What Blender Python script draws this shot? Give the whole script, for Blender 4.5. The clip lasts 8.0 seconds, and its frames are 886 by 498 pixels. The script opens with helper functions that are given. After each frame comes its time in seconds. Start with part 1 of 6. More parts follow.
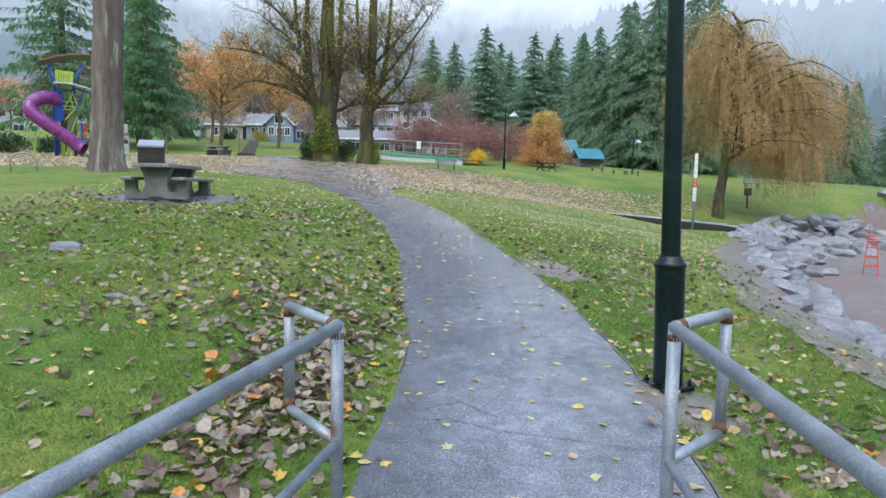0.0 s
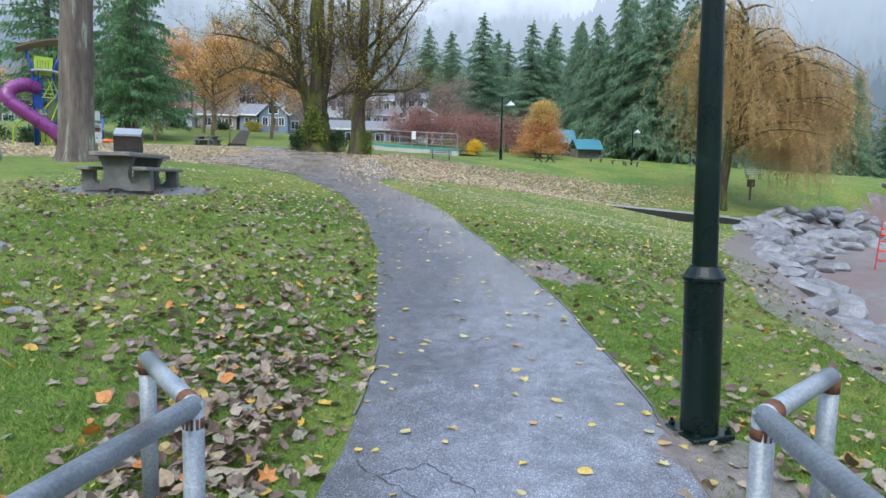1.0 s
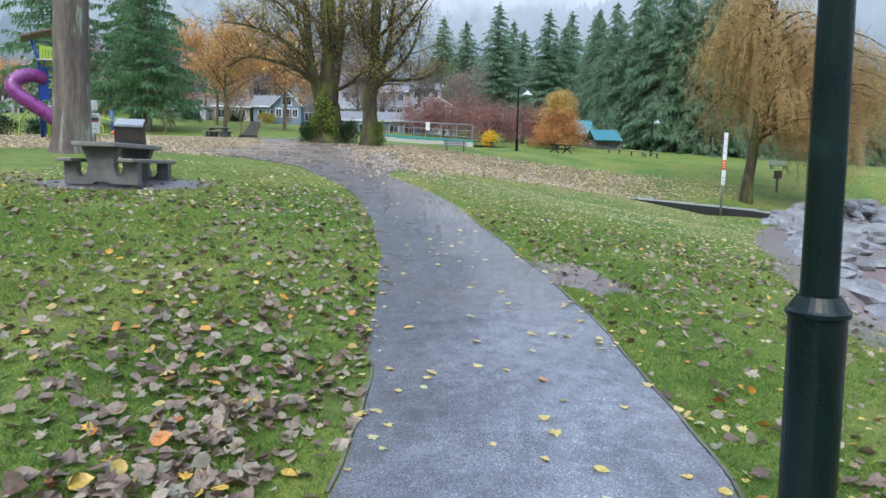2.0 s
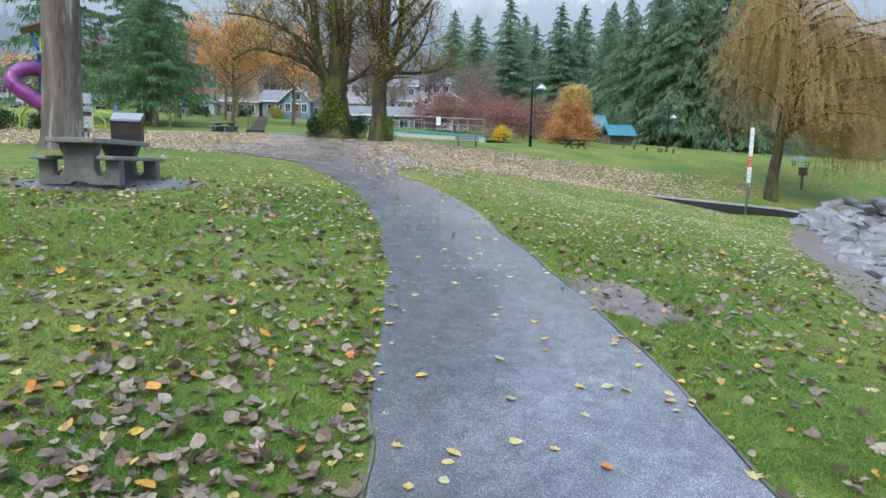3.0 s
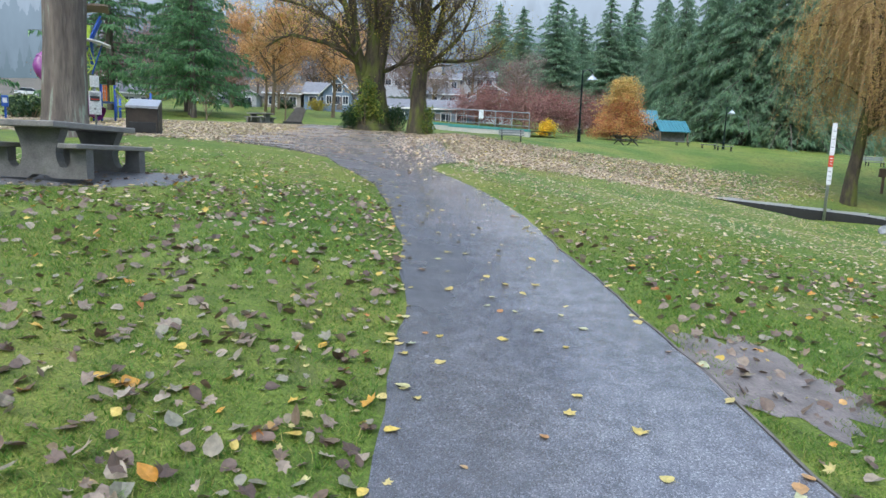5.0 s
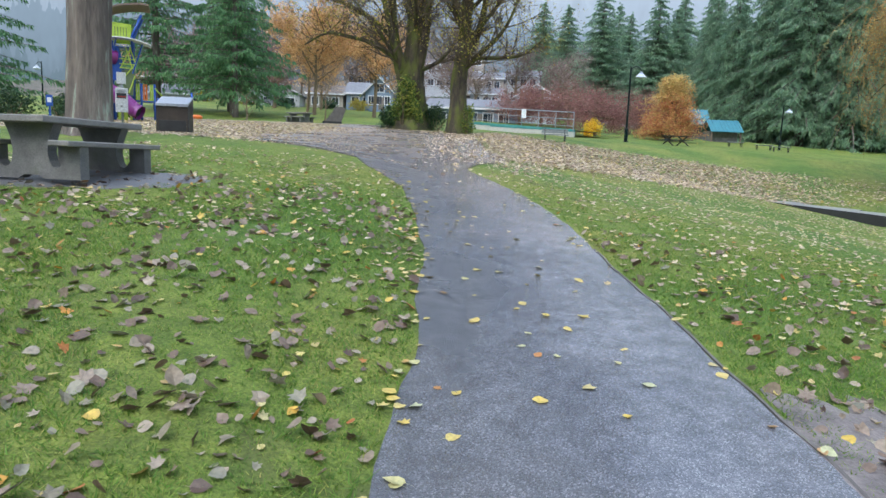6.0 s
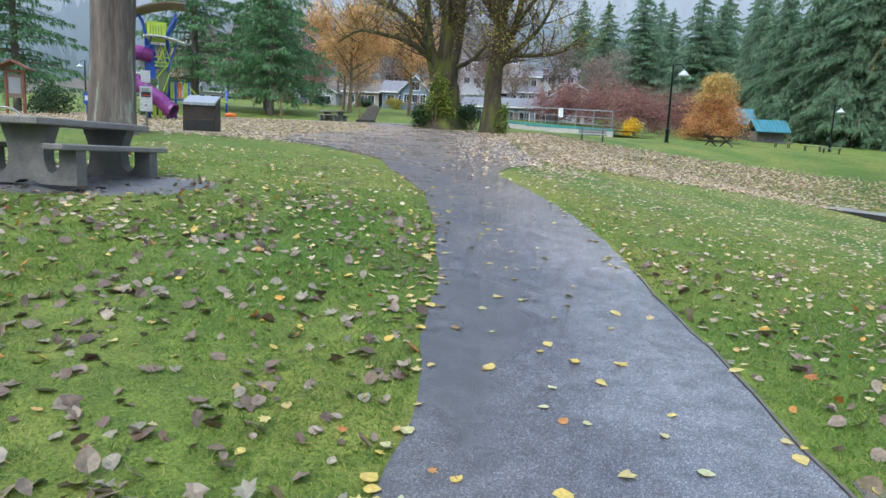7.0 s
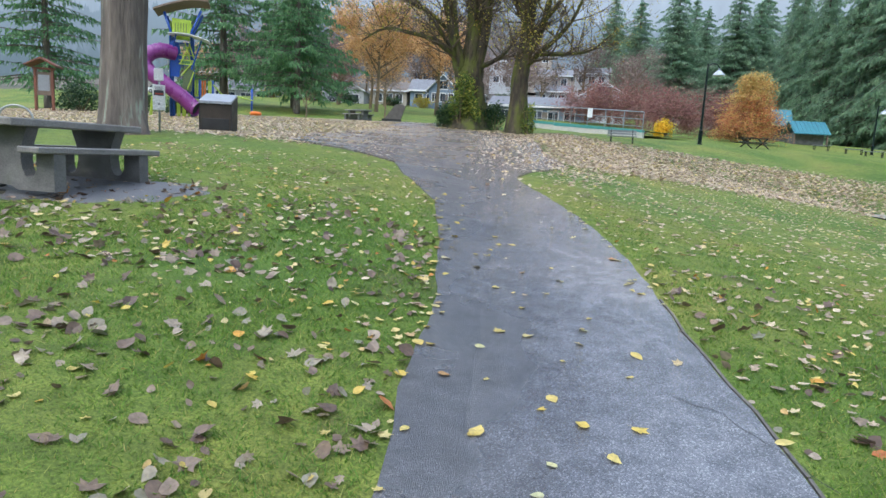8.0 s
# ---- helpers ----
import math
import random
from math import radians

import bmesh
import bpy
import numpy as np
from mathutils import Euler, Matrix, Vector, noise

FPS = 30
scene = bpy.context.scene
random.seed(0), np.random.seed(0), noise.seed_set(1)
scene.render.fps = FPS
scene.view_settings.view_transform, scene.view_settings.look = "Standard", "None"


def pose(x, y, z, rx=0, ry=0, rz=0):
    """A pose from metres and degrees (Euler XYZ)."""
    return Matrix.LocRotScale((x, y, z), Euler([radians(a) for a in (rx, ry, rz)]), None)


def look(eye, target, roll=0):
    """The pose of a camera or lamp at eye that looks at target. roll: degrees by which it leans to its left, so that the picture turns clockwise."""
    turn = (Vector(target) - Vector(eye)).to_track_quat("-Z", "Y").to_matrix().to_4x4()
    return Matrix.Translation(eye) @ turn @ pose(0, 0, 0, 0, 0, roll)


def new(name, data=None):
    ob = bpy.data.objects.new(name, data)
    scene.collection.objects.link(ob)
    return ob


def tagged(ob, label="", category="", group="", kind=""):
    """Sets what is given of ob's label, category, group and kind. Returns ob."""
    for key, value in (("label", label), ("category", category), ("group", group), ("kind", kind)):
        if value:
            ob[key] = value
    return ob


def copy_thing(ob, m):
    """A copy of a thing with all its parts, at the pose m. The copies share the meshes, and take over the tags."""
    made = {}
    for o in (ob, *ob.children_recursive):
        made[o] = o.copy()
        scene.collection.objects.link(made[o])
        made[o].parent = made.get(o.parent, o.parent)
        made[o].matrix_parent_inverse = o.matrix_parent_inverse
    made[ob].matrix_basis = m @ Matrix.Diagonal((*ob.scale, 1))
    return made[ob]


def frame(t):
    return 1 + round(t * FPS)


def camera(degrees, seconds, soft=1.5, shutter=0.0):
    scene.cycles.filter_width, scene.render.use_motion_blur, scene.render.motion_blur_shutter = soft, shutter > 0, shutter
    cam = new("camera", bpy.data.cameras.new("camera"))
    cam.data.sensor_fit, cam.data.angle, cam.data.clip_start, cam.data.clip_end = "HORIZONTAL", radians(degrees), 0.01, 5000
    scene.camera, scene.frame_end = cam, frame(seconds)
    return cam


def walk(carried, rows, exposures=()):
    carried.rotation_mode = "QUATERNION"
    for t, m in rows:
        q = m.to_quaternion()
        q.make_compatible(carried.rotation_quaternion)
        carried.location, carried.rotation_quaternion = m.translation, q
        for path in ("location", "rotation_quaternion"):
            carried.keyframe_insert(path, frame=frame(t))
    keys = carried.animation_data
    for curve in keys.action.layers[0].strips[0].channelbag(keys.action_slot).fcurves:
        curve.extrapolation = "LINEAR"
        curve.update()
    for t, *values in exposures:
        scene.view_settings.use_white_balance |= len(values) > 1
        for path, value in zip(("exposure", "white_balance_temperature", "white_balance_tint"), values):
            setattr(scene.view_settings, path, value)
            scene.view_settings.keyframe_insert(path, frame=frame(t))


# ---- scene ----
cam = camera(70.0, 8.0)
PATH = [
    (0, (0.255, -0.119, 1.577), (0.122, 1.868, 1.393), 1.2),
    (0.5, (0.338, 0.473, 1.596), (0.212, 2.459, 1.397), 1.1),
    (1, (0.37, 1.068, 1.575), (0.245, 3.053, 1.364), 1.2),
    (1.5, (0.407, 1.629, 1.581), (0.265, 3.611, 1.358), 1.1),
    (1.7, (0.4, 1.825, 1.578), (0.242, 3.806, 1.35), 1.1),
    (2.8, (0.141, 3.218, 1.652), (-0.046, 5.193, 1.395), 1.2),
    (3, (0.138, 3.411, 1.657), (-0.063, 5.385, 1.404), 1.2),
    (3.5, (0.127, 3.955, 1.678), (-0.095, 5.925, 1.418), 1.3),
    (4, (0.033, 4.487, 1.677), (-0.211, 6.454, 1.411), 1.4),
    (4.5, (-0.04, 5.044, 1.685), (-0.318, 7.006, 1.414), 1.6),
    (5.8, (-0.204, 6.651, 1.638), (-0.628, 8.586, 1.365), 2.3),
    (6, (-0.195, 6.826, 1.671), (-0.647, 8.754, 1.396), 2.2),
    (6.5, (-0.235, 7.217, 1.731), (-0.741, 9.131, 1.451), 2.4),
    (7, (-0.231, 7.598, 1.778), (-0.788, 9.497, 1.493), 2.6),
    (7.5, (-0.219, 7.984, 1.82), (-0.821, 9.869, 1.532), 2.7),
    (8, (-0.216, 8.344, 1.879), (-0.855, 10.217, 1.586), 3.1),
]
walk(cam, [(t, look(eye, target, roll)) for t, eye, target, roll in PATH])

# ---- light ----
world = bpy.data.worlds.new("overcast")
scene.world = world
world.use_nodes = True
wn = world.node_tree.nodes
sky = wn.new("ShaderNodeTexSky")
sky.sky_type, sky.sun_disc = "NISHITA", False
sky.sun_elevation, sky.sun_rotation = radians(48), radians(200)
sky.dust_density, sky.air_density = 2.0, 1.2
world.node_tree.links.new(sky.outputs[0], wn["Background"].inputs[0])
wn["Background"].inputs[1].default_value = 0.15
sun = new("sun", bpy.data.lights.new("sun", "SUN"))
sun.data.energy, sun.data.angle, sun.data.color = 0.85, radians(80), (0.96, 0.98, 1.0)
sun.matrix_world = look((0, -20, 40), (0, 0, 0))
scene.view_settings.exposure = 1.43
scene.view_settings.use_white_balance = True
scene.view_settings.white_balance_temperature, scene.view_settings.white_balance_tint = 6050, 7


# ---- materials ----
def tree_of(name):
    m = bpy.data.materials.new(name)
    m.use_nodes = True
    return m, m.node_tree.nodes, m.node_tree.links, m.node_tree.nodes["Principled BSDF"]


def ramp(nodes, stops):
    r = nodes.new("ShaderNodeValToRGB")
    el = r.color_ramp.elements
    while len(el) < len(stops):
        el.new(0.5)
    for e, (p, c) in zip(el, stops):
        e.position, e.color = p, (*c, 1)
    return r


def noise_tex(nodes, links, scale, detail=4, stretch=None, rough=0.55):
    co = nodes.new("ShaderNodeTexCoord")
    n = nodes.new("ShaderNodeTexNoise")
    n.inputs["Scale"].default_value, n.inputs["Detail"].default_value = scale, detail
    n.inputs["Roughness"].default_value = rough
    if stretch:
        mp = nodes.new("ShaderNodeMapping")
        mp.inputs["Scale"].default_value = stretch
        links.new(co.outputs["Object"], mp.inputs[0])
        links.new(mp.outputs[0], n.inputs[0])
    else:
        links.new(co.outputs["Object"], n.inputs[0])
    return n


def mixed(nodes, links, fac, a, b, mode="MIX"):
    m = nodes.new("ShaderNodeMix")
    m.data_type, m.blend_type = "RGBA", mode
    for sock, v in ((0, fac), (6, a), (7, b)):
        if isinstance(v, (int, float)):
            m.inputs[sock].default_value = v
        elif isinstance(v, tuple):
            m.inputs[sock].default_value = (*v, 1)
        else:
            links.new(v, m.inputs[sock])
    return m.outputs[2]


def surface(name, stops, scale=8, rough=0.6, bump=0.2, fine=60, stretch=None, metal=0.0, patch=None, rough_var=0.1, dist=0.01, detail=5):
    """A worn surface: a colour ramp over a broad noise, darkened by a fine one, with relief. patch: (colour, scale, from, to)."""
    m, N, L, b = tree_of(name)
    n1, n2 = noise_tex(N, L, scale, detail, stretch), noise_tex(N, L, fine, 3, stretch)
    r = ramp(N, [(0.28 + 0.44 * i / max(1, len(stops) - 1), c) for i, c in enumerate(stops)])
    L.new(n1.outputs[0], r.inputs[0])
    g = ramp(N, [(0.3, (0.72, 0.72, 0.72)), (0.7, (1.18, 1.18, 1.18))])
    L.new(n2.outputs[0], g.inputs[0])
    col = mixed(N, L, 1.0, r.outputs[0], g.outputs[0], "MULTIPLY")
    if patch:
        c, s, lo, hi = patch
        n3 = noise_tex(N, L, s, 6, stretch)
        k = ramp(N, [(lo, (0, 0, 0)), (hi, (1, 1, 1))])
        L.new(n3.outputs[0], k.inputs[0])
        col = mixed(N, L, k.outputs[0], col, c)
    L.new(col, b.inputs["Base Color"])
    b.inputs["Metallic"].default_value = metal
    mr = N.new("ShaderNodeMapRange")
    mr.inputs[3].default_value, mr.inputs[4].default_value = max(0.02, rough - rough_var), min(1, rough + rough_var)
    mr.inputs[1].default_value, mr.inputs[2].default_value = 0.3, 0.7
    L.new(n1.outputs[0], mr.inputs[0])
    L.new(mr.outputs[0], b.inputs["Roughness"])
    if bump:
        bp = N.new("ShaderNodeBump")
        bp.inputs["Strength"].default_value, bp.inputs["Distance"].default_value = bump, dist
        L.new(n2.outputs[0], bp.inputs["Height"])
        L.new(bp.outputs[0], b.inputs["Normal"])
    return m


def leafy(name, stops, rough=0.55, through_light=0.25, spec=0.3, pieces="island"):
    """Leaves: each piece takes its own colour from the stops; a little light comes through."""
    m, N, L, b = tree_of(name)
    if pieces == "island":
        src = N.new("ShaderNodeNewGeometry").outputs["Random Per Island"]
    else:
        src = N.new("ShaderNodeObjectInfo").outputs["Random"]
    r = ramp(N, stops)
    L.new(src, r.inputs[0])
    n = noise_tex(N, L, 40, 3)
    g = ramp(N, [(0.3, (0.7, 0.7, 0.7)), (0.7, (1.15, 1.15, 1.15))])
    L.new(n.outputs[0], g.inputs[0])
    col = mixed(N, L, 1.0, r.outputs[0], g.outputs[0], "MULTIPLY")
    L.new(col, b.inputs["Base Color"])
    b.inputs["Roughness"].default_value = rough
    b.inputs["Specular IOR Level"].default_value = spec
    if through_light:
        t = N.new("ShaderNodeBsdfTranslucent")
        L.new(col, t.inputs[0])
        mx = N.new("ShaderNodeMixShader")
        mx.inputs[0].default_value = through_light
        L.new(b.outputs[0], mx.inputs[1])
        L.new(t.outputs[0], mx.inputs[2])
        L.new(mx.outputs[0], N["Material Output"].inputs[0])
    return m


def plain(name, c, rough=0.5, metal=0.0):
    return surface(name, [tuple(v * 0.85 for v in c), c], 3, rough, 0.05, 40, metal=metal)


def lawn_material():
    m, N, L, b = tree_of("lawn_grass")
    n1, n2, n3, n4 = noise_tex(N, L, 0.35, 4), noise_tex(N, L, 5, 5), noise_tex(N, L, 55, 4, None, 0.7), noise_tex(N, L, 1.1, 6)
    a = ramp(N, [(0.35, (0.085, 0.145, 0.026)), (0.5, (0.135, 0.178, 0.038)), (0.65, (0.19, 0.198, 0.052))])
    L.new(n1.outputs[0], a.inputs[0])
    c = ramp(N, [(0.3, (0.6, 0.66, 0.6)), (0.7, (1.25, 1.2, 1.1))])
    L.new(n2.outputs[0], c.inputs[0])
    col = mixed(N, L, 1.0, a.outputs[0], c.outputs[0], "MULTIPLY")
    d = ramp(N, [(0.3, (0.42, 0.48, 0.36)), (0.62, (1.4, 1.4, 1.25))])
    L.new(n3.outputs[0], d.inputs[0])
    col = mixed(N, L, 1.0, col, d.outputs[0], "MULTIPLY")
    k = ramp(N, [(0.6, (0, 0, 0)), (0.72, (0.7, 0.7, 0.7))])
    L.new(n4.outputs[0], k.inputs[0])
    col = mixed(N, L, k.outputs[0], col, (0.1, 0.085, 0.04))
    L.new(col, b.inputs["Base Color"])
    b.inputs["Roughness"].default_value = 0.75
    b.inputs["Specular IOR Level"].default_value = 0.25
    bp = N.new("ShaderNodeBump")
    bp.inputs["Strength"].default_value, bp.inputs["Distance"].default_value = 0.7, 0.03
    L.new(n3.outputs[0], bp.inputs["Height"])
    L.new(bp.outputs[0], b.inputs["Normal"])
    return m


def asphalt_material():
    """Wet asphalt: dark stone chips, shining wet patches with sheen painted in too."""
    m, N, L, b = tree_of("wet_asphalt")
    n1, n2, n3 = noise_tex(N, L, 0.7, 5), noise_tex(N, L, 110, 3, None, 0.7), noise_tex(N, L, 7, 5)
    co = N.new("ShaderNodeTexCoord")
    v = N.new("ShaderNodeTexVoronoi")
    v.inputs["Scale"].default_value = 170
    L.new(co.outputs["Object"], v.inputs[0])
    a = ramp(N, [(0.3, (0.1, 0.102, 0.115)), (0.7, (0.185, 0.188, 0.205))])
    L.new(n1.outputs[0], a.inputs[0])
    chips = ramp(N, [(0.22, (0.6, 0.6, 0.61)), (0.45, (0.84, 0.84, 0.85)), (0.66, (1.0, 1.0, 0.99)), (0.74, (1.2, 1.19, 1.16)), (0.84, (1.9, 1.87, 1.8))])
    L.new(v.outputs["Color"], chips.inputs[0])
    col = mixed(N, L, 1.0, a.outputs[0], chips.outputs[0], "MULTIPLY")
    e = ramp(N, [(0.35, (0.76, 0.76, 0.76)), (0.65, (1.14, 1.14, 1.13))])
    L.new(n3.outputs[0], e.inputs[0])
    col = mixed(N, L, 1.0, col, e.outputs[0], "MULTIPLY")
    sep = N.new("ShaderNodeSeparateXYZ")
    L.new(co.outputs["Object"], sep.inputs[0])
    ad = N.new("ShaderNodeMath")
    ad.operation = "MULTIPLY_ADD"
    L.new(n1.outputs[0], ad.inputs[0])
    ad.inputs[1].default_value = 9.0
    L.new(sep.outputs[1], ad.inputs[2])
    mr = N.new("ShaderNodeMapRange")
    mr.inputs[1].default_value, mr.inputs[2].default_value, mr.inputs[4].default_value = 18.0, 29.0, 0.9
    L.new(ad.outputs[0], mr.inputs[0])
    damp_sheen = N.new("ShaderNodeMapRange")
    damp_sheen.inputs[1].default_value, damp_sheen.inputs[2].default_value = 10.5, 14.5
    damp_sheen.inputs[3].default_value, damp_sheen.inputs[4].default_value = 1.0, 0.0
    L.new(ad.outputs[0], damp_sheen.inputs[0])
    # Sky sheen put into the base colour: the wet zone is paler and bluer.
    pale = mixed(N, L, 1.0, col, (1.32, 1.36, 1.45), "MULTIPLY")
    col = mixed(N, L, damp_sheen.outputs[0], col, pale)
    litter = ramp(N, [(0.3, (0.17, 0.14, 0.12)), (0.5, (0.26, 0.21, 0.18)), (0.7, (0.34, 0.27, 0.21))])
    L.new(n3.outputs[0], litter.inputs[0])
    col = mixed(N, L, mr.outputs[0], col, litter.outputs[0])
    L.new(col, b.inputs["Base Color"])
    r = ramp(N, [(0.36, (0.3, 0.3, 0.3)), (0.62, (0.1, 0.1, 0.1))])
    L.new(n1.outputs[0], r.inputs[0])
    wet = mixed(N, L, damp_sheen.outputs[0], r.outputs[0], (0.12, 0.12, 0.12))
    bend_y = N.new("ShaderNodeMath")
    bend_y.operation = "SUBTRACT"
    L.new(sep.outputs[1], bend_y.inputs[0])
    bend_y.inputs[1].default_value = 8.0
    beyond = N.new("ShaderNodeMath")
    beyond.operation = "MAXIMUM"
    L.new(bend_y.outputs[0], beyond.inputs[0])
    across = N.new("ShaderNodeMath")
    across.operation = "MULTIPLY_ADD"
    L.new(beyond.outputs[0], across.inputs[0])
    across.inputs[1].default_value = 0.31
    L.new(sep.outputs[0], across.inputs[2])
    n5 = noise_tex(N, L, 0.9, 4, (1, 0.4, 1))
    ragged = N.new("ShaderNodeMath")
    ragged.operation = "MULTIPLY_ADD"
    L.new(n5.outputs[0], ragged.inputs[0])
    ragged.inputs[1].default_value = 2.4
    L.new(across.outputs[0], ragged.inputs[2])
    film_sheen = N.new("ShaderNodeMapRange")
    film_sheen.inputs[1].default_value, film_sheen.inputs[2].default_value = 1.05, 1.9
    L.new(ragged.outputs[0], film_sheen.inputs[0])
    wet2 = mixed(N, L, film_sheen.outputs[0], mixed(N, L, 1.0, wet, (1.5, 1.5, 1.5), "MULTIPLY"), (0.1, 0.1, 0.1))
    L.new(wet2, b.inputs["Roughness"])
    # Base colour darkened off the water film, so the film side looks sky-lit.
    without_sheen = mixed(N, L, 1.0, col, (0.7, 0.7, 0.69), "MULTIPLY")
    L.new(mixed(N, L, film_sheen.outputs[0], without_sheen, col), b.inputs["Base Color"])
    b.inputs["Specular IOR Level"].default_value = 0.9
    bp = N.new("ShaderNodeBump")
    bp.inputs["Distance"].default_value = 0.006
    relief = N.new("ShaderNodeMapRange")
    relief.inputs[3].default_value, relief.inputs[4].default_value = 0.9, 0.28
    L.new(film_sheen.outputs[0], relief.inputs[0])
    L.new(relief.outputs[0], bp.inputs["Strength"])
    L.new(v.outputs["Distance"], bp.inputs["Height"])
    L.new(bp.outputs[0], b.inputs["Normal"])
    return m


def backdrop_material():
    """Far mountain forest dissolving upwards into low cloud, painted and self-glowing."""
    m, N, L, b = tree_of("painted_mist_mountain")
    geo = N.new("ShaderNodeNewGeometry")
    sep = N.new("ShaderNodeSeparateXYZ")
    L.new(geo.outputs["Position"], sep.inputs[0])
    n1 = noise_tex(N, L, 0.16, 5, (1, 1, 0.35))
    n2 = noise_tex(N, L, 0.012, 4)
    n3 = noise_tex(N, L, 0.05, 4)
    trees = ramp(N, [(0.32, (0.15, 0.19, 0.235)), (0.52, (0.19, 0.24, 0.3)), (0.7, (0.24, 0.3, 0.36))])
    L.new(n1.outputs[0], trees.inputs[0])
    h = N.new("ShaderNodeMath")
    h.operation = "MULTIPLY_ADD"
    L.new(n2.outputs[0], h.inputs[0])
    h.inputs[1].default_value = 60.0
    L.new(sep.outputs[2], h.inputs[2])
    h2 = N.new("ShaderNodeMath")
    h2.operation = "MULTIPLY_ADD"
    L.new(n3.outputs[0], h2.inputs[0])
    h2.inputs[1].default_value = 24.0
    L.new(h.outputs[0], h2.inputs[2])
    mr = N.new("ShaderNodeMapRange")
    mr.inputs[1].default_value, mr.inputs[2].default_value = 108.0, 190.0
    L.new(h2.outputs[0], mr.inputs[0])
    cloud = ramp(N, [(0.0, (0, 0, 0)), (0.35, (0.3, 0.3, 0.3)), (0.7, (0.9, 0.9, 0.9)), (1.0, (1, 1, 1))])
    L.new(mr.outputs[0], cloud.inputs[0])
    # Mist is painted: tree colour fades to cloud white with height, then emitted.
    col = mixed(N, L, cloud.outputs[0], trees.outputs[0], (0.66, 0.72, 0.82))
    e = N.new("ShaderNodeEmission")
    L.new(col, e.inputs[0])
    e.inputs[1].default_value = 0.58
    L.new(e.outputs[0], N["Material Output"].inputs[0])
    return m


LAWN, ASPHALT, BACKDROP = lawn_material(), asphalt_material(), backdrop_material()
BEACH = surface("beach_gravel", [(0.1, 0.083, 0.078), (0.17, 0.142, 0.133), (0.25, 0.225, 0.212)], 2.5, 0.6, 1.0, 18, patch=((0.17, 0.115, 0.1), 0.35, 0.45, 0.58), dist=0.04)
BRUSH = surface("wooded_hillside", [(0.06, 0.07, 0.045), (0.12, 0.105, 0.08), (0.17, 0.15, 0.12)], 0.12, 0.9, 0.8, 1.5, dist=0.5)
DIRT = surface("trodden_soil", [(0.085, 0.07, 0.062), (0.165, 0.14, 0.126), (0.25, 0.215, 0.195)], 5, 0.55, 0.7, 45)
CONCRETE = surface("weathered_concrete", [(0.085, 0.085, 0.08), (0.135, 0.133, 0.125), (0.19, 0.185, 0.175)], 4, 0.75, 0.4, 70, patch=((0.1, 0.11, 0.075), 2.5, 0.55, 0.75))
DARK_CONCRETE = surface("dark_wet_concrete", [(0.014, 0.015, 0.014), (0.03, 0.03, 0.029)], 3, 0.9, 0.3, 50)
PALE_CONCRETE = surface("pale_concrete", [(0.42, 0.42, 0.39), (0.52, 0.51, 0.47)], 2, 0.7, 0.2, 30)
ROCK = surface("granite_boulder", [(0.1, 0.1, 0.106), (0.2, 0.2, 0.208), (0.34, 0.34, 0.352)], 1.6, 0.5, 0.6, 14, patch=((0.1, 0.12, 0.03), 0.9, 0.6, 0.72), dist=0.03)
GALV = surface("galvanised_pipe", [(0.2, 0.225, 0.25), (0.29, 0.32, 0.35), (0.38, 0.41, 0.44)], 9, 0.46, 0.12, 120, metal=0.35, patch=((0.2, 0.1, 0.05), 3.0, 0.66, 0.74))
RUST = surface("rust", [(0.09, 0.035, 0.018), (0.2, 0.085, 0.04)], 25, 0.8, 0.4, 90)
LAMP_GREEN = surface("dark_green_enamel", [(0.003, 0.01, 0.009), (0.005, 0.016, 0.013)], 2, 0.3, 0.05, 60, patch=((0.012, 0.03, 0.026), 5, 0.62, 0.75))
LAMP_GREEN.node_tree.nodes["Principled BSDF"].inputs["Specular IOR Level"].default_value = 0.3
BARK = surface("furrowed_bark", [(0.075, 0.06, 0.05), (0.14, 0.112, 0.095), (0.21, 0.175, 0.15)], 3, 0.85, 1.0, 14, (1, 1, 0.16), patch=((0.27, 0.3, 0.24), 6, 0.6, 0.68), dist=0.06)
MOSSY = surface("mossy_bark", [(0.025, 0.02, 0.014), (0.06, 0.048, 0.03), (0.115, 0.092, 0.056)], 5, 0.9, 1.0, 16, (1, 1, 0.3), patch=((0.1, 0.115, 0.02), 2.2, 0.44, 0.6), dist=0.08)
TWIG = surface("bare_twigs", [(0.12, 0.09, 0.055), (0.22, 0.165, 0.095)], 2, 0.85, 0.2, 20)
NEEDLE = leafy("conifer_needles", [(0.0, (0.095, 0.2, 0.1)), (0.5, (0.145, 0.285, 0.13)), (1.0, (0.22, 0.37, 0.165))], 0.75, 0.6)
CEDAR = leafy("cedar_sprays", [(0.0, (0.22, 0.35, 0.24)), (0.5, (0.29, 0.43, 0.28)), (1.0, (0.36, 0.49, 0.31))], 0.9, 0.75, 0.1)
WILLOW_LEAF = leafy("willow_leaves", [(0.0, (0.36, 0.23, 0.11)), (0.45, (0.5, 0.35, 0.15)), (0.8, (0.62, 0.47, 0.17)), (1.0, (0.7, 0.6, 0.2))], 0.6, 0.55)
ORANGE_LEAF = leafy("orange_leaves", [(0.0, (0.5, 0.26, 0.11)), (0.5, (0.7, 0.42, 0.18)), (1.0, (0.78, 0.54, 0.27))], 0.6, 0.5)
RUSSET_LEAF = leafy("russet_needles", [(0.0, (0.45, 0.15, 0.07)), (0.4, (0.64, 0.27, 0.12)), (0.8, (0.66, 0.42, 0.14)), (1.0, (0.58, 0.52, 0.16))], 0.6, 0.5)
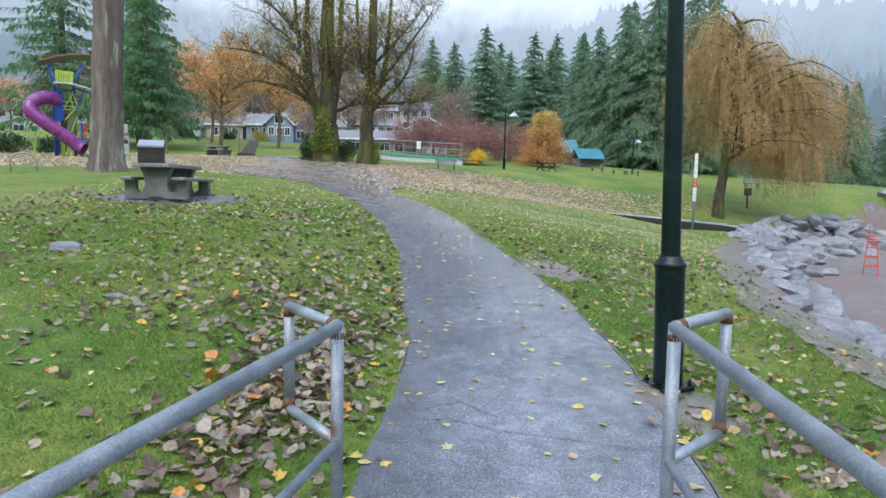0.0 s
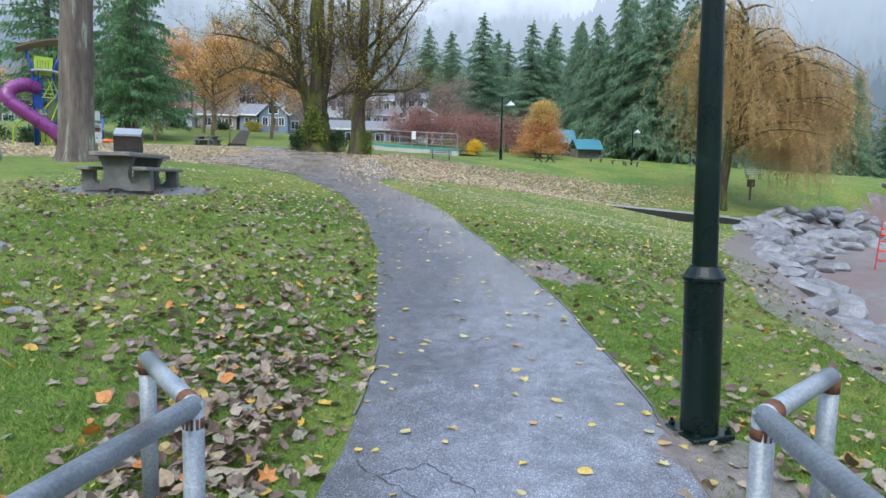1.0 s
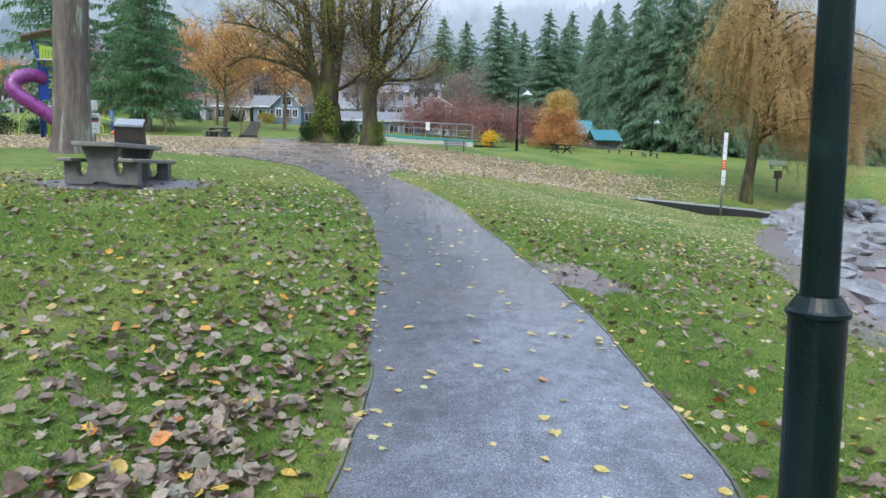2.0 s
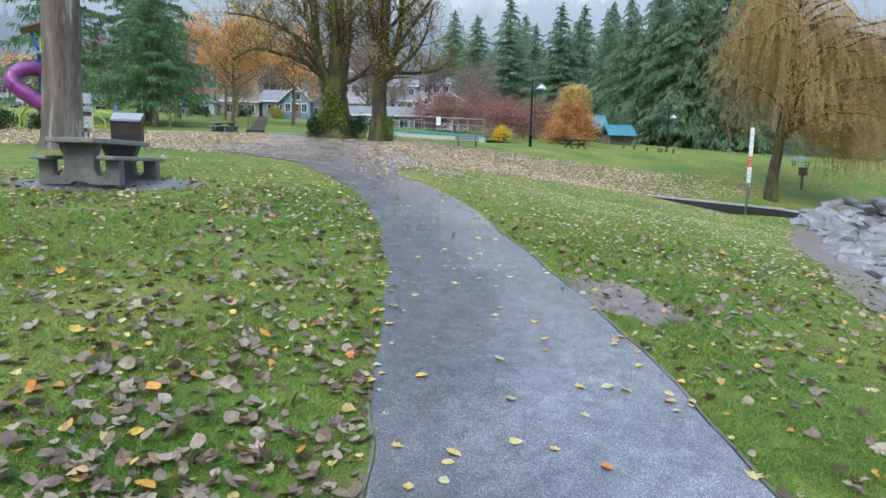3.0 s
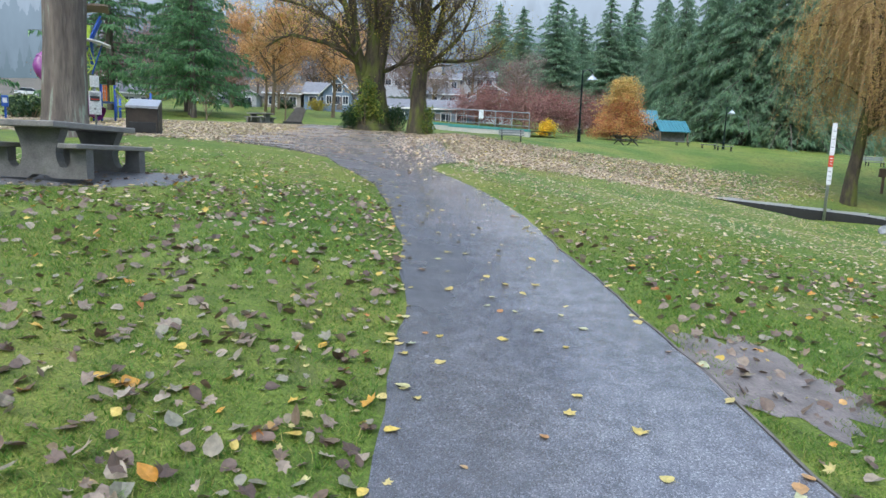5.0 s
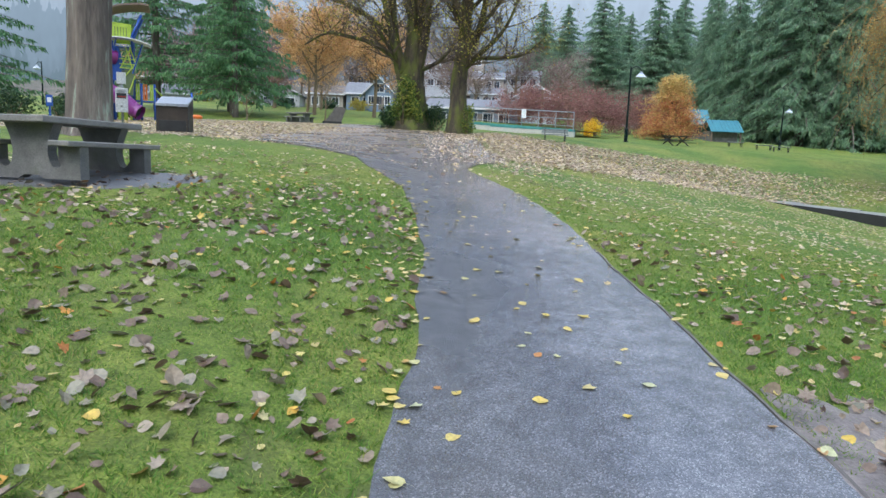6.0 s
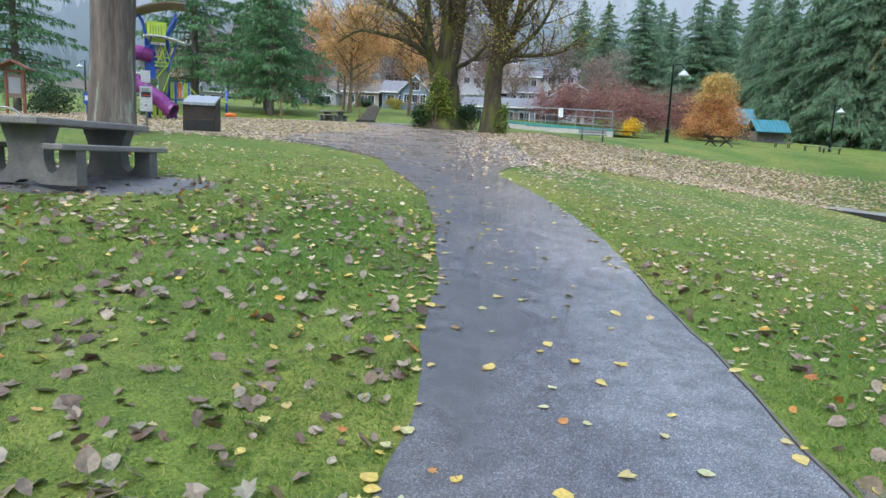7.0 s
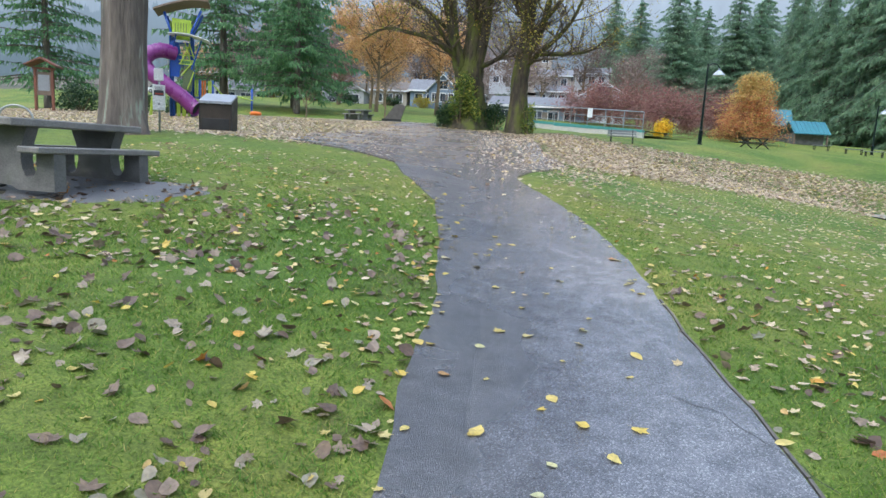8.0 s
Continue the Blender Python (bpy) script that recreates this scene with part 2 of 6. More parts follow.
PURPLE_LEAF = leafy("purple_brown_twigs", [(0.0, (0.2, 0.09, 0.085)), (0.6, (0.33, 0.16, 0.14)), (1.0, (0.42, 0.24, 0.19))], 0.7, 0.45)
GOLD_LEAF = leafy("golden_needles", [(0.0, (0.6, 0.34, 0.12)), (0.5, (0.68, 0.48, 0.17)), (1.0, (0.64, 0.58, 0.2))], 0.6, 0.5)
YELLOW_LEAF = leafy("yellow_leaves", [(0.0, (0.8, 0.5, 0.03)), (1.0, (0.9, 0.7, 0.08))], 0.6, 0.5)
IVY = leafy("ivy_leaves", [(0.0, (0.05, 0.11, 0.03)), (0.5, (0.16, 0.24, 0.05)), (0.85, (0.33, 0.36, 0.07)), (1.0, (0.55, 0.5, 0.08))], 0.4, 0.45)
SHRUB = leafy("shrub_leaves", [(0.0, (0.015, 0.045, 0.02)), (0.6, (0.04, 0.085, 0.03)), (1.0, (0.09, 0.14, 0.04))], 0.45, 0.25)
LAST_LEAF = leafy("last_leaves", [(0.0, (0.3, 0.2, 0.05)), (0.5, (0.42, 0.34, 0.06)), (1.0, (0.42, 0.43, 0.08))], 0.6, 0.5)
FALLEN = leafy("fallen_leaves", [(0.0, (0.09, 0.056, 0.038)), (0.25, (0.17, 0.112, 0.076)), (0.5, (0.25, 0.185, 0.13)), (0.7, (0.38, 0.31, 0.225)), (0.82, (0.225, 0.215, 0.145)), (0.92, (0.26, 0.185, 0.12)), (0.955, (0.6, 0.42, 0.07)), (0.98, (0.6, 0.28, 0.04)), (1.0, (0.42, 0.12, 0.04))], 0.4, 0.15, 0.5)
LITTER = leafy("leaf_litter", [(0.0, (0.4, 0.28, 0.2)), (0.4, (0.58, 0.45, 0.33)), (0.8, (0.72, 0.6, 0.44)), (1.0, (0.74, 0.56, 0.18))], 0.5, 0.3, 0.4)
YELLOW_FALLEN = leafy("yellowed_fallen_leaf", [(0.0, (0.5, 0.42, 0.18)), (0.5, (0.62, 0.45, 0.08)), (0.8, (0.45, 0.46, 0.26)), (1.0, (0.45, 0.2, 0.05))], 0.35, 0.1, 0.5, "object")
SMALL_YELLOW = leafy("small_yellow_leaves", [(0.0, (0.5, 0.4, 0.16)), (0.4, (0.66, 0.5, 0.1)), (0.75, (0.6, 0.55, 0.3)), (0.9, (0.62, 0.3, 0.05)), (1.0, (0.4, 0.12, 0.04))], 0.4, 0.25, 0.5)
BLADE = leafy("grass_blades", [(0.0, (0.085, 0.19, 0.026)), (0.5, (0.16, 0.285, 0.045)), (0.85, (0.27, 0.35, 0.07)), (1.0, (0.44, 0.38, 0.13))], 0.5, 0.5, 0.3)


# ---- mesh tools ----
class Shape:
    """Collects faces and becomes one mesh."""

    def __init__(self):
        self.v, self.f = [], []

    def poly(self, pts):
        n = len(self.v)
        self.v += [tuple(p) for p in pts]
        self.f.append(tuple(range(n, n + len(pts))))

    def box(self, c, s, turn=None, b=0.0):
        h = [k / 2 for k in s]
        b = min(b, 0.45 * min(s))
        c = Vector(c)
        if b <= 0:
            n = len(self.v)
            for sx in (-1, 1):
                for sy in (-1, 1):
                    for sz in (-1, 1):
                        p = Vector((sx * h[0], sy * h[1], sz * h[2]))
                        self.v.append(tuple(c + (turn @ p if turn else p)))
            self.f += [tuple(n + i for i in q) for q in ((0, 1, 3, 2), (4, 6, 7, 5), (0, 4, 5, 1), (2, 3, 7, 6), (0, 2, 6, 4), (1, 5, 7, 3))]
            return self
        at = {}
        for sx in (-1, 1):
            for sy in (-1, 1):
                for sz in (-1, 1):
                    s3 = (sx, sy, sz)
                    for a in range(3):
                        p = Vector([s3[k] * (h[k] - (0 if k == a else b)) for k in range(3)])
                        at[s3, a] = len(self.v)
                        self.v.append(tuple(c + (turn @ p if turn else p)))
        sg = (-1, 1)
        for a in range(3):
            o, q = [k for k in range(3) if k != a]
            for s1 in sg:
                ring = []
                for so, sq in ((-1, -1), (1, -1), (1, 1), (-1, 1)):
                    k = [0, 0, 0]
                    k[a], k[o], k[q] = s1, so, sq
                    ring.append(at[tuple(k), a])
                self.f.append(tuple(ring))
            for so in sg:
                for sq in sg:
                    ks = []
                    for s1 in sg:
                        k = [0, 0, 0]
                        k[a], k[o], k[q] = s1, so, sq
                        ks.append(tuple(k))
                    self.f.append((at[ks[0], o], at[ks[1], o], at[ks[1], q], at[ks[0], q]))
        for k in [(x, y, z) for x in sg for y in sg for z in sg]:
            self.f.append((at[k, 0], at[k, 1], at[k, 2]))
        return self

    def tube(self, pts, radii, n=8, caps=True):
        pts = [Vector(p) for p in pts]
        if isinstance(radii, (int, float)):
            radii = [radii] * len(pts)
        side = None
        base = len(self.v)
        for i, p in enumerate(pts):
            d = (pts[min(i + 1, len(pts) - 1)] - pts[max(i - 1, 0)]).normalized()
            if side is None:
                side = d.orthogonal().normalized()
            side = (side - d * side.dot(d)).normalized()
            up = d.cross(side)
            for k in range(n):
                a = 2 * math.pi * k / n
                self.v.append(tuple(p + radii[i] * (math.cos(a) * side + math.sin(a) * up)))
        for i in range(len(pts) - 1):
            for k in range(n):
                a, c = base + i * n + k, base + i * n + (k + 1) % n
                self.f.append((a, c, c + n, a + n))
        if caps:
            self.f.append(tuple(base + k for k in reversed(range(n))))
            self.f.append(tuple(base + (len(pts) - 1) * n + k for k in range(n)))
        return self

    def lathe(self, c, prof, n=24):
        """Rings (radius, height) round the upright axis through c."""
        base = len(self.v)
        for r, z in prof:
            for k in range(n):
                a = 2 * math.pi * k / n
                self.v.append((c[0] + r * math.cos(a), c[1] + r * math.sin(a), c[2] + z))
        for i in range(len(prof) - 1):
            for k in range(n):
                a, d = base + i * n + k, base + i * n + (k + 1) % n
                self.f.append((a, d, d + n, a + n))
        self.f.append(tuple(base + k for k in reversed(range(n))))
        self.f.append(tuple(base + (len(prof) - 1) * n + k for k in range(n)))
        return self

    def slab(self, outline, axis, lo, hi):
        """A flat outline (2D points) pushed out along an axis (0, 1 or 2) from lo to hi."""
        n, base = len(outline), len(self.v)
        for t in (lo, hi):
            for a, c in outline:
                p = [a, c]
                p.insert(axis, t)
                self.v.append(tuple(p))
        self.f.append(tuple(base + k for k in reversed(range(n))))
        self.f.append(tuple(base + n + k for k in range(n)))
        for k in range(n):
            j = (k + 1) % n
            self.f.append((base + k, base + j, base + n + j, base + n + k))
        return self

    def mesh(self, name, material, smooth=False, fix=True):
        me = bpy.data.meshes.new(name)
        me.from_pydata(self.v, [], self.f)
        if fix and len(self.f) < 20000:
            bm = bmesh.new()
            bm.from_mesh(me)
            bmesh.ops.recalc_face_normals(bm, faces=bm.faces)
            bm.to_mesh(me)
            bm.free()
        if smooth:
            me.polygons.foreach_set("use_smooth", [True] * len(me.polygons))
        me.materials.append(material)
        return me


def part(name, shape, material, parent, label="", smooth=False, m=None):
    ob = new(name, shape.mesh(name, material, smooth) if isinstance(shape, Shape) else shape)
    ob.parent = parent
    if m:
        ob.matrix_basis = m
    return tagged(ob, label) if label else ob


def thing(name, m, label, category, group="", kind=""):
    ob = new(name)
    ob.matrix_basis = m
    ob.empty_display_size = 0.2
    return tagged(ob, label, category, group, kind)


def whole(name, shape, material, label, category="", group="", kind="", smooth=False, m=None):
    ob = new(name, shape.mesh(name, material, smooth) if isinstance(shape, Shape) else shape)
    if m:
        ob.matrix_basis = m
    return tagged(ob, label, category, group, kind)


rng = random.Random(7)
nrg = np.random.default_rng(7)


# ---- the lie of the land ----
def ease(x, a, b):
    t = np.clip((x - a) / (b - a), 0, 1)
    return t * t * (3 - 2 * t)


def path_x(y):
    return np.interp(y, [-10, 0, 3, 5, 7, 9, 11, 13, 16, 20, 26], [.35, .35, .4, .45, .42, .25, 0, -.45, -1.3, -2.9, -6])


def shore_x(y):
    """Where the lawn ends at the rocks."""
    return np.interp(y, [-60, 0, 5, 8, 12, 16, 20, 25, 29, 32, 36, 40, 48, 60, 90], [5.4, 5.2, 4.85, 4.75, 5.35, 6.65, 8.0, 9.8, 11.6, 13.2, 15.4, 18, 27, 55, 400])


def lawn_z(x, y):
    x, y = np.asarray(x, float), np.asarray(y, float)
    z = np.interp(y, [-40, 0, 4, 6, 7.7, 10.3, 12.3, 18, 25, 34, 42, 50, 60, 75, 90, 110, 150, 700],
                  [-.1, 0, .02, .08, .2, .43, .62, 1.25, 1.95, 2.66, 3.3, 3.7, 4.15, 5.2, 6.5, 8.2, 15, 90])
    d = x - path_x(np.minimum(y, 26))
    l, r = np.maximum(-d - 1.0, 0), np.maximum(d - .95, 0)
    far = ease(y, 16, 45)
    z = z + .52 * (1 - np.exp(-l / 2.6)) * ease(y, -2, 5) * (1 - .6 * ease(y, 20, 27)) + (.008 + .034 * ease(y, 48, 68)) * np.minimum(np.maximum(l - 3, 0), 17 + 40 * far * ease(y, 40, 60))
    s = np.interp(y, [0, 5, 8, 10, 14, 20, 24, 28, 36, 45, 50, 60, 90, 140], [.1, .11, .14, .165, .155, .178, .168, .171, .19, .115, .055, .06, .055, .13])
    return np.maximum(z - s * r, np.interp(y, [0, 30, 34, 36, 45, 60], [-.62, -.5, -.32, -.18, .15, .9]))


def ground_z(x, y):
    """The whole ground: lawn, the drop at the rocks, the beach."""
    x, y = np.asarray(x, float), np.asarray(y, float)
    out = x - shore_x(y)
    beach = -1.15 - .03 * np.minimum(np.maximum(out, 0), 60)
    k = ease(out, 0.1, 2.2)
    return lawn_z(x, y) * (1 - k) + beach * k


def gz(x, y):
    return float(ground_z(x, y))


def path_sides(y):
    left = np.interp(y, [-10, 3.6, 5.5, 6.5, 7.3, 8.4, 9.8, 10.6, 11.4, 13, 14.6, 15.4, 16.8, 17.9, 19], [-.5, -.4, -.42, -.52, -.7, -.87, -1.1, -1.22, -1.46, -1.84, -2.41, -2.7, -3.28, -3.98, -4.75])
    right = np.interp(y, [-10, 3, 5.5, 6.6, 8, 8.5, 9.6, 10.7, 11.6, 12.2, 13.7, 15, 16.3, 17, 18, 19], [1.5, 1.5, 1.56, 1.46, 1.28, 1.18, .95, .67, .45, .27, -.15, -.48, -.98, -1.24, -1.75, -2.2])
    return left, right


def build_ground():
    xs = np.unique(np.concatenate([np.arange(-900, -100, 40), np.arange(-100, -26, 4), np.arange(-26, -8, 1.0), np.arange(-8, 12, .25), np.arange(12, 40, 1.0), np.arange(40, 120, 5), np.arange(120, 901, 40)]))
    ys = np.unique(np.concatenate([np.arange(-900, -60, 40), np.arange(-60, -8, 4), np.arange(-8, 22, .25), np.arange(22, 60, 1.0), np.arange(60, 150, 5), np.arange(150, 901, 40)]))
    X, Y = np.meshgrid(xs, ys)
    Z = ground_z(X, Y)
    left, right = path_sides(Y)
    near = (np.abs(X) < 30) & (Y > -10) & (Y < 60) & ((X < left - 0.5) | (X > right + 0.5)) & ((Y < 17.5) | (X > 8))
    Z = Z + near * 0.012 * np.sin(X * 2.1 + np.sin(Y * 1.3) * 2) * np.sin(Y * 1.7 + X)
    under = (X > left + 0.3) & (X < right - 0.3) & (Y < 18.5) & (Y > -10)
    Z = np.where(under, Z - 0.03, Z)
    nx, ny = len(xs), len(ys)
    verts = np.stack([X.ravel(), Y.ravel(), Z.ravel()], 1)
    i = np.arange(ny - 1)[:, None] * nx + np.arange(nx - 1)[None, :]
    faces = np.stack([i, i + 1, i + nx + 1, i + nx], -1).reshape(-1, 4)
    me = bpy.data.meshes.new("ground")
    me.from_pydata(verts.tolist(), [], faces.tolist())
    me.materials.append(LAWN)
    me.materials.append(BEACH)
    me.materials.append(BRUSH)
    cx, cy = verts[faces].mean(1)[:, 0], verts[faces].mean(1)[:, 1]
    me.polygons.foreach_set("material_index", np.where(cx > shore_x(cy) + 0.2, 1, np.where((cy > np.where(cx > 30, 170, 114)) | (np.abs(cx) > 150), 2, 0)).tolist())
    me.polygons.foreach_set("use_smooth", [True] * len(faces))
    return tagged(new("ground", me), "mossy green park lawn strewn with leaves, gravel beach", kind="structure")


build_ground()


def strip(name, ys, sides, material, label, lift=0.0, cols=10, crown=0.0, thick=0.08):
    """A sheet that lies on the ground between two edges, with a thickness."""
    g = Shape()
    rows = []
    for y in ys:
        a, c = sides(y)
        row = []
        for k in range(cols + 1):
            u = k / cols
            x = a + (c - a) * u
            row.append(len(g.v))
            g.v.append((x, y, gz(x, y) + (lift(y) if callable(lift) else lift) + crown * 4 * u * (1 - u)))
        rows.append(row)
    for r0, r1 in zip(rows, rows[1:]):
        for k in range(cols):
            g.f.append((r0[k], r0[k + 1], r1[k + 1], r1[k]))
        for k in (0, cols):
            p, q = g.v[r0[k]], g.v[r1[k]]
            g.poly([p, q, (q[0], q[1], q[2] - thick), (p[0], p[1], p[2] - thick)])
    return whole(name, g, material, label, kind="structure", smooth=False)


def wavy(y, k):
    return 0.012 * math.sin(3.1 * y + k) + 0.009 * math.sin(8.7 * y + 2 * k)


def asphalt_sides(y):
    a, c = path_sides(y)
    return float(a) + wavy(y, 0), float(c) + wavy(y, 2)


strip("path", np.arange(-9, 19.01, 0.2), asphalt_sides, ASPHALT, "winding wet grey asphalt footpath with cracks and fallen leaves", 0.012, 10, 0.015)


def plaza_sides(y):
    a = np.interp(y, [18.6, 20.2, 21.5, 22.2, 24.6, 27.2, 31, 35, 37, 44, 47, 52], [-4.5, -5.4, -7.4, -9.2, -10.3, -11.7, -11.9, -12.1, -13.2, -15.2, -17, -21])
    c = np.interp(y, [18.6, 20.4, 23, 26.5, 29.5, 31.5, 34.5, 37.3, 38, 44, 52], [-2.05, -2.95, -2.8, -2.8, -4.1, -4.6, -5.75, -6.3, -11.8, -12.2, -14.5])
    return float(a), float(c)


strip("pavement", np.arange(18.6, 52, 0.4), plaza_sides, ASPHALT, "pale worn asphalt path junction strewn with brown leaves", lambda y: 0.0125 + 0.03 * min(1, (y - 18.6) / 3), 14, 0.015)


def build_edging():
    """Thin dark timber edging along the path's outer side, in lengths."""
    edge = thing("path_edging", pose(0, 0, 0), "thin dark timber edging along the asphalt path", "edging", kind="structure")
    for side, lo, hi, k in ((1, 2.4, 13.8, 2), (0, 5.0, 7.4, 0)):
        y = lo
        while y < hi:
            g = Shape()
            y2 = min(y + 1.5, hi)
            pts = []
            for i in range(6):
                v = y + (y2 - y - 0.01) * i / 5
                x = float(path_sides(v)[side]) + (0.022 if side else -0.022) + wavy(v, k)
                pts.append((x, v, gz(x, v) + 0.008))
            for a, c in zip(pts, pts[1:]):
                w = 0.009
                g.poly([(a[0] - w, a[1], a[2] + 0.006), (a[0] + w, a[1], a[2] + 0.006), (c[0] + w, c[1], c[2] + 0.006), (c[0] - w, c[1], c[2] + 0.006)])
                for s in (-w, w):
                    g.poly([(a[0] + s, a[1], a[2] + 0.006), (c[0] + s, c[1], c[2] + 0.006), (c[0] + s, c[1], c[2] - 0.06), (a[0] + s, a[1], a[2] - 0.06)])
            part("edge_board", g, EDGE_WOOD, edge)
            y = y2


EDGE_WOOD = surface("old_edging_timber", [(0.09, 0.08, 0.07), (0.17, 0.155, 0.14)], 8, 0.8, 0.4, 60, (1, 0.2, 1))
build_edging()


def patch(name, cx, cy, rx, ry, material, label, lift=0.012, turn=0.0, seed=0, wild=0.25):
    """A ragged flat patch of bare ground."""
    r = random.Random(seed)
    ph = [r.uniform(0, 6.3) for _ in range(4)]
    g = Shape()
    n, rings = 40, 5
    for j in range(rings + 1):
        for i in range(n):
            a = 2 * math.pi * i / n
            k = j / rings * (1 + wild * (0.5 * math.sin(2 * a + ph[0]) + 0.35 * math.sin(5 * a + ph[1]) + 0.25 * math.sin(11 * a + ph[2])))
            x0, y0 = rx * k * math.cos(a), ry * k * math.sin(a)
            x, y = cx + x0 * math.cos(turn) - y0 * math.sin(turn), cy + x0 * math.sin(turn) + y0 * math.cos(turn)
            g.v.append((x, y, gz(x, y) + lift * (1 - (j / rings) ** 4) + 0.004))
    for j in range(rings):
        for i in range(n):
            a, c = j * n + i, j * n + (i + 1) % n
            g.f.append((a, c, c + n, a + n))
    return whole(name, g, material, label, kind="structure", smooth=True)


patch("ground_bare_soil", 1.32, 9.95, 0.46, 0.85, DIRT, "trodden bare soil patch beside the path", turn=0.3, seed=3, wild=0.38)
patch("ground_bare_soil", 1.75, 4.65, 0.45, 0.5, DIRT, "bare soil round the lamp post foot", seed=5)
patch("ground_table_pad", -6.9, 13.95, 1.45, 1.05, surface("wet_gravel_pad", [(0.08, 0.08, 0.085), (0.15, 0.15, 0.155)], 4, 0.55, 0.5, 60), "worn wet gravel pad under the picnic table", 0.03, 0.35, 8, 0.25)
strip("ground_sandy_strip", np.arange(4.5, 31, 0.4), lambda y: (float(shore_x(y)) - 0.6 + 0.12 * math.sin(1.7 * y), float(shore_x(y)) + 0.5), DIRT, "sandy trodden strip along the rocks", 0.012, 6)


# ---- railings ----
def rail(sx, near, out, label, top=0.95):
    """A pipe handrail with a looped end and a middle rail; near: top corner at the path, out: outer corner."""
    r = thing("handrail", pose(0, 0, 0), label, "handrail", "ramp handrails")
    R, mid = 0.029, 0.4
    n, o = Vector((*near, top)), Vector((*out, top))
    back = Vector((-1.05 if sx < 0 else 1.07, -1.6, top - 0.02))
    part("top_rail", Shape().tube([back, n], R, 14), GALV, r, smooth=True)
    part("middle_rail", Shape().tube([(back.x, back.y, mid - 0.02), (n.x, n.y - 0.02, mid)], 0.022, 12), GALV, r, smooth=True)
    part("post", Shape().tube([n + Vector((0, 0, 0.012)), (n.x + sx * 0.0, n.y - 0.01, gz(n.x, n.y) - 0.1)], R, 14), GALV, r, smooth=True)
    for y in (1.0, -1.2):
        u = (n.y - y) / (n.y - back.y)
        x = n.x + (back.x - n.x) * u
        part("post", Shape().tube([(x, y, top - 0.03), (x, y, gz(x, y) - 0.1)], R, 14), GALV, r, smooth=True)
    part("end_top_rail", Shape().tube([n, o], R * 0.95, 14), GALV, r, smooth=True)
    part("end_upright", Shape().tube([o + Vector((0, 0, 0.01)), (o.x, o.y, mid + 0.01)], R * 0.95, 14), GALV, r, smooth=True)
    part("end_lower_rail", Shape().tube([(o.x, o.y, mid), (n.x, n.y, mid)], R * 0.9, 14), GALV, r, smooth=True)
    for c, up in ((o, -0.05), (Vector((o.x, o.y, mid)), 0.06)):
        part("weld", Shape().tube([c + Vector((0, 0, 0.0)), c + Vector((0, 0, up))], R * 1.04, 12), RUST, r, "rusted weld", True)
    d = (o - n).normalized()
    part("weld", Shape().tube([n + d * 0.02, n + d * 0.07], R * 1.0, 12), RUST, r, "rusted weld", True)
    part("weld", Shape().tube([n - Vector((0, 0, 0.03)), n - Vector((0, 0, 0.06))], R * 1.03, 12), RUST, r, "rusted weld", True)
    return r


rail(-1, (-0.41, 2.7), (-0.77, 3.12), "galvanised pipe handrail with a rusty looped end beside the path")
rail(1, (1.09, 2.66), (1.45, 3.04), "galvanised pipe handrail with rust at its welds beside the lamp", 1.005)


# ---- lamps ----
def lamp_post(x, y, label, big=True, h=4.7, turn=0.0, lean=0.0):
    lp = thing("street_lamp", pose(x, y, gz(x, y), 0, lean, turn), label, "street lamp", "park lamps")
    k = h / 4.7
    neck = 1.04 if big else 0.85
    part("base_plate", Shape().box((0, 0, 0.03), (0.3, 0.3, 0.04), b=0.008), LAMP_GREEN, lp)
    if big:
        for sx in (-1, 1):
            for sy in (-1, 1):
                part("bolt", Shape().lathe((sx * 0.118, sy * 0.118, 0.048), [(0.022, 0), (0.022, 0.025), (0.012, 0.026), (0.012, 0.05)], 6), LAMP_GREEN, lp)
    part("base_sleeve", Shape().lathe((0, 0, 0.055), [(0.115, 0), (0.115, neck - 0.1), (0.128, neck - 0.09), (0.128, neck - 0.07), (0.118, neck - 0.06), (0.084, neck - 0.005), (0.084, neck)], 28), LAMP_GREEN, lp)
    if big:
        part("door_screw", Shape().lathe((0.0, -0.118, 0.72), [(0.012, 0), (0.012, 0.02), (0.006, 0.022)], 8), GALV, lp, "worn steel screw")
        part("door_screw", Shape().lathe((0.02, -0.118, 0.3), [(0.012, 0), (0.012, 0.02), (0.006, 0.022)], 8), GALV, lp, "worn steel screw")
    part("pole", Shape().lathe((0, 0, neck + 0.05), [(0.075, 0), (0.068, 1.2), (0.055, h - neck - 0.55), (0.04, h - neck - 0.05)], 20), LAMP_GREEN, lp)
    arm = [(0, 0, h - 0.35)] + [(0.33 * k * (1 - math.cos(a)), 0, h - 0.35 + 0.36 * k * math.sin(a)) for a in np.linspace(0.2, math.pi * 0.92, 9)]
    part("arm", Shape().tube(arm, 0.03, 8), LAMP_GREEN, lp, smooth=True)
    e = arm[-1]
    part("shade", Shape().lathe((e[0], 0, e[2] - 0.42), [(0.36, 0), (0.36, 0.03), (0.12, 0.28), (0.06, 0.3), (0.05, 0.42)], 20), SHADE_GREY, lp, "pale grey bell shade")
    part("lens", Shape().lathe((e[0], 0, e[2] - 0.5), [(0.1, 0), (0.2, 0.05), (0.22, 0.09)], 16), SHADE_GREY, lp, "frosted lens")
    return lp


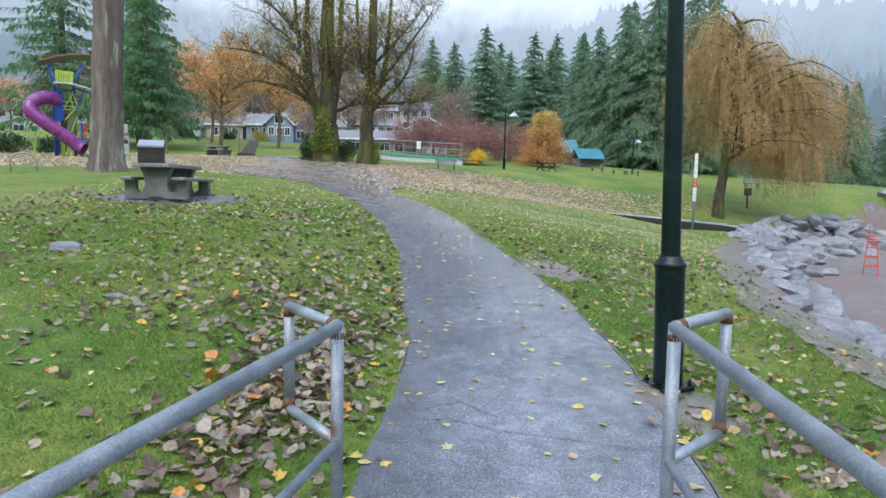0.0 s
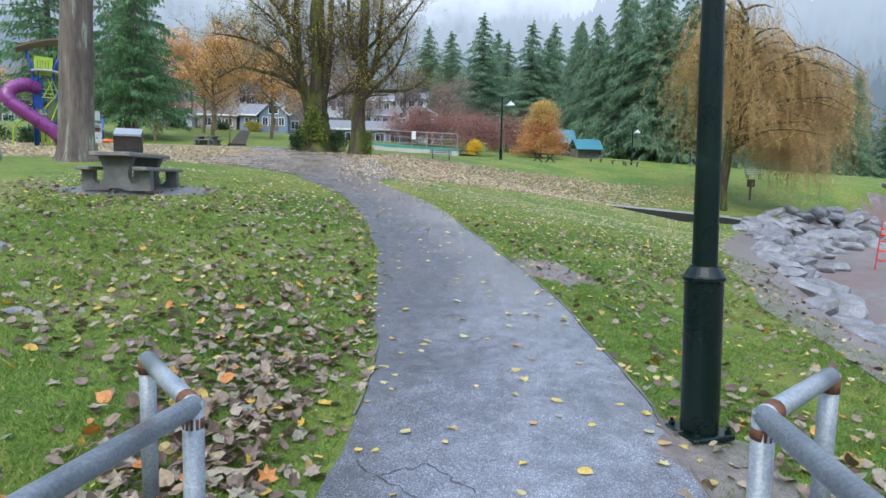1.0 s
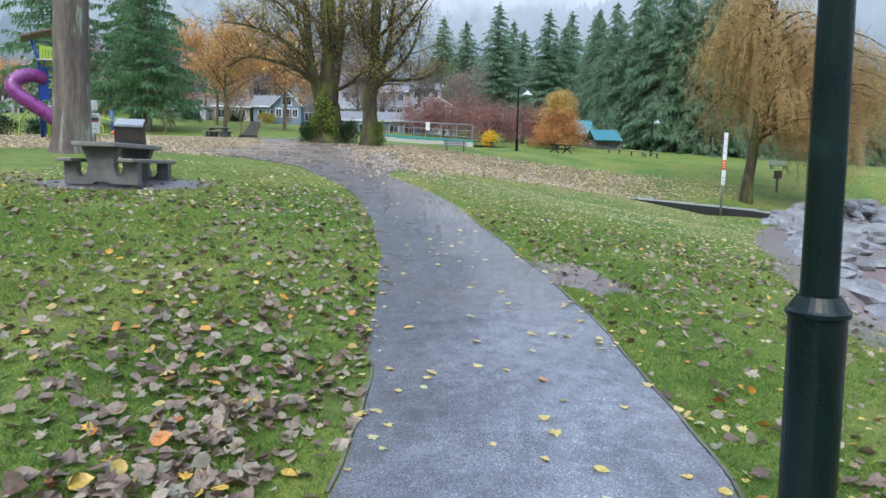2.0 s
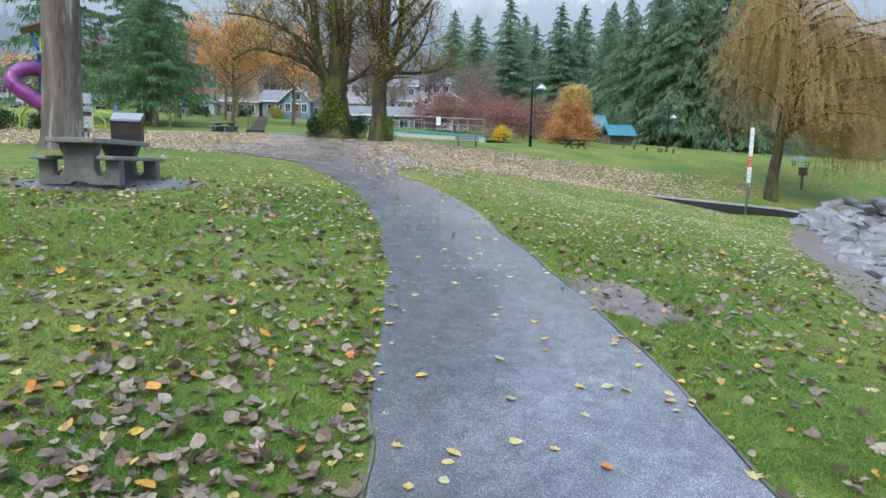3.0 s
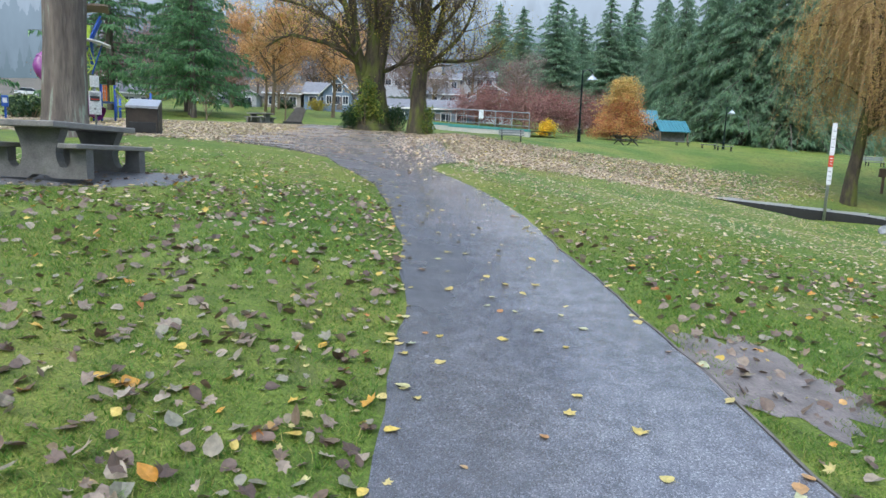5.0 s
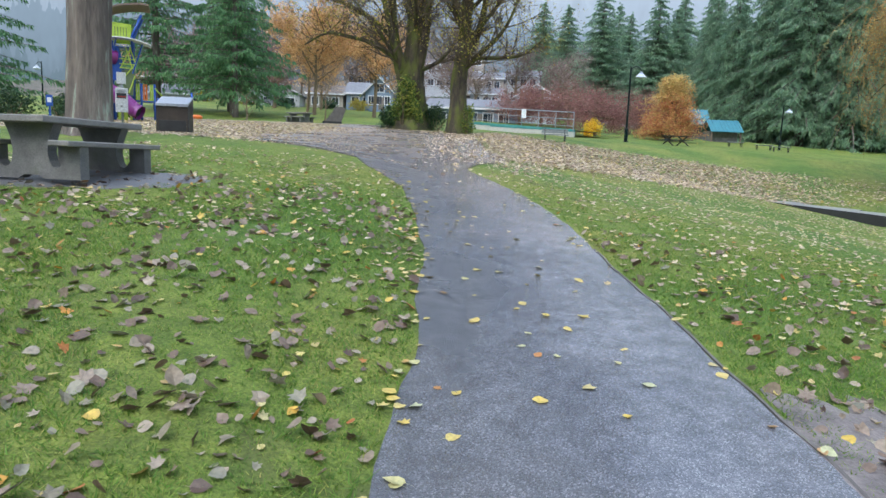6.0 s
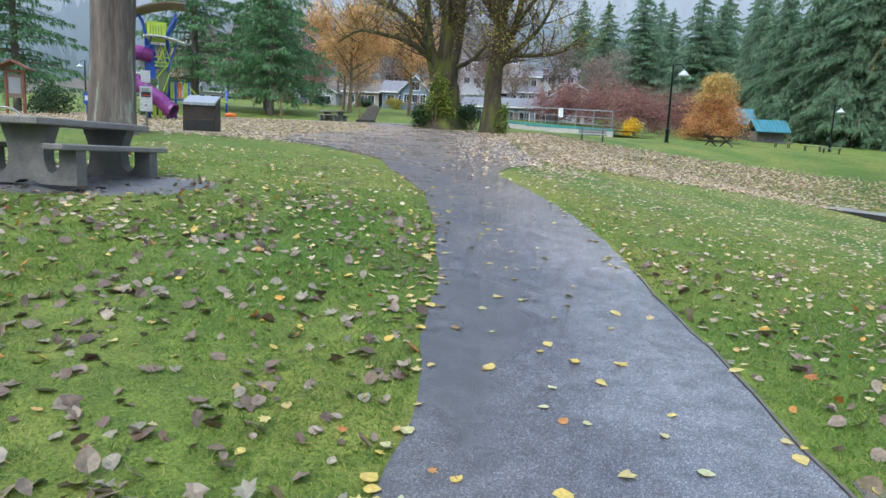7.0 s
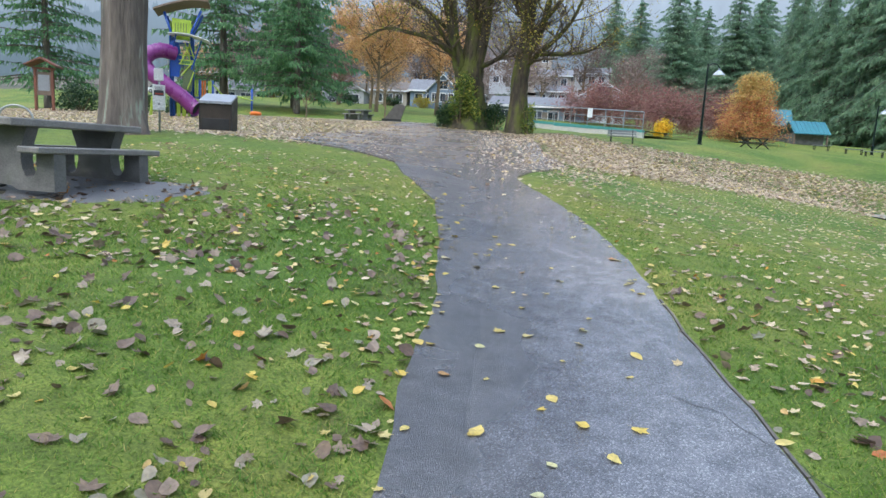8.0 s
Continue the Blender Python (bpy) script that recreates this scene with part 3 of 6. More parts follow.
SHADE_GREY = plain("pale_lamp_shade", (0.5, 0.55, 0.62), 0.4)
lamp_post(1.767, 5.02, "dark green steel lamp post on a bolted base plate", True, 4.7, 200, 2.1)
lamp_post(1.55, 50, "dark green park lamp with a bell shade on the lawn", False, 4.75, 10)
lamp_post(17.0, 75, "dark green park lamp under the tall conifers", False, 4.3, 20)
lamp_post(-54, 60, "dark park lamp beyond the shrubs", False, 4.2, 180)


# ---- trees ----
def bend(p, d, length, steps, wobble, lift, r):
    pts = [Vector(p)]
    d = Vector(d).normalized()
    for i in range(steps):
        d = (d + Vector((r.uniform(-1, 1), r.uniform(-1, 1), r.uniform(-1, 1))) * wobble + Vector((0, 0, lift))).normalized()
        pts.append(pts[-1] + d * length / steps)
    return pts, d


def grow(g, p, d, length, rad, level, r, tips, spread=0.7, lift=0.04, kids=(5, 4, 4), wobble=0.16, n=6, shrink=0.6):
    pts, e = bend(p, d, length, 7 if level == 0 else 5, wobble, lift, r)
    g.tube(pts, [rad * (1 - 0.72 * i / (len(pts) - 1)) for i in range(len(pts))], max(3, n - level), caps=False)
    if level >= len(kids):
        tips.append((pts[-1], e))
        tips.append((pts[len(pts) // 2], e))
        return
    for k in range(kids[level]):
        i = r.randint(2, len(pts) - 1)
        b = (pts[i] - pts[i - 1]).normalized()
        side = Vector((r.uniform(-1, 1), r.uniform(-1, 1), r.uniform(-0.5, 0.9))).normalized()
        nd = (b * (1 - spread * 0.5) + side * spread).normalized()
        grow(g, pts[i], nd, length * shrink * r.uniform(0.7, 1.15), rad * (1 - 0.72 * i / (len(pts) - 1)) * 0.62 + 0.003, level + 1, r, tips, spread, lift, kids, wobble, n, shrink)


def leaf_cloud(tips, per, size, spread, r, droop=0.0):
    """Small leaves round the twig ends."""
    g = Shape()
    for p, e in tips:
        for _ in range(per):
            c = p + Vector((r.gauss(0, spread), r.gauss(0, spread), r.gauss(0, spread) - droop * r.random()))
            u = Vector((r.uniform(-1, 1), r.uniform(-1, 1), r.uniform(-1, 0.4))).normalized()
            w = u.orthogonal().normalized()
            s = size * r.uniform(0.6, 1.3)
            g.poly([c - u * s, c + w * s * 0.5, c + u * s, c - w * s * 0.5])
    return g


def trunk_shape(h, r0, r1, seed, lean=(0, 0), flare=0.35, n=28, rough=0.05):
    """A fluted trunk that flares at the foot."""
    r = random.Random(seed)
    ph = [r.uniform(0, 6.3) for _ in range(4)]
    g, rows = Shape(), 26
    for j in range(rows + 1):
        t = j / rows
        z = h * t ** 1.5
        rad = r0 + (r1 - r0) * z / h
        rad *= 1 + flare * math.exp(-z / (0.55 * r0 + 0.1))
        for k in range(n):
            a = 2 * math.pi * k / n
            q = rad * (1 + rough * math.sin(5 * a + ph[0] + z * 0.2) + rough * 0.7 * math.sin(9 * a + ph[1] - z * 0.3) + rough * 0.5 * math.sin(3 * z + 2 * a + ph[2]) + 0.12 * math.exp(-z / 0.3) * math.sin(4 * a + ph[3]))
            g.v.append((lean[0] * z / h + q * math.cos(a), lean[1] * z / h + q * math.sin(a), z - 0.12))
    for j in range(rows):
        for k in range(n):
            a, c = j * n + k, j * n + (k + 1) % n
            g.f.append((a, c, c + n, a + n))
    return g


def big_conifer_trunk():
    x, y = -12.2, 20.0
    t = thing("conifer", pose(x, y, gz(x, y)), "tall old conifer with furrowed grey-brown bark behind the picnic table", "tree")
    part("trunk", trunk_shape(17, 0.49, 0.3, 4, (0.6, 0.1)), BARK, t, "bare furrowed trunk with lichen", True)
    g, f, r = Shape(), Shape(), random.Random(12)
    for i in range(40):
        z = r.uniform(9.5, 17)
        a = r.uniform(0, 6.28)
        bough(g, f, Vector((0.35 * z / 17, 0, z)), a, (17.8 - z) * 0.4 + 1.2, r, 0.3, 70)
    tagged(part("boughwork", g, BARK, t), kind="stuff")
    part("crown", f.mesh("crown", NEEDLE, fix=False), None, t, "dark green needles")
    dead = Shape()
    for i in range(9):
        a = 3.14 + r.uniform(-0.9, 0.7)
        grow(dead, (0.2, 0, r.uniform(6.0, 9.5)), (math.cos(a), math.sin(a), -0.1), r.uniform(1.6, 3.0), 0.035, 1, r, [], 0.6, -0.06, (0, 5, 4), 0.2, 5, 0.6)
    tagged(part("dead_branchwork", dead.mesh("dead_branchwork", TWIG, fix=False), None, t, "bare dead twigs"), kind="stuff")


def bough(g, f, p, a, length, r, droop=0.3, dense=9):
    """One sweeping conifer bough: a thin limb and many small hanging sprays."""
    d = Vector((math.cos(a), math.sin(a), 0))
    side = Vector((-d.y, d.x, 0))

    def along(t):
        return p + d * length * t + Vector((0, 0, length * (0.16 * t - droop * t * t + 0.14 * t ** 4)))
    g.tube([along(t) for t in (0, 0.33, 0.66, 1)], [0.014 * length * k + 0.006 for k in (1, 0.7, 0.4, 0.1)], 3, caps=False)
    for i in range(int(dense * (0.35 + 0.22 * length))):
        t = 1 - 0.92 * r.random() ** 1.25
        off = r.gauss(0, 0.5) * length * 0.38 * (1.12 - t)
        c = along(t) + side * off + Vector((0, 0, -abs(off) * r.uniform(0.1, 0.45) + r.gauss(0, 0.05)))
        way = 1 if off > 0 else -1
        o = (d * r.uniform(0.1, 1.0) + side * way * r.uniform(0.0, 0.9) + Vector((0, 0, r.uniform(-1.1, 0.05) - 1.6 * droop * r.random()))).normalized()
        w = r.uniform(0.2, 0.55) * (0.5 + 0.09 * length)
        flat = o.cross(Vector((r.gauss(0, 0.5), r.gauss(0, 0.5), 1))).normalized() * w * r.uniform(0.14, 0.26)
        sag = Vector((0, 0, -w * r.uniform(0.05, 0.25)))
        f.poly([c + flat, c + o * w + sag, c - flat])


def conifer_meshes(h, wide, seed, layers=34, droop=0.3, bare=0.03, dense=11, loose=False):
    g, f, r = Shape(), Shape(), random.Random(seed)
    tr = Shape().tube([(0, 0, -0.3), (0, 0, h * 0.5), (0, 0, h)], [h * 0.016, h * 0.01, 0.02], 8, caps=False)
    for i in range(layers):
        t = bare + (1 - bare) * (i + r.random() * 0.6) / layers
        z = h * min(t, 0.985)
        length = wide * (1 - t) ** 0.8 * (r.uniform(0.55, 1.2) if loose else r.uniform(0.75, 1.1)) + 0.2
        a0 = r.uniform(0, 6.28)
        m = (7 if loose else 9) if t < 0.75 else 6
        for k in range(m):
            bough(g, f, Vector((0, 0, z + r.uniform(-0.8, 0.8))), a0 + 6.28 * k / m + r.uniform(-0.3, 0.3), length * r.uniform(0.7, 1.12), r, droop * r.uniform(0.7, 1.3), dense)
    for k in range(14):
        f.poly([(0.03, 0, h * (0.95 + 0.003 * k)), (r.gauss(0, 0.2), r.gauss(0, 0.2), h * (0.955 + 0.003 * k)), (0, 0.02, h * (0.97 + 0.003 * k))])
    return tr.mesh("trunk", BARK, True, False), g.mesh("boughwork", BARK, fix=False), f


CONIFERS = []
for s, (w, la, dr) in enumerate(((6.2, 26, 0.42), (5.6, 46, 0.5), (6.2, 44, 0.7), (5.8, 48, 0.8))):
    tr, bw, f = conifer_meshes(20, w, 20 + s, la, dr, 0.12 if s < 2 else 0.1, 66 if s == 0 else 84, s == 0)
    CONIFERS.append((tr, f.mesh("crown", CEDAR if s > 0 else NEEDLE, fix=False), bw))


def conifer(x, y, h, kind, label, group="", wide=1.0, turn=0.0):
    k = h / 20
    t = thing("conifer", pose(x, y, gz(x, y), 0, 0, turn) @ Matrix.Diagonal((k * wide, k * wide, k, 1)), label, "tree", group)
    part("trunk", CONIFERS[kind][0], None, t)
    part("crown", CONIFERS[kind][1], None, t)
    tagged(part("boughwork", CONIFERS[kind][2], None, t), kind="stuff")
    return t


big_conifer_trunk()
for x, y, h, w, l in ((-42.5, 62, 25, 1.0, "dark green conifer with drooping boughs behind the playground"), (-37, 66, 23, 0.9, "dark green conifer behind the playground"), (-31.5, 58, 18.5, 1.0, "broad dark green fir behind the picnic lawn"), (-33.5, 61, 21, 1.0, "tall dark green fir behind the picnic lawn"), (-41.5, 42, 17, 1.0, "dark conifer beside the wooden kiosk")):
    conifer(x, y, h, 0, l, "", w * 1.0, rng.uniform(0, 360))
for x, y, h in ((-0.7, 140, 24), (5.0, 152, 20), (9.2, 132, 23), (15.5, 150, 25), (13.0, 136, 21), (22, 160, 26), (-9, 168, 22), (-16, 180, 24), (3, 175, 24), (20, 135, 22), (26, 145, 24)):
    conifer(x, y, h, 1, "tall conifer at the park's misty edge", "far conifers", rng.uniform(1.25, 1.55), rng.uniform(0, 360))
for x, y, h in ((17.7, 105, 22), (20.8, 100, 24.5), (24.2, 95, 27), (28.6, 92, 26), (17.2, 120, 23), (32.5, 97, 27), (36, 104, 25), (41.1, 110, 26), (46, 118, 25), (66, 150, 24), (73, 158, 26), (80, 150, 23), (88, 160, 25), (97, 158, 26), (60, 160, 25), (24.5, 112, 28), (29, 108, 28), (52, 130, 24)):
    conifer(x, y, h, rng.choice((2, 3)), "tall dense green cedar in the grove", "cedar grove", rng.uniform(1.0, 1.3), rng.uniform(0, 360))


def curve_through(pts, n):
    """Points on a smooth line through the given ones."""
    P = [Vector(p) for p in pts]
    out = []
    for i in range(len(P) - 1):
        p0, p1, p2, p3 = P[max(0, i - 1)], P[i], P[i + 1], P[min(len(P) - 1, i + 2)]
        for k in range(n):
            u = k / n
            out.append(0.5 * (2 * p1 + (p2 - p0) * u + (2 * p0 - 5 * p1 + 4 * p2 - p3) * u * u + (3 * p1 - p0 - 3 * p2 + p3) * u ** 3))
    return out + [P[-1]]


def knotty(pts, radii, r, n=14):
    """A limb of uneven girth, with burrs."""
    g = Shape().tube(pts, radii, n, caps=True)
    ph = [r.uniform(0, 6.3) for _ in range(3)]
    for i in range(len(pts)):
        for k in range(n):
            v, c = Vector(g.v[i * n + k]), pts[i]
            a = 2 * math.pi * k / n
            q = 1 + 0.09 * math.sin(3 * a + ph[0] + 0.5 * i) + 0.07 * math.sin(5 * a + ph[1] - 0.8 * i) + r.uniform(-0.05, 0.05)
            g.v[i * n + k] = tuple(c + (v - c) * q)
    return g


def mossy_tree(x, y, stems, arms, label, seed):
    """A thick mossy trunk dividing into upright stems; arms curve out and up into brooms of bare twigs."""
    t = thing("tree", pose(x, y, gz(x, y)), label, "tree", "twin trees")
    r = random.Random(seed)
    tw, tips = Shape(), []
    lines = []
    for i, (pts, ra, rb) in enumerate(stems):
        c = curve_through(pts, 5)
        m = len(c) - 1
        rad = [ra + (rb - ra) * k / m for k in range(m + 1)]
        if i == 0:
            rad = [q * (1 + 0.45 * math.exp(-max(0, p.z) / 0.35)) for q, p in zip(rad, c)]
        part("trunk" if i == 0 else "stem", knotty(c, rad, r, 18 if i == 0 else 14), MOSSY, t, "mossy trunk" if i == 0 else "", True)
        lines.append((c, rad))
    for pts, ra in arms:
        c = curve_through(pts, 4)
        m = len(c) - 1
        rad = [ra * (1 - 0.78 * k / m) for k in range(m + 1)]
        part("limb", knotty(c, rad, r, 9), MOSSY, t, "", True)
        lines.append((c, rad))
    n_stem = len(stems)
    for j, (c, rad) in enumerate(lines):
        length = sum((q - p).length for p, q in zip(c, c[1:]))
        for k in range(int(length * (1.7 if j < n_stem else 4.4))):
            i = r.randint(1, len(c) - 1)
            if c[i].z < (4.6 if j < n_stem else 3.2):
                continue
            b = (c[i] - c[i - 1]).normalized()
            a = r.uniform(0, 6.28)
            side = Vector((math.cos(a), math.sin(a), r.uniform(-0.15, 0.75))).normalized()
            d = (b * 0.35 + side).normalized()
            grow(tw, c[i], d, r.uniform(1.2, 2.6) * (1.15 if j < n_stem else 0.9), min(0.05, rad[i] * 0.4) + 0.006, 1, r, tips, 0.72, 0.05, (0, 5, 5), 0.22, 6, 0.62)
    tagged(part("twigwork", tw.mesh("twigwork", DARK_TWIG, fix=False), None, t, "bare brown twigs"), kind="stuff")
    pick = [q for q in tips if r.random() < 0.5]
    part("leaves", leaf_cloud(pick, 2, 0.06, 0.22, r).mesh("leaves", LAST_LEAF, fix=False), None, t, "sparse yellowing leaves")
    return t


DARK_TWIG = surface("dark_bare_twigs", [(0.07, 0.055, 0.035), (0.15, 0.115, 0.07)], 2, 0.85, 0.2, 20)
mossy_tree(-9.98, 39.6, [
    ([(0.1, 0, -0.3), (0.12, 0, 1.0), (0.05, 0, 2.2), (0.12, 0.05, 3.4), (0.2, 0.1, 5.5), (0.1, 0.1, 8.5), (0.3, 0, 13)], 0.86, 0.3),
    ([(-0.15, 0.05, 1.9), (-0.55, 0, 3.2), (-0.95, -0.1, 5.0), (-1.2, 0, 8.0), (-1.0, 0, 12)], 0.42, 0.1),
    ([(0.3, -0.1, 2.8), (0.7, -0.1, 4.6), (0.85, 0, 7.0), (1.1, 0.1, 12)], 0.36, 0.1),
    ([(-0.2, -0.2, 2.9), (-0.75, -0.45, 4.4), (-1.5, -0.5, 7.0), (-1.9, -0.4, 11)], 0.24, 0.06)], [
    ([(-0.6, 0, 3.4), (-1.8, -0.2, 4.3), (-3.2, -0.3, 4.7), (-4.6, -0.4, 4.9), (-5.8, -0.5, 4.3)], 0.16),
    ([(-0.9, 0, 4.6), (-2.4, -0.3, 5.8), (-4.2, -0.4, 6.6), (-6.2, -0.5, 6.9)], 0.15),
    ([(-1.1, 0, 6.0), (-2.6, 0.3, 7.8), (-4.4, 0.4, 9.2)], 0.13),
    ([(-1.2, 0, 7.2), (-3.2, -0.6, 9.4), (-5.0, -0.8, 10.4)], 0.12),
    ([(0.2, 0, 3.0), (1.1, -0.2, 3.25), (1.9, -0.3, 3.75), (2.5, -0.3, 4.6)], 0.15),
    ([(0.2, 0, 4.8), (0.6, -1.4, 5.8), (0.8, -2.8, 7.2)], 0.14),
    ([(0.1, 0.1, 5.2), (-0.8, 1.6, 6.6), (-1.4, 3.2, 8.0)], 0.14),
    ([(-0.5, -0.1, 3.2), (-1.2, -1.4, 4.6), (-2.4, -2.4, 6.2)], 0.13)],
    "old mossy tree with bare upright limbs and ivy at its foot", 31)
mossy_tree(-7.3, 39.2, [
    ([(0, 0, -0.3), (0, 0, 1.2), (0.08, 0, 3.0), (0.22, 0, 5.0), (0.35, 0.05, 8.0), (0.4, 0, 13)], 0.5, 0.2),
    ([(0.2, 0, 3.6), (0.95, 0.1, 5.2), (1.25, 0.1, 7.2), (1.5, 0, 11)], 0.22, 0.07),
    ([(0.15, 0, 5.2), (-0.45, -0.1, 7.0), (-0.7, 0, 11)], 0.2, 0.06)], [
    ([(0.1, 0, 3.1), (1.0, -0.1, 3.9), (1.9, -0.2, 4.7), (2.6, -0.2, 5.8), (3.0, -0.2, 7.4)], 0.16),
    ([(0.9, 0, 3.8), (2.1, -0.2, 3.75), (3.3, -0.3, 3.9), (4.3, -0.4, 4.7)], 0.12),
    ([(0.2, 0, 4.4), (1.6, -0.5, 5.8), (3.0, -0.6, 7.6), (4.0, -0.6, 9.0)], 0.13),
    ([(0.3, 0, 6.0), (1.8, 0.4, 7.6), (3.2, 0.6, 9.4)], 0.12),
    ([(0.2, 0, 4.9), (0.4, -1.5, 6.2), (0.8, -2.8, 7.6)], 0.12),
    ([(0.2, 0, 5.6), (-0.6, 1.2, 7.0), (-1.0, 2.6, 8.6)], 0.11)],
    "mossy bare tree with upright limbs beside its twin", 47)


def foliage_mound(name, x, y, rx, ry, h, material, label, category, count, size, seed, base=0.0):
    """A shrub: short stems and a ragged heap of leaves."""
    t = thing(name, pose(x, y, gz(x, y)), label, category)
    r = random.Random(seed)
    g, tips = Shape(), []
    for k in range(9):
        a, q = r.uniform(0, 6.28), r.uniform(0.1, 0.7)
        pts, e = bend((0.1 * math.cos(a), 0.1 * math.sin(a), -0.05), (q * rx / h * math.cos(a) * 2, q * ry / h * math.sin(a) * 2, 1), h * r.uniform(0.6, 0.95), 4, 0.12, 0, r)
        g.tube(pts, [0.03, 0.025, 0.02, 0.012, 0.006], 4, caps=False)
    lumps = [(r.uniform(0, 6.28), r.uniform(0.2, 0.85), r.uniform(0.15, 0.85)) for _ in range(26)]
    for _ in range(count):
        a, q, z = r.choice(lumps)
        k = math.sqrt(max(0.05, 1 - z * z))
        tips.append((Vector((rx * q * k * math.cos(a) + r.gauss(0, 0.14 * rx), ry * q * k * math.sin(a) + r.gauss(0, 0.14 * ry), max(0.03, base + h * z + r.gauss(0, 0.1 * h)))), None))
    part("stems", g, TWIG, t)
    part("leaves", leaf_cloud(tips, 2, size, size, r).mesh("leaves", material, fix=False), None, t)
    return t


foliage_mound("ivy", -9.98, 38.75, 0.95, 0.45, 2.7, IVY, "yellow-green ivy climbing the mossy tree's foot", "ivy", 1500, 0.075, 3)
foliage_mound("shrub", -11.0, 39.2, 0.65, 0.6, 1.35, SHRUB, "dark green shrub at the mossy tree's foot", "shrub", 700, 0.07, 4)
foliage_mound("shrub", -8.6, 39.8, 0.8, 0.6, 1.4, SHRUB, "dark green shrub between the two mossy trees", "shrub", 700, 0.07, 5)
foliage_mound("ivy", -6.7, 39.0, 0.35, 0.4, 1.5, IVY, "ivy at the foot of the slimmer mossy tree", "ivy", 400, 0.07, 6)


def willow(x, y, h):
    t = thing("willow", pose(x, y, gz(x, y)), "weeping willow with drooping orange-yellow autumn foliage by the rocks", "tree")
    r = random.Random(77)
    g, tips = Shape(), []
    spine = [(0, 0, -0.2), (0.02, 0, 1.2), (0.22, 0.1, 2.6), (0.4, 0.1, 4.6), (0.75, 0.2, 6.8), (0.65, 0, 9.2), (0.9, 0, 11.4)]
    g.tube(spine, [0.42, 0.31, 0.27, 0.24, 0.2, 0.14, 0.07], 12, caps=False)
    part("trunk", g, MOSSY, t, "leaning mossy trunk", True)
    sg, lf = Shape(), Shape()
    for k in range(80):
        z = r.uniform(3.4, 12.0) if k < 60 else r.uniform(3.8, 7.8)
        c = Vector((0.8 * min(1, z / 5), 0.1, z))
        a = r.uniform(0, 6.28) if z > 7.5 or r.random() < 0.5 else r.uniform(-1.2, 1.0)
        a = a if k < 60 else r.uniform(-0.75, 0.65)
        full = np.interp(z, [3, 6.5, 9, 12], [7.0, 6.6, 4.6, 2.6] if math.cos(a) > 0.1 else [4.6, 4.8, 4.0, 2.6])
        reach = r.uniform(0.4 if k < 60 else 0.65, 1) * float(full)
        rise = r.uniform(0.8, 2.4)
        pts = [c + Vector((math.cos(a), math.sin(a), 0)) * reach * u + Vector((r.gauss(0, 0.2) * u, r.gauss(0, 0.2) * u, rise * math.sin(u * 2.7) * reach / 5 + r.uniform(-0.2, 0.2) * u)) for u in (0, 0.2, 0.4, 0.6, 0.8, 1)]
        part("limb", Shape().tube(pts, [0.11, 0.085, 0.065, 0.045, 0.03, 0.015], 5, caps=False), MOSSY, t)
        for s in range(46 if k < 60 else 60):
            u = 0.08 + 0.92 * r.random() ** 0.85
            i = min(4, int(u * 5))
            p = pts[i].lerp(pts[i + 1], u * 5 - i) + Vector((r.gauss(0, 0.5), r.gauss(0, 0.5), r.gauss(0, 0.35)))
            low = 0.3 + 1.6 * r.random() if p.x > 2.2 else 2.4 + 2.0 * r.random()
            drop = min(r.uniform(0.5, 3.6) if r.random() < 0.75 else r.uniform(2.5, 5.0), max(0.4, p.z - low))
            q = [p]
            sway = Vector((math.cos(a), math.sin(a), 0)) * r.uniform(0.0, 0.8) + Vector((r.gauss(0, 0.3), r.gauss(0, 0.3), 0))
            for j in range(1, 6):
                q.append(p + sway * drop * 0.4 * (1 - (1 - j / 5) ** 2) + Vector((r.gauss(0, 0.05), r.gauss(0, 0.05), 0.25 * drop * (j / 5) * (1 - j / 5) - drop * j / 5)))
            sg.tube(q, [0.012, 0.01, 0.009, 0.008, 0.006, 0.003], 3, caps=False)
            for j in range(int(6 + drop * 5)):
                v = r.random() * 4.999
                c2 = q[int(v)].lerp(q[int(v) + 1], v % 1) + Vector((r.gauss(0, 0.05), r.gauss(0, 0.05), 0))
                d = Vector((r.uniform(-1, 1), r.uniform(-1, 1), r.uniform(-1.5, 0.1))).normalized()
                w = d.orthogonal().normalized() * 0.026
                L = r.uniform(0.1, 0.24)
                lf.poly([c2, c2 + d * L * 0.5 + w, c2 + d * L, c2 + d * L * 0.5 - w])
    tagged(part("hanging_twig_curtain", sg.mesh("hanging_twig_curtain", WILLOW_TWIG, fix=False), None, t), kind="stuff")
    part("leaves", lf.mesh("leaves", WILLOW_LEAF, fix=False), None, t, "drooping orange-yellow leaves")


WILLOW_TWIG = surface("willow_twigs", [(0.34, 0.22, 0.1), (0.5, 0.34, 0.15)], 1, 0.8, 0)
willow(14.85, 41, 13.3)


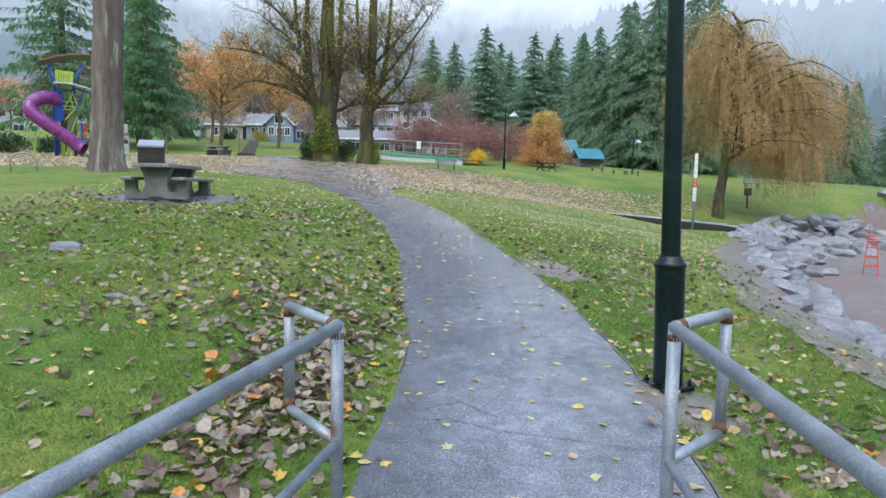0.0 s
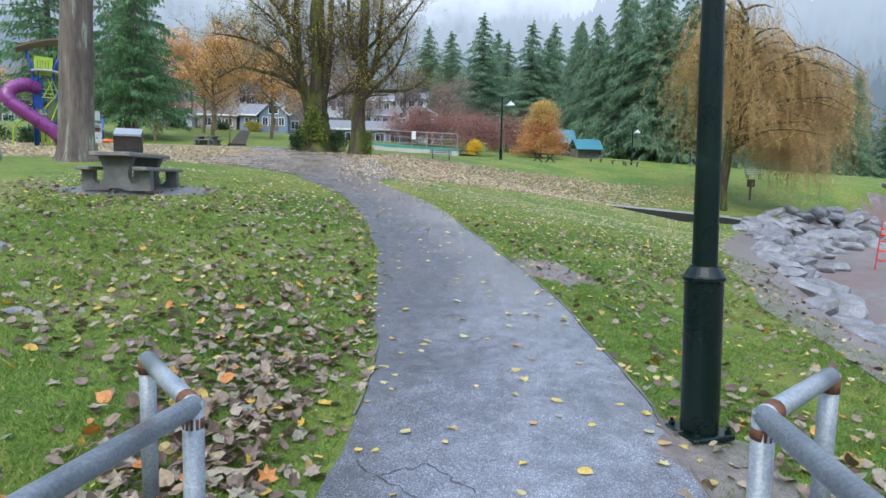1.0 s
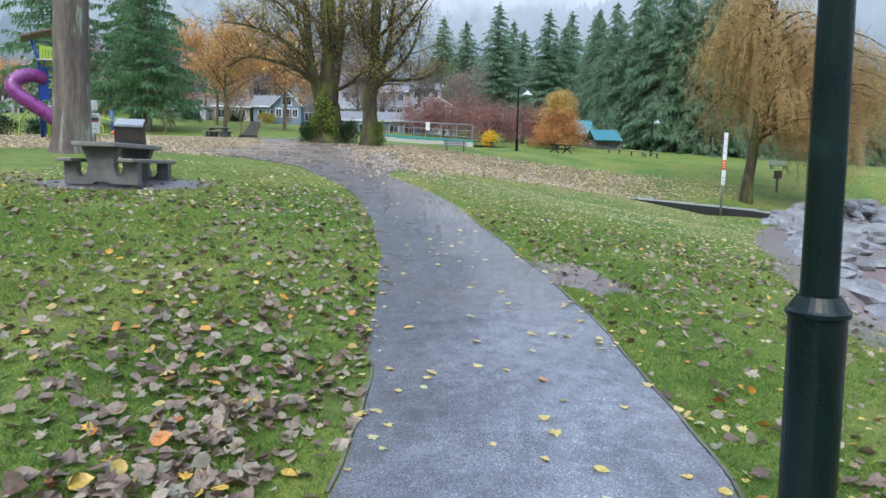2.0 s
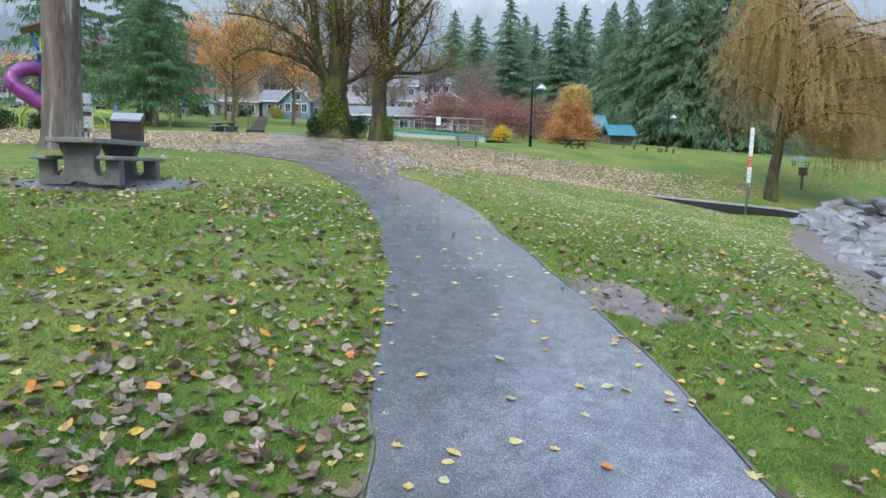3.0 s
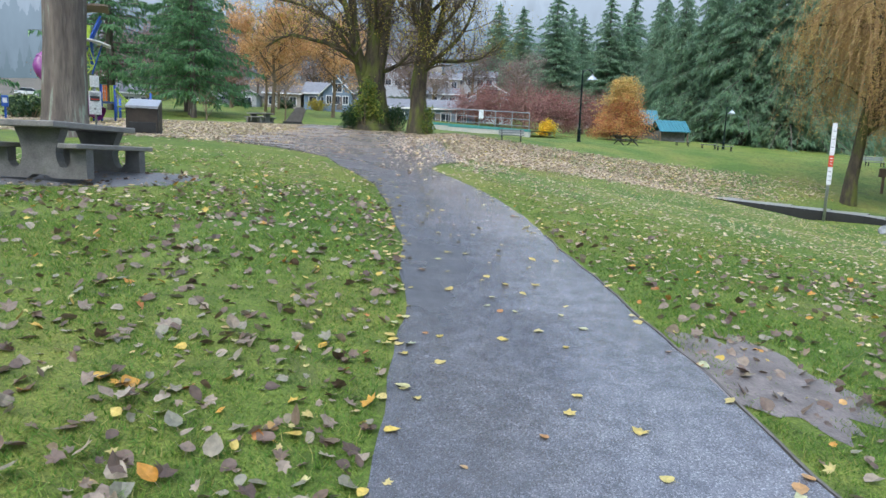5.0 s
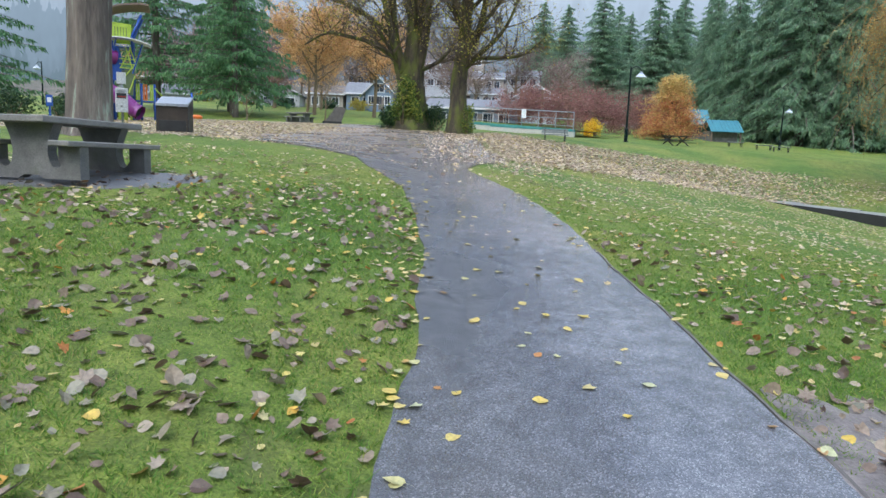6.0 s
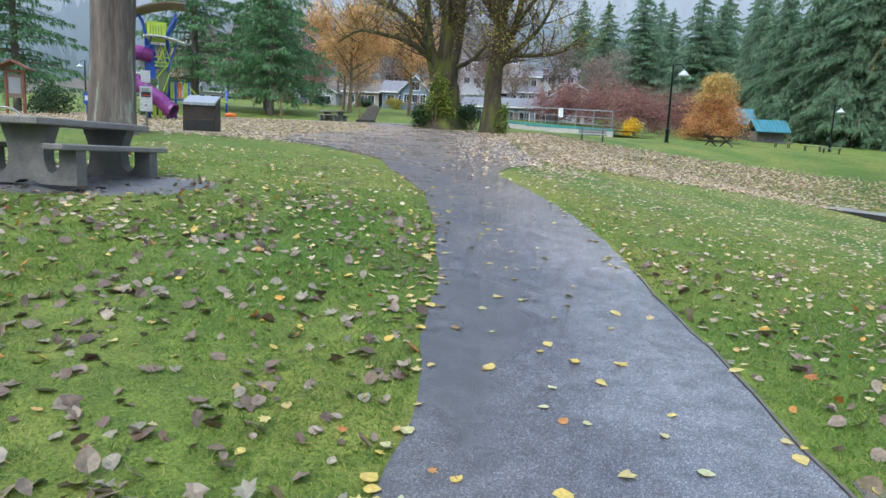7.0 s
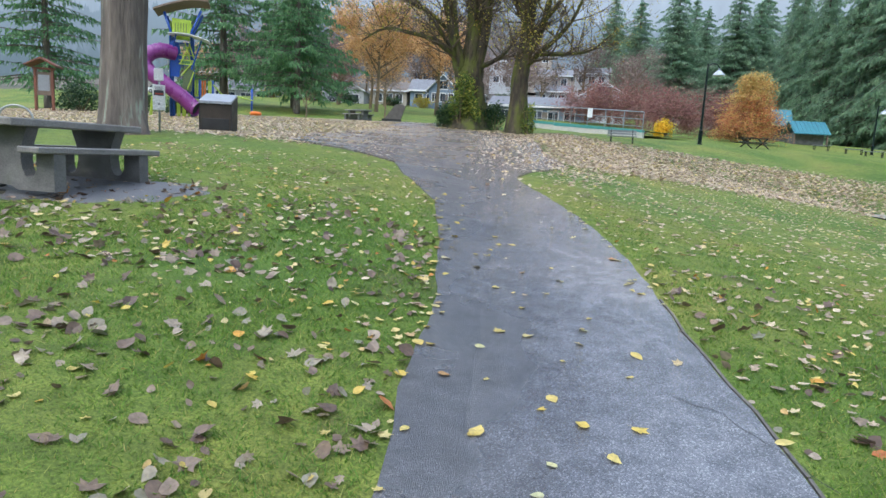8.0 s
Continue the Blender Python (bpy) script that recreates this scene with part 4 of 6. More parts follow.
def broadleaf(name, x, y, h, r0, seed, material, per, size, label, spread=0.25, kids=(7, 4, 4), trunk=0.3, group="", weep=0.0, bark=None):
    """A branched tree with leaves or bare twigs."""
    t = thing(name, pose(x, y, gz(x, y)), label, "tree", group)
    r = random.Random(seed)
    g, tips = Shape(), []
    g.tube([(0, 0, -0.15), (0.02 * h, 0, h * trunk), (0, 0.01 * h, h * 0.75)], [r0, r0 * 0.8, r0 * 0.3], 8, caps=False)
    part("trunk", g, bark or TWIG, t, "", True)
    b = Shape()
    for k in range(kids[0] + 5):
        z = h * (trunk + (0.72 - trunk) * k / (kids[0] + 4))
        a = k * 2.4 + r.uniform(-0.4, 0.4)
        d = Vector((math.cos(a), math.sin(a), 0.7 - weep))
        grow(b, (0.01 * h, 0, z), d, h * 0.34 * r.uniform(0.8, 1.2), r0 * 0.4, 1, r, tips, 0.7, 0.05 - weep * 0.12, kids, 0.15, 6, 0.62)
    tagged(part("branchwork", b.mesh("branchwork", bark or TWIG, fix=False), None, t), kind="stuff")
    if per:
        part("leaves", leaf_cloud(tips, per, size, spread, r, weep).mesh("leaves", material, fix=False), None, t)
    return t


broadleaf("tree", -31.9, 75, 11.5, 0.25, 51, ORANGE_LEAF, 26, 0.15, "orange autumn tree on the far lawn's edge", 0.35)
broadleaf("tree", -26.5, 80, 10.5, 0.25, 52, ORANGE_LEAF, 16, 0.15, "thinning orange autumn tree before the houses", 0.4)
broadleaf("tree", -37, 84, 10, 0.22, 58, ORANGE_LEAF, 14, 0.15, "russet thinning tree before the houses", 0.4)
broadleaf("tree", -22.1, 56, 3.9, 0.07, 53, ORANGE_LEAF, 1, 0.06, "slim young tree with few orange leaves on the lawn", 0.15, (4, 3, 3))
broadleaf("tree", -25.7, 50, 2.6, 0.08, 54, LAST_LEAF, 0, 0.05, "small bare crooked tree on the lawn", 0.1, (4, 3, 3), 0.12)
broadleaf("tree", -45, 90, 7, 0.3, 55, PURPLE_LEAF, 5, 0.1, "wide bare brown tree before the houses", 0.4, (7, 4, 4), 0.15)
broadleaf("tree", -0.7, 72, 5.2, 0.3, 56, PURPLE_LEAF, 26, 0.09, "weeping purple-brown tree on the lawn", 0.45, (6, 4, 3), 0.35, "purple weeping trees", 0.75)
for k, (x, y) in enumerate(((-7.5, 90), (-4, 88), (-10.5, 92), (3, 84), (5.2, 86))):
    broadleaf("tree", x, y, 6.2, 0.25, 60 + k, PURPLE_LEAF, 26, 0.1, "weeping purple-brown tree in a row", 0.5, (6, 4, 3), 0.3, "purple weeping trees", 0.75)
foliage_mound("shrub", -0.75, 69, 0.9, 0.7, 1.6, YELLOW_LEAF, "bright yellow leafy shrub under the purple tree", "shrub", 800, 0.1, 9)


def russet_conifer(x, y, h):
    """A broad cone of soft russet and yellow needles."""
    t = thing("tree", pose(x, y, gz(x, y)), "dense orange and yellow autumn conifer on the lawn", "tree")
    g, f, r = Shape(), Shape(), random.Random(90)
    g.tube([(0, 0, -0.2), (0, 0, h * 0.9)], [0.22, 0.03], 8, caps=False)
    tips = []
    for i in range(520):
        tt = r.random() ** 1.2
        a = r.uniform(0, 6.28)
        q = (0.25 + 0.75 * (1 - tt) ** 0.75 + 0.12 * math.sin(3 * a + 9 * tt)) * h * 0.52 * r.uniform(0.55, 1.08)
        e = Vector((q * math.cos(a), q * math.sin(a), h * (0.1 + 0.88 * tt)))
        s = Vector((0, 0, e.z - 0.1 * q))
        g.tube([s, e], [0.02, 0.006], 3, caps=False)
        for u in (0.55, 0.75, 0.95, 1.02):
            tips.append((s.lerp(e, u), None))
    part("trunk", g.mesh("trunk", TWIG, fix=False), None, t)
    low = [q for q in tips if q[0].z + r.gauss(0, 0.09 * h) - 0.3 * q[0].x < 0.66 * h]
    high = [q for q in tips if q not in low]
    part("needles", leaf_cloud(low, 8, 0.1, 0.24, r).mesh("needles", RUSSET_LEAF, fix=False), None, t, "rusty orange needles")
    part("needles", leaf_cloud(high, 8, 0.1, 0.24, r).mesh("needles", GOLD_LEAF, fix=False), None, t, "golden yellow needles")


russet_conifer(6.6, 74, 6.2)


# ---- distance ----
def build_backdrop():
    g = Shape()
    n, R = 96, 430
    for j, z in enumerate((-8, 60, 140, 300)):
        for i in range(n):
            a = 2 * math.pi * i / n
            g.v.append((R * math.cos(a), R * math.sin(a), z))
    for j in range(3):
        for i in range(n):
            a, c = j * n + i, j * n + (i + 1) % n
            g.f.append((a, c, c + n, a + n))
    return whole("backdrop", g, BACKDROP, "glowing backdrop painted with misty forested mountain slopes under low cloud", kind="structure")


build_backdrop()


def ridge(R, base, top, tree, colour, light, seed):
    """A far wooded ridge: a jagged line of conifer tops, painted paler with distance and height."""
    m, N, L, b = tree_of("painted_haze_ridge")
    geo = N.new("ShaderNodeNewGeometry")
    sep = N.new("ShaderNodeSeparateXYZ")
    L.new(geo.outputs["Position"], sep.inputs[0])
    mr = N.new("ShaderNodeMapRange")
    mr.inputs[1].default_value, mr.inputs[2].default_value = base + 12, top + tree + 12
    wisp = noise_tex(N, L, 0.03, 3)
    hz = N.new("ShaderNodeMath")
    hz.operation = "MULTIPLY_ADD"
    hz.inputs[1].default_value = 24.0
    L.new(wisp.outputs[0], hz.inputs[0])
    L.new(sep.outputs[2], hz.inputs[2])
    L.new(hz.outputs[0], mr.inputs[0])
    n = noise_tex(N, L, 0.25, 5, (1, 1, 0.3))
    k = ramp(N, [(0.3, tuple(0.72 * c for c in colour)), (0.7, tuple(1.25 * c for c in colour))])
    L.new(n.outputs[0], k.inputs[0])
    # Haze is put into the colour, paler upwards, and the ridge emits it.
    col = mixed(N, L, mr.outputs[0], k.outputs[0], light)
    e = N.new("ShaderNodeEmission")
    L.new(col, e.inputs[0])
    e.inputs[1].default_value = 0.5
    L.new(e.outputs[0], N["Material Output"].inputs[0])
    r = random.Random(seed)
    g = Shape()
    a = -0.5
    while a < math.pi + 0.5:
        w = r.uniform(2.5, 5.0) / R
        crest = top + 7 * math.sin(a * 5 + seed) + 4 * math.sin(a * 13 + 2 * seed) + 2.5 * math.sin(a * 41 + seed)
        h = crest + tree * (0.1 + 0.9 * r.random() ** 2.2)
        steps = 6
        c, s2 = math.cos(a), math.sin(a)
        pts = [(R * math.cos(a - w * 1.3), R * math.sin(a - w * 1.3), -8), (R * math.cos(a + w * 1.3), R * math.sin(a + w * 1.3), -8)]
        right, left = [], []
        for i in range(steps):
            u = i / steps
            q = w * 1.3 * (1 - u) * r.uniform(0.75, 1.1)
            z = crest - tree * 0.6 + (h - crest + tree * 0.6) * u
            right.append((R * math.cos(a + q), R * math.sin(a + q), z))
            right.append((R * math.cos(a + q * 0.6), R * math.sin(a + q * 0.6), z + 0.6))
            left.append((R * math.cos(a - q), R * math.sin(a - q), z))
            left.append((R * math.cos(a - q * 0.6), R * math.sin(a - q * 0.6), z + 0.6))
        g.poly(pts + right + [(R * c, R * s2, h)] + list(reversed(left)))
        a += w * 0.33
        R += r.uniform(-0.4, 0.4)
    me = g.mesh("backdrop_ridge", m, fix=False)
    return tagged(new("backdrop_ridge", me), "far conifer ridge glowing with painted mist", kind="structure")


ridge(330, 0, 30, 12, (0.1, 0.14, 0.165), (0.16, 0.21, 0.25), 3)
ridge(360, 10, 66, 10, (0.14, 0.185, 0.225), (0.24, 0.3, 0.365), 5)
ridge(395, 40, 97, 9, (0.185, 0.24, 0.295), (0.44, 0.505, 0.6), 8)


# ---- the picnic place ----
def leg_outline():
    half = [(0.18, 0), (0.68, 0), (0.68, 0.4), (0.45, 0.4), (0.45, 0.22), (0.41, 0.16), (0.36, 0.13), (0.3, 0.15), (0.26, 0.22), (0.24, 0.34), (0.27, 0.5), (0.34, 0.67)]
    return [(0.1, 0.045)] + half + [(-x, z) for x, z in reversed(half)] + [(-0.1, 0.045)]


def picnic_table(x, y, turn, label):
    t = thing("picnic_table", pose(x, y, gz(x, y), 0, 0, turn), label, "picnic table", "concrete picnic tables")
    for s in (-1, 1):
        g = Shape().slab(leg_outline(), 1, s * 0.62 - 0.075, s * 0.62 + 0.075)
        part("leg", g, CONCRETE, t)
    part("tabletop", Shape().box((0, 0, 0.715), (0.8, 1.85, 0.085), b=0.012), TABLE_TOP, t, "weathered slab top")
    for s in (-1, 1):
        part("seat", Shape().box((s * 0.56, 0, 0.435), (0.28, 1.8, 0.07), b=0.012), TABLE_TOP, t)
    return t


TABLE_TOP = surface("weathered_table_slab", [(0.14, 0.135, 0.125), (0.21, 0.2, 0.185), (0.27, 0.26, 0.24)], 3, 0.7, 0.3, 60, patch=((0.14, 0.15, 0.09), 3, 0.55, 0.7))
picnic_table(-6.98, 13.95, 4, "grey concrete picnic table with two benches on a gravel pad")
picnic_table(-21.4, 50, 75, "grey concrete picnic table on the far lawn")

BIN_BROWN = surface("brown_steel", [(0.03, 0.022, 0.016), (0.055, 0.04, 0.03)], 4, 0.45, 0.1, 40)
BIN_GREY = surface("grey_steel_lid", [(0.26, 0.28, 0.31), (0.36, 0.38, 0.41)], 4, 0.4, 0.1, 40)
BLACK = surface("black_steel", [(0.012, 0.012, 0.013), (0.03, 0.03, 0.03)], 5, 0.5, 0.1, 50)


def litter_bin(x, y, turn):
    t = thing("litter_bin", pose(x, y, gz(x, y), 0, 0, turn), "brown steel litter bin with a sloping grey lid", "litter bin")
    t.scale = (1.12, 1.15, 1.48)
    part("body", Shape().slab([(-0.32, 0.03), (0.3, 0.03), (0.3, 0.72), (-0.32, 0.55)], 0, -0.4, 0.4), BIN_BROWN, t)
    part("kick_panel", Shape().box((0, -0.333, 0.15), (0.72, 0.02, 0.22), b=0.005), BLACK, t, "black lower panel")
    part("lid", Shape().slab([(-0.37, 0.55), (0.32, 0.735), (0.32, 0.78), (-0.37, 0.6)], 0, -0.42, 0.42), BIN_GREY, t, "sloping grey lid")
    for s in (-1, 1):
        part("latch", Shape().box((s * 0.19, -0.385, 0.565), (0.07, 0.03, 0.05), b=0.006), BIN_GREY, t)
        part("foot", Shape().box((s * 0.33, 0, 0.015), (0.06, 0.6, 0.03)), BLACK, t)
        part("side_panel", Shape().slab([(-0.33, 0.02), (0.31, 0.02), (0.31, 0.75), (-0.33, 0.57)], 0, s * 0.41 - 0.012, s * 0.41 + 0.012), BLACK, t)


litter_bin(-13.15, 24.55, 24)

WHITE = surface("white_panel", [(0.62, 0.64, 0.65), (0.74, 0.75, 0.76)], 4, 0.5, 0.05, 30)
GREY_BAR = plain("print_grey", (0.3, 0.31, 0.33))
RED_PRINT = plain("print_red", (0.55, 0.06, 0.04))
DARK_PRINT_SHADE = plain("print_and_shade_dark", (0.04, 0.05, 0.06))
POST_STEEL = surface("steel_post", [(0.3, 0.31, 0.32), (0.42, 0.43, 0.44)], 6, 0.45, 0.1, 60, metal=0.6)


def notice_post(x, y, turn):
    t = thing("notice_post", pose(x, y, gz(x, y), 0, 0, turn), "steel post with two white notices in the leaf litter", "sign")
    part("post", Shape().tube([(0, 0, -0.1), (0, 0, 1.55)], 0.028, 10), POST_STEEL, t, smooth=True)
    a = part("notice", Shape().box((0, -0.04, 0.84), (0.3, 0.02, 0.62), b=0.006), WHITE, t, "white notice with a red and dark picture")
    part("picture", Shape().box((0, -0.0535, 0.95), (0.23, 0.004, 0.13)), DARK_PRINT_SHADE, a)
    part("stripe", Shape().box((0.01, -0.0565, 0.93), (0.2, 0.004, 0.03)), RED_PRINT, a)
    for k in range(4):
        part("text_line", Shape().box((0, -0.0535, 1.1 - 0.022 * k), (0.2 - 0.03 * (k % 2), 0.003, 0.01)), GREY_BAR, a)
    part("emblem", Shape().lathe((0, 0, 0), [(0.03, 0), (0.03, 0.004)], 12), GREY_BAR, a, m=pose(0, -0.051, 0.68, 90))
    part("notice", Shape().box((0, -0.04, 1.4), (0.22, 0.05, 0.3), b=0.008), WHITE, t, "small white notice box")


notice_post(-12.35, 21.3, 28)


def hoop(x, y, turn):
    pts = [(0.35 * math.cos(a), 0, 0.28 + 0.28 * math.sin(a)) for a in np.linspace(0, math.pi, 12)]
    pts = [(0.35, 0, -0.05)] + pts + [(-0.35, 0, -0.05)]
    whole("cycle_hoop", Shape().tube(pts, 0.025, 10), POST_STEEL, "bent steel cycle hoop set in the ground", "cycle stand", smooth=True, m=pose(x, y, gz(x, y), 0, 0, turn))


hoop(-14.3, 19.0, 30)

# ---- playground ----
BLUE = surface("blue_coated_steel", [(0.012, 0.06, 0.3), (0.02, 0.09, 0.4)], 3, 0.35, 0.05, 40)
LIME = surface("lime_plastic", [(0.36, 0.5, 0.04), (0.46, 0.6, 0.07)], 3, 0.45, 0.05, 40)
PURPLE = surface("purple_plastic", [(0.17, 0.025, 0.16), (0.23, 0.04, 0.21)], 2, 0.3, 0.05, 30)
ORANGE = surface("orange_plastic", [(0.7, 0.14, 0.02), (0.8, 0.2, 0.03)], 3, 0.4, 0.05, 40)
ROOF_WOOD = surface("brown_roof_shingle", [(0.14, 0.095, 0.07), (0.22, 0.16, 0.12)], 5, 0.7, 0.3, 40)


def play_tower(x, y, turn):
    t = thing("play_tower", pose(x, y, gz(x, y), 0, 0, turn), "blue and lime play tower with a purple tube slide", "play tower")
    for px, py in ((-0.5, -0.5), (0.5, -0.5), (0.5, 0.5), (-0.5, 0.5)):
        top = (px * 1.75 + 0.1, py * 1.2, 5.25 + 0.22 * px)
        part("post", Shape().tube([(px, py, -0.1), (px, py, 4.3), top], 0.065, 10), BLUE, t, smooth=True)
    arch = [(-1.25 + 2.6 * u, 5.15 + 0.55 * math.sin(u * 1.9) + 0.12 * u) for u in np.linspace(0, 1, 12)]
    part("roof", Shape().slab(arch + [(a, z + 0.09) for a, z in reversed(arch)], 1, -0.95, 0.95), ROOF_WOOD, t, "curved brown roof")
    cano = [(-0.55 + 1.95 * u, 3.9 + 0.24 * math.sin(0.5 + u * 2.2) - 0.2 * u) for u in np.linspace(0, 1, 12)]
    part("canopy", Shape().slab(cano + [(a, z + 0.05) for a, z in reversed(cano)], 1, -1.25, -0.15), WHITE, t, "curved pale grey canopy")
    part("canopy_strut", Shape().tube([(0.5, -0.6, 2.4), (1.0, -0.7, 3.9)], 0.04, 8), BLUE, t)
    part("canopy_strut", Shape().tube([(-0.45, -0.6, 3.0), (-0.2, -0.9, 4.05)], 0.04, 8), BLUE, t)
    for py in (-0.52, 0.52):
        part("upper_panel", Shape().slab([(-0.42, 4.0), (0.42, 4.0), (0.5, 4.85), (-0.42, 4.9)], 1, py - 0.02, py + 0.02), LIME, t)
    for k in range(5):
        part("panel_groove", Shape().box((-0.26 + 0.13 * k, -0.55, 4.4), (0.03, 0.02, 0.55)), DARK_LIME, t)
    part("side_panel", Shape().box((-0.52, 0, 4.4), (0.03, 0.8, 0.8), b=0.008), LIME, t)
    for z in (1.3, 2.6, 3.7):
        part("deck", Shape().box((0, 0, z), (1.0, 1.0, 0.06), b=0.01), BLUE, t)
    part("tall_panel", Shape().slab([(-0.48, 2.0), (-0.1, 2.0), (0.05, 2.9), (-0.1, 3.7), (-0.48, 3.7)], 1, -0.56, -0.52), BLUE, t)
    for a, c in (((-0.05, 2.65), (0.45, 3.7)), ((0.48, 2.7), (0.2, 3.7)), ((0.0, 2.05), (0.65, 2.9)), ((0.65, 2.9), (0.4, 3.7)), ((0.3, 1.4), (0.62, 2.3))):
        part("climbing_bar", Shape().tube([(a[0], -0.6, a[1]), (c[0], -0.6, c[1])], 0.03, 8), LIME, t)
    for z in (2.65, 2.85, 3.1):
        part("rung", Shape().tube([(-0.1, -0.62, z), (0.6, -0.62, z)], 0.025, 8), LIME, t)
    part("net_panel", Shape().slab([(0.05, 1.3), (0.5, 1.3), (0.62, 2.6), (0.15, 2.6)], 1, -0.58, -0.55), DARK_LIME, t)
    # tube slide
    ctr = [(-0.3, -0.45, 3.15), (-0.9, -0.75, 3.22), (-1.45, -0.95, 2.98), (-1.68, -1.1, 2.55), (-1.45, -1.25, 2.12), (-0.9, -1.35, 1.7), (-0.3, -1.4, 1.25), (0.25, -1.45, 0.85), (0.62, -1.5, 0.5), (0.85, -1.6, 0.36)]
    cv = []
    for i in range(len(ctr) - 1):
        p0, p1, p2, p3 = [Vector(ctr[max(0, min(len(ctr) - 1, i + k))]) for k in (-1, 0, 1, 2)]
        for u in (0, 0.34, 0.67):
            cv.append(0.5 * (2 * p1 + (p2 - p0) * u + (2 * p0 - 5 * p1 + 4 * p2 - p3) * u * u + (3 * p1 - p0 - 3 * p2 + p3) * u ** 3))
    cv.append(Vector(ctr[-1]))
    s = Shape().tube(cv, 0.37, 20, caps=False)
    s.tube(cv[-4:], [0.33, 0.33, 0.33, 0.34], 20, caps=False)
    sl = part("slide", s, PURPLE, t, "purple spiral tube slide", True)
    for i in (3, 7, 11, 15, 20, 24):
        d = (cv[i + 1] - cv[i]).normalized()
        part("flange", Shape().tube([cv[i] - d * 0.03, cv[i] + d * 0.03], 0.395, 20), PURPLE, sl, smooth=False)
    part("mouth_ring", Shape().tube([cv[-1] - (cv[-1] - cv[-2]).normalized() * 0.04, cv[-1]], 0.4, 20, caps=False), PURPLE, sl)
    # Added dark disc standing for the shade inside the tube.
    part("throat_shade", Shape().lathe((0, 0, 0), [(0.32, 0), (0.32, 0.01)], 20), DARK_PRINT_SHADE, sl, m=Matrix.Translation(cv[-3]) @ (cv[-1] - cv[-2]).to_track_quat("Z", "Y").to_matrix().to_4x4())
    # low climbing wing
    for px in (0.85, 1.5):
        part("low_post", Shape().tube([(px, 0.2, -0.1), (px, 0.2, 2.0)], 0.06, 10), BLUE, t, smooth=True)
    for px, m in ((0.62, LIME), (0.73, LIME), (0.98, ORANGE), (1.1, ORANGE), (1.3, LIME), (1.4, LIME)):
        part("guard_slat", Shape().box((px, 0.2, 1.55), (0.085, 0.04, 0.85), b=0.012), m, t)
    part("low_deck", Shape().box((1.05, 0.6, 1.08), (1.0, 0.9, 0.06), b=0.01), BLUE, t)
    for k in range(5):
        part("step", Shape().box((1.7 + 0.17 * k, 0.5, 0.9 - 0.2 * k), (0.2, 0.7, 0.05), b=0.01), LIME, t)
    for py in (0.15, 0.85):
        part("stair_rail", Shape().tube([(1.5, py, 1.8), (2.5, py, 0.8), (2.55, py, 0.0)], 0.03, 8), LIME, t)
    for px, m in ((-0.4, BLUE), (-0.15, LIME), (0.12, LIME), (0.4, LIME)):
        part("lower_panel", Shape().box((px, -0.4, 0.62), (0.18, 0.05, 1.2), b=0.02), m, t)
    part("arch_ladder", Shape().tube([(-1.6, 0.2, 0), (-1.5, 0.2, 0.9), (-1.1, 0.2, 1.5), (-0.5, 0.2, 1.7)], 0.04, 8), LIME, t)
    part("arch_ladder", Shape().tube([(-1.6, 0.7, 0), (-1.5, 0.7, 0.9), (-1.1, 0.7, 1.5), (-0.5, 0.7, 1.7)], 0.04, 8), LIME, t)
    for k, (px, z) in enumerate(((-1.58, 0.3), (-1.52, 0.75), (-1.33, 1.2), (-0.95, 1.55))):
        part("rung", Shape().tube([(px, 0.2, z), (px, 0.7, z)], 0.025, 8), LIME, t)
    return t


DARK_LIME = surface("dark_green_mesh", [(0.08, 0.12, 0.05), (0.13, 0.17, 0.07)], 8, 0.6, 0.1, 40)
play_tower(-24.6, 36, 36)


def play_post(x, y, h, label, extra=None):
    t = thing("play_post", pose(x, y, gz(x, y), 0, 0, 30), label, "playground post", "blue playground posts")
    part("post", Shape().tube([(0, 0, -0.1), (0, 0, h)], 0.075, 12), BLUE, t, smooth=True)
    part("cap", Shape().lathe((0, 0, h), [(0.078, 0), (0.07, 0.04), (0.03, 0.07)], 12), BLUE, t)
    return t


play_post(-26.8, 45, 1.7, "round blue steel playground post")
play_post(-27.6, 43, 1.2, "short round blue steel playground post")
play_post(-29.0, 44.5, 1.25, "blue steel post beside the climbing bars")
g = Shape().tube([(0, 0, 1.1), (1.3, 0.2, 1.22), (2.3, 0.3, 1.0)], 0.04, 8)
whole("climbing_beam", g, LIME, "lime green bent climbing beam between posts", "climbing beam", smooth=True, m=pose(-28.9, 44.5, gz(-28.9, 44.5)))
rk = Shape().lathe((0, 0, 0), [(0.05, 0.0), (0.35, 0.05), (0.4, 0.2), (0.3, 0.3), (0.05, 0.32)], 14)
whole("spring_seat", rk, ORANGE, "small orange plastic playground seat", "playground seat", smooth=True, m=pose(-26.2, 44.6, gz(-26.2, 44.6)))


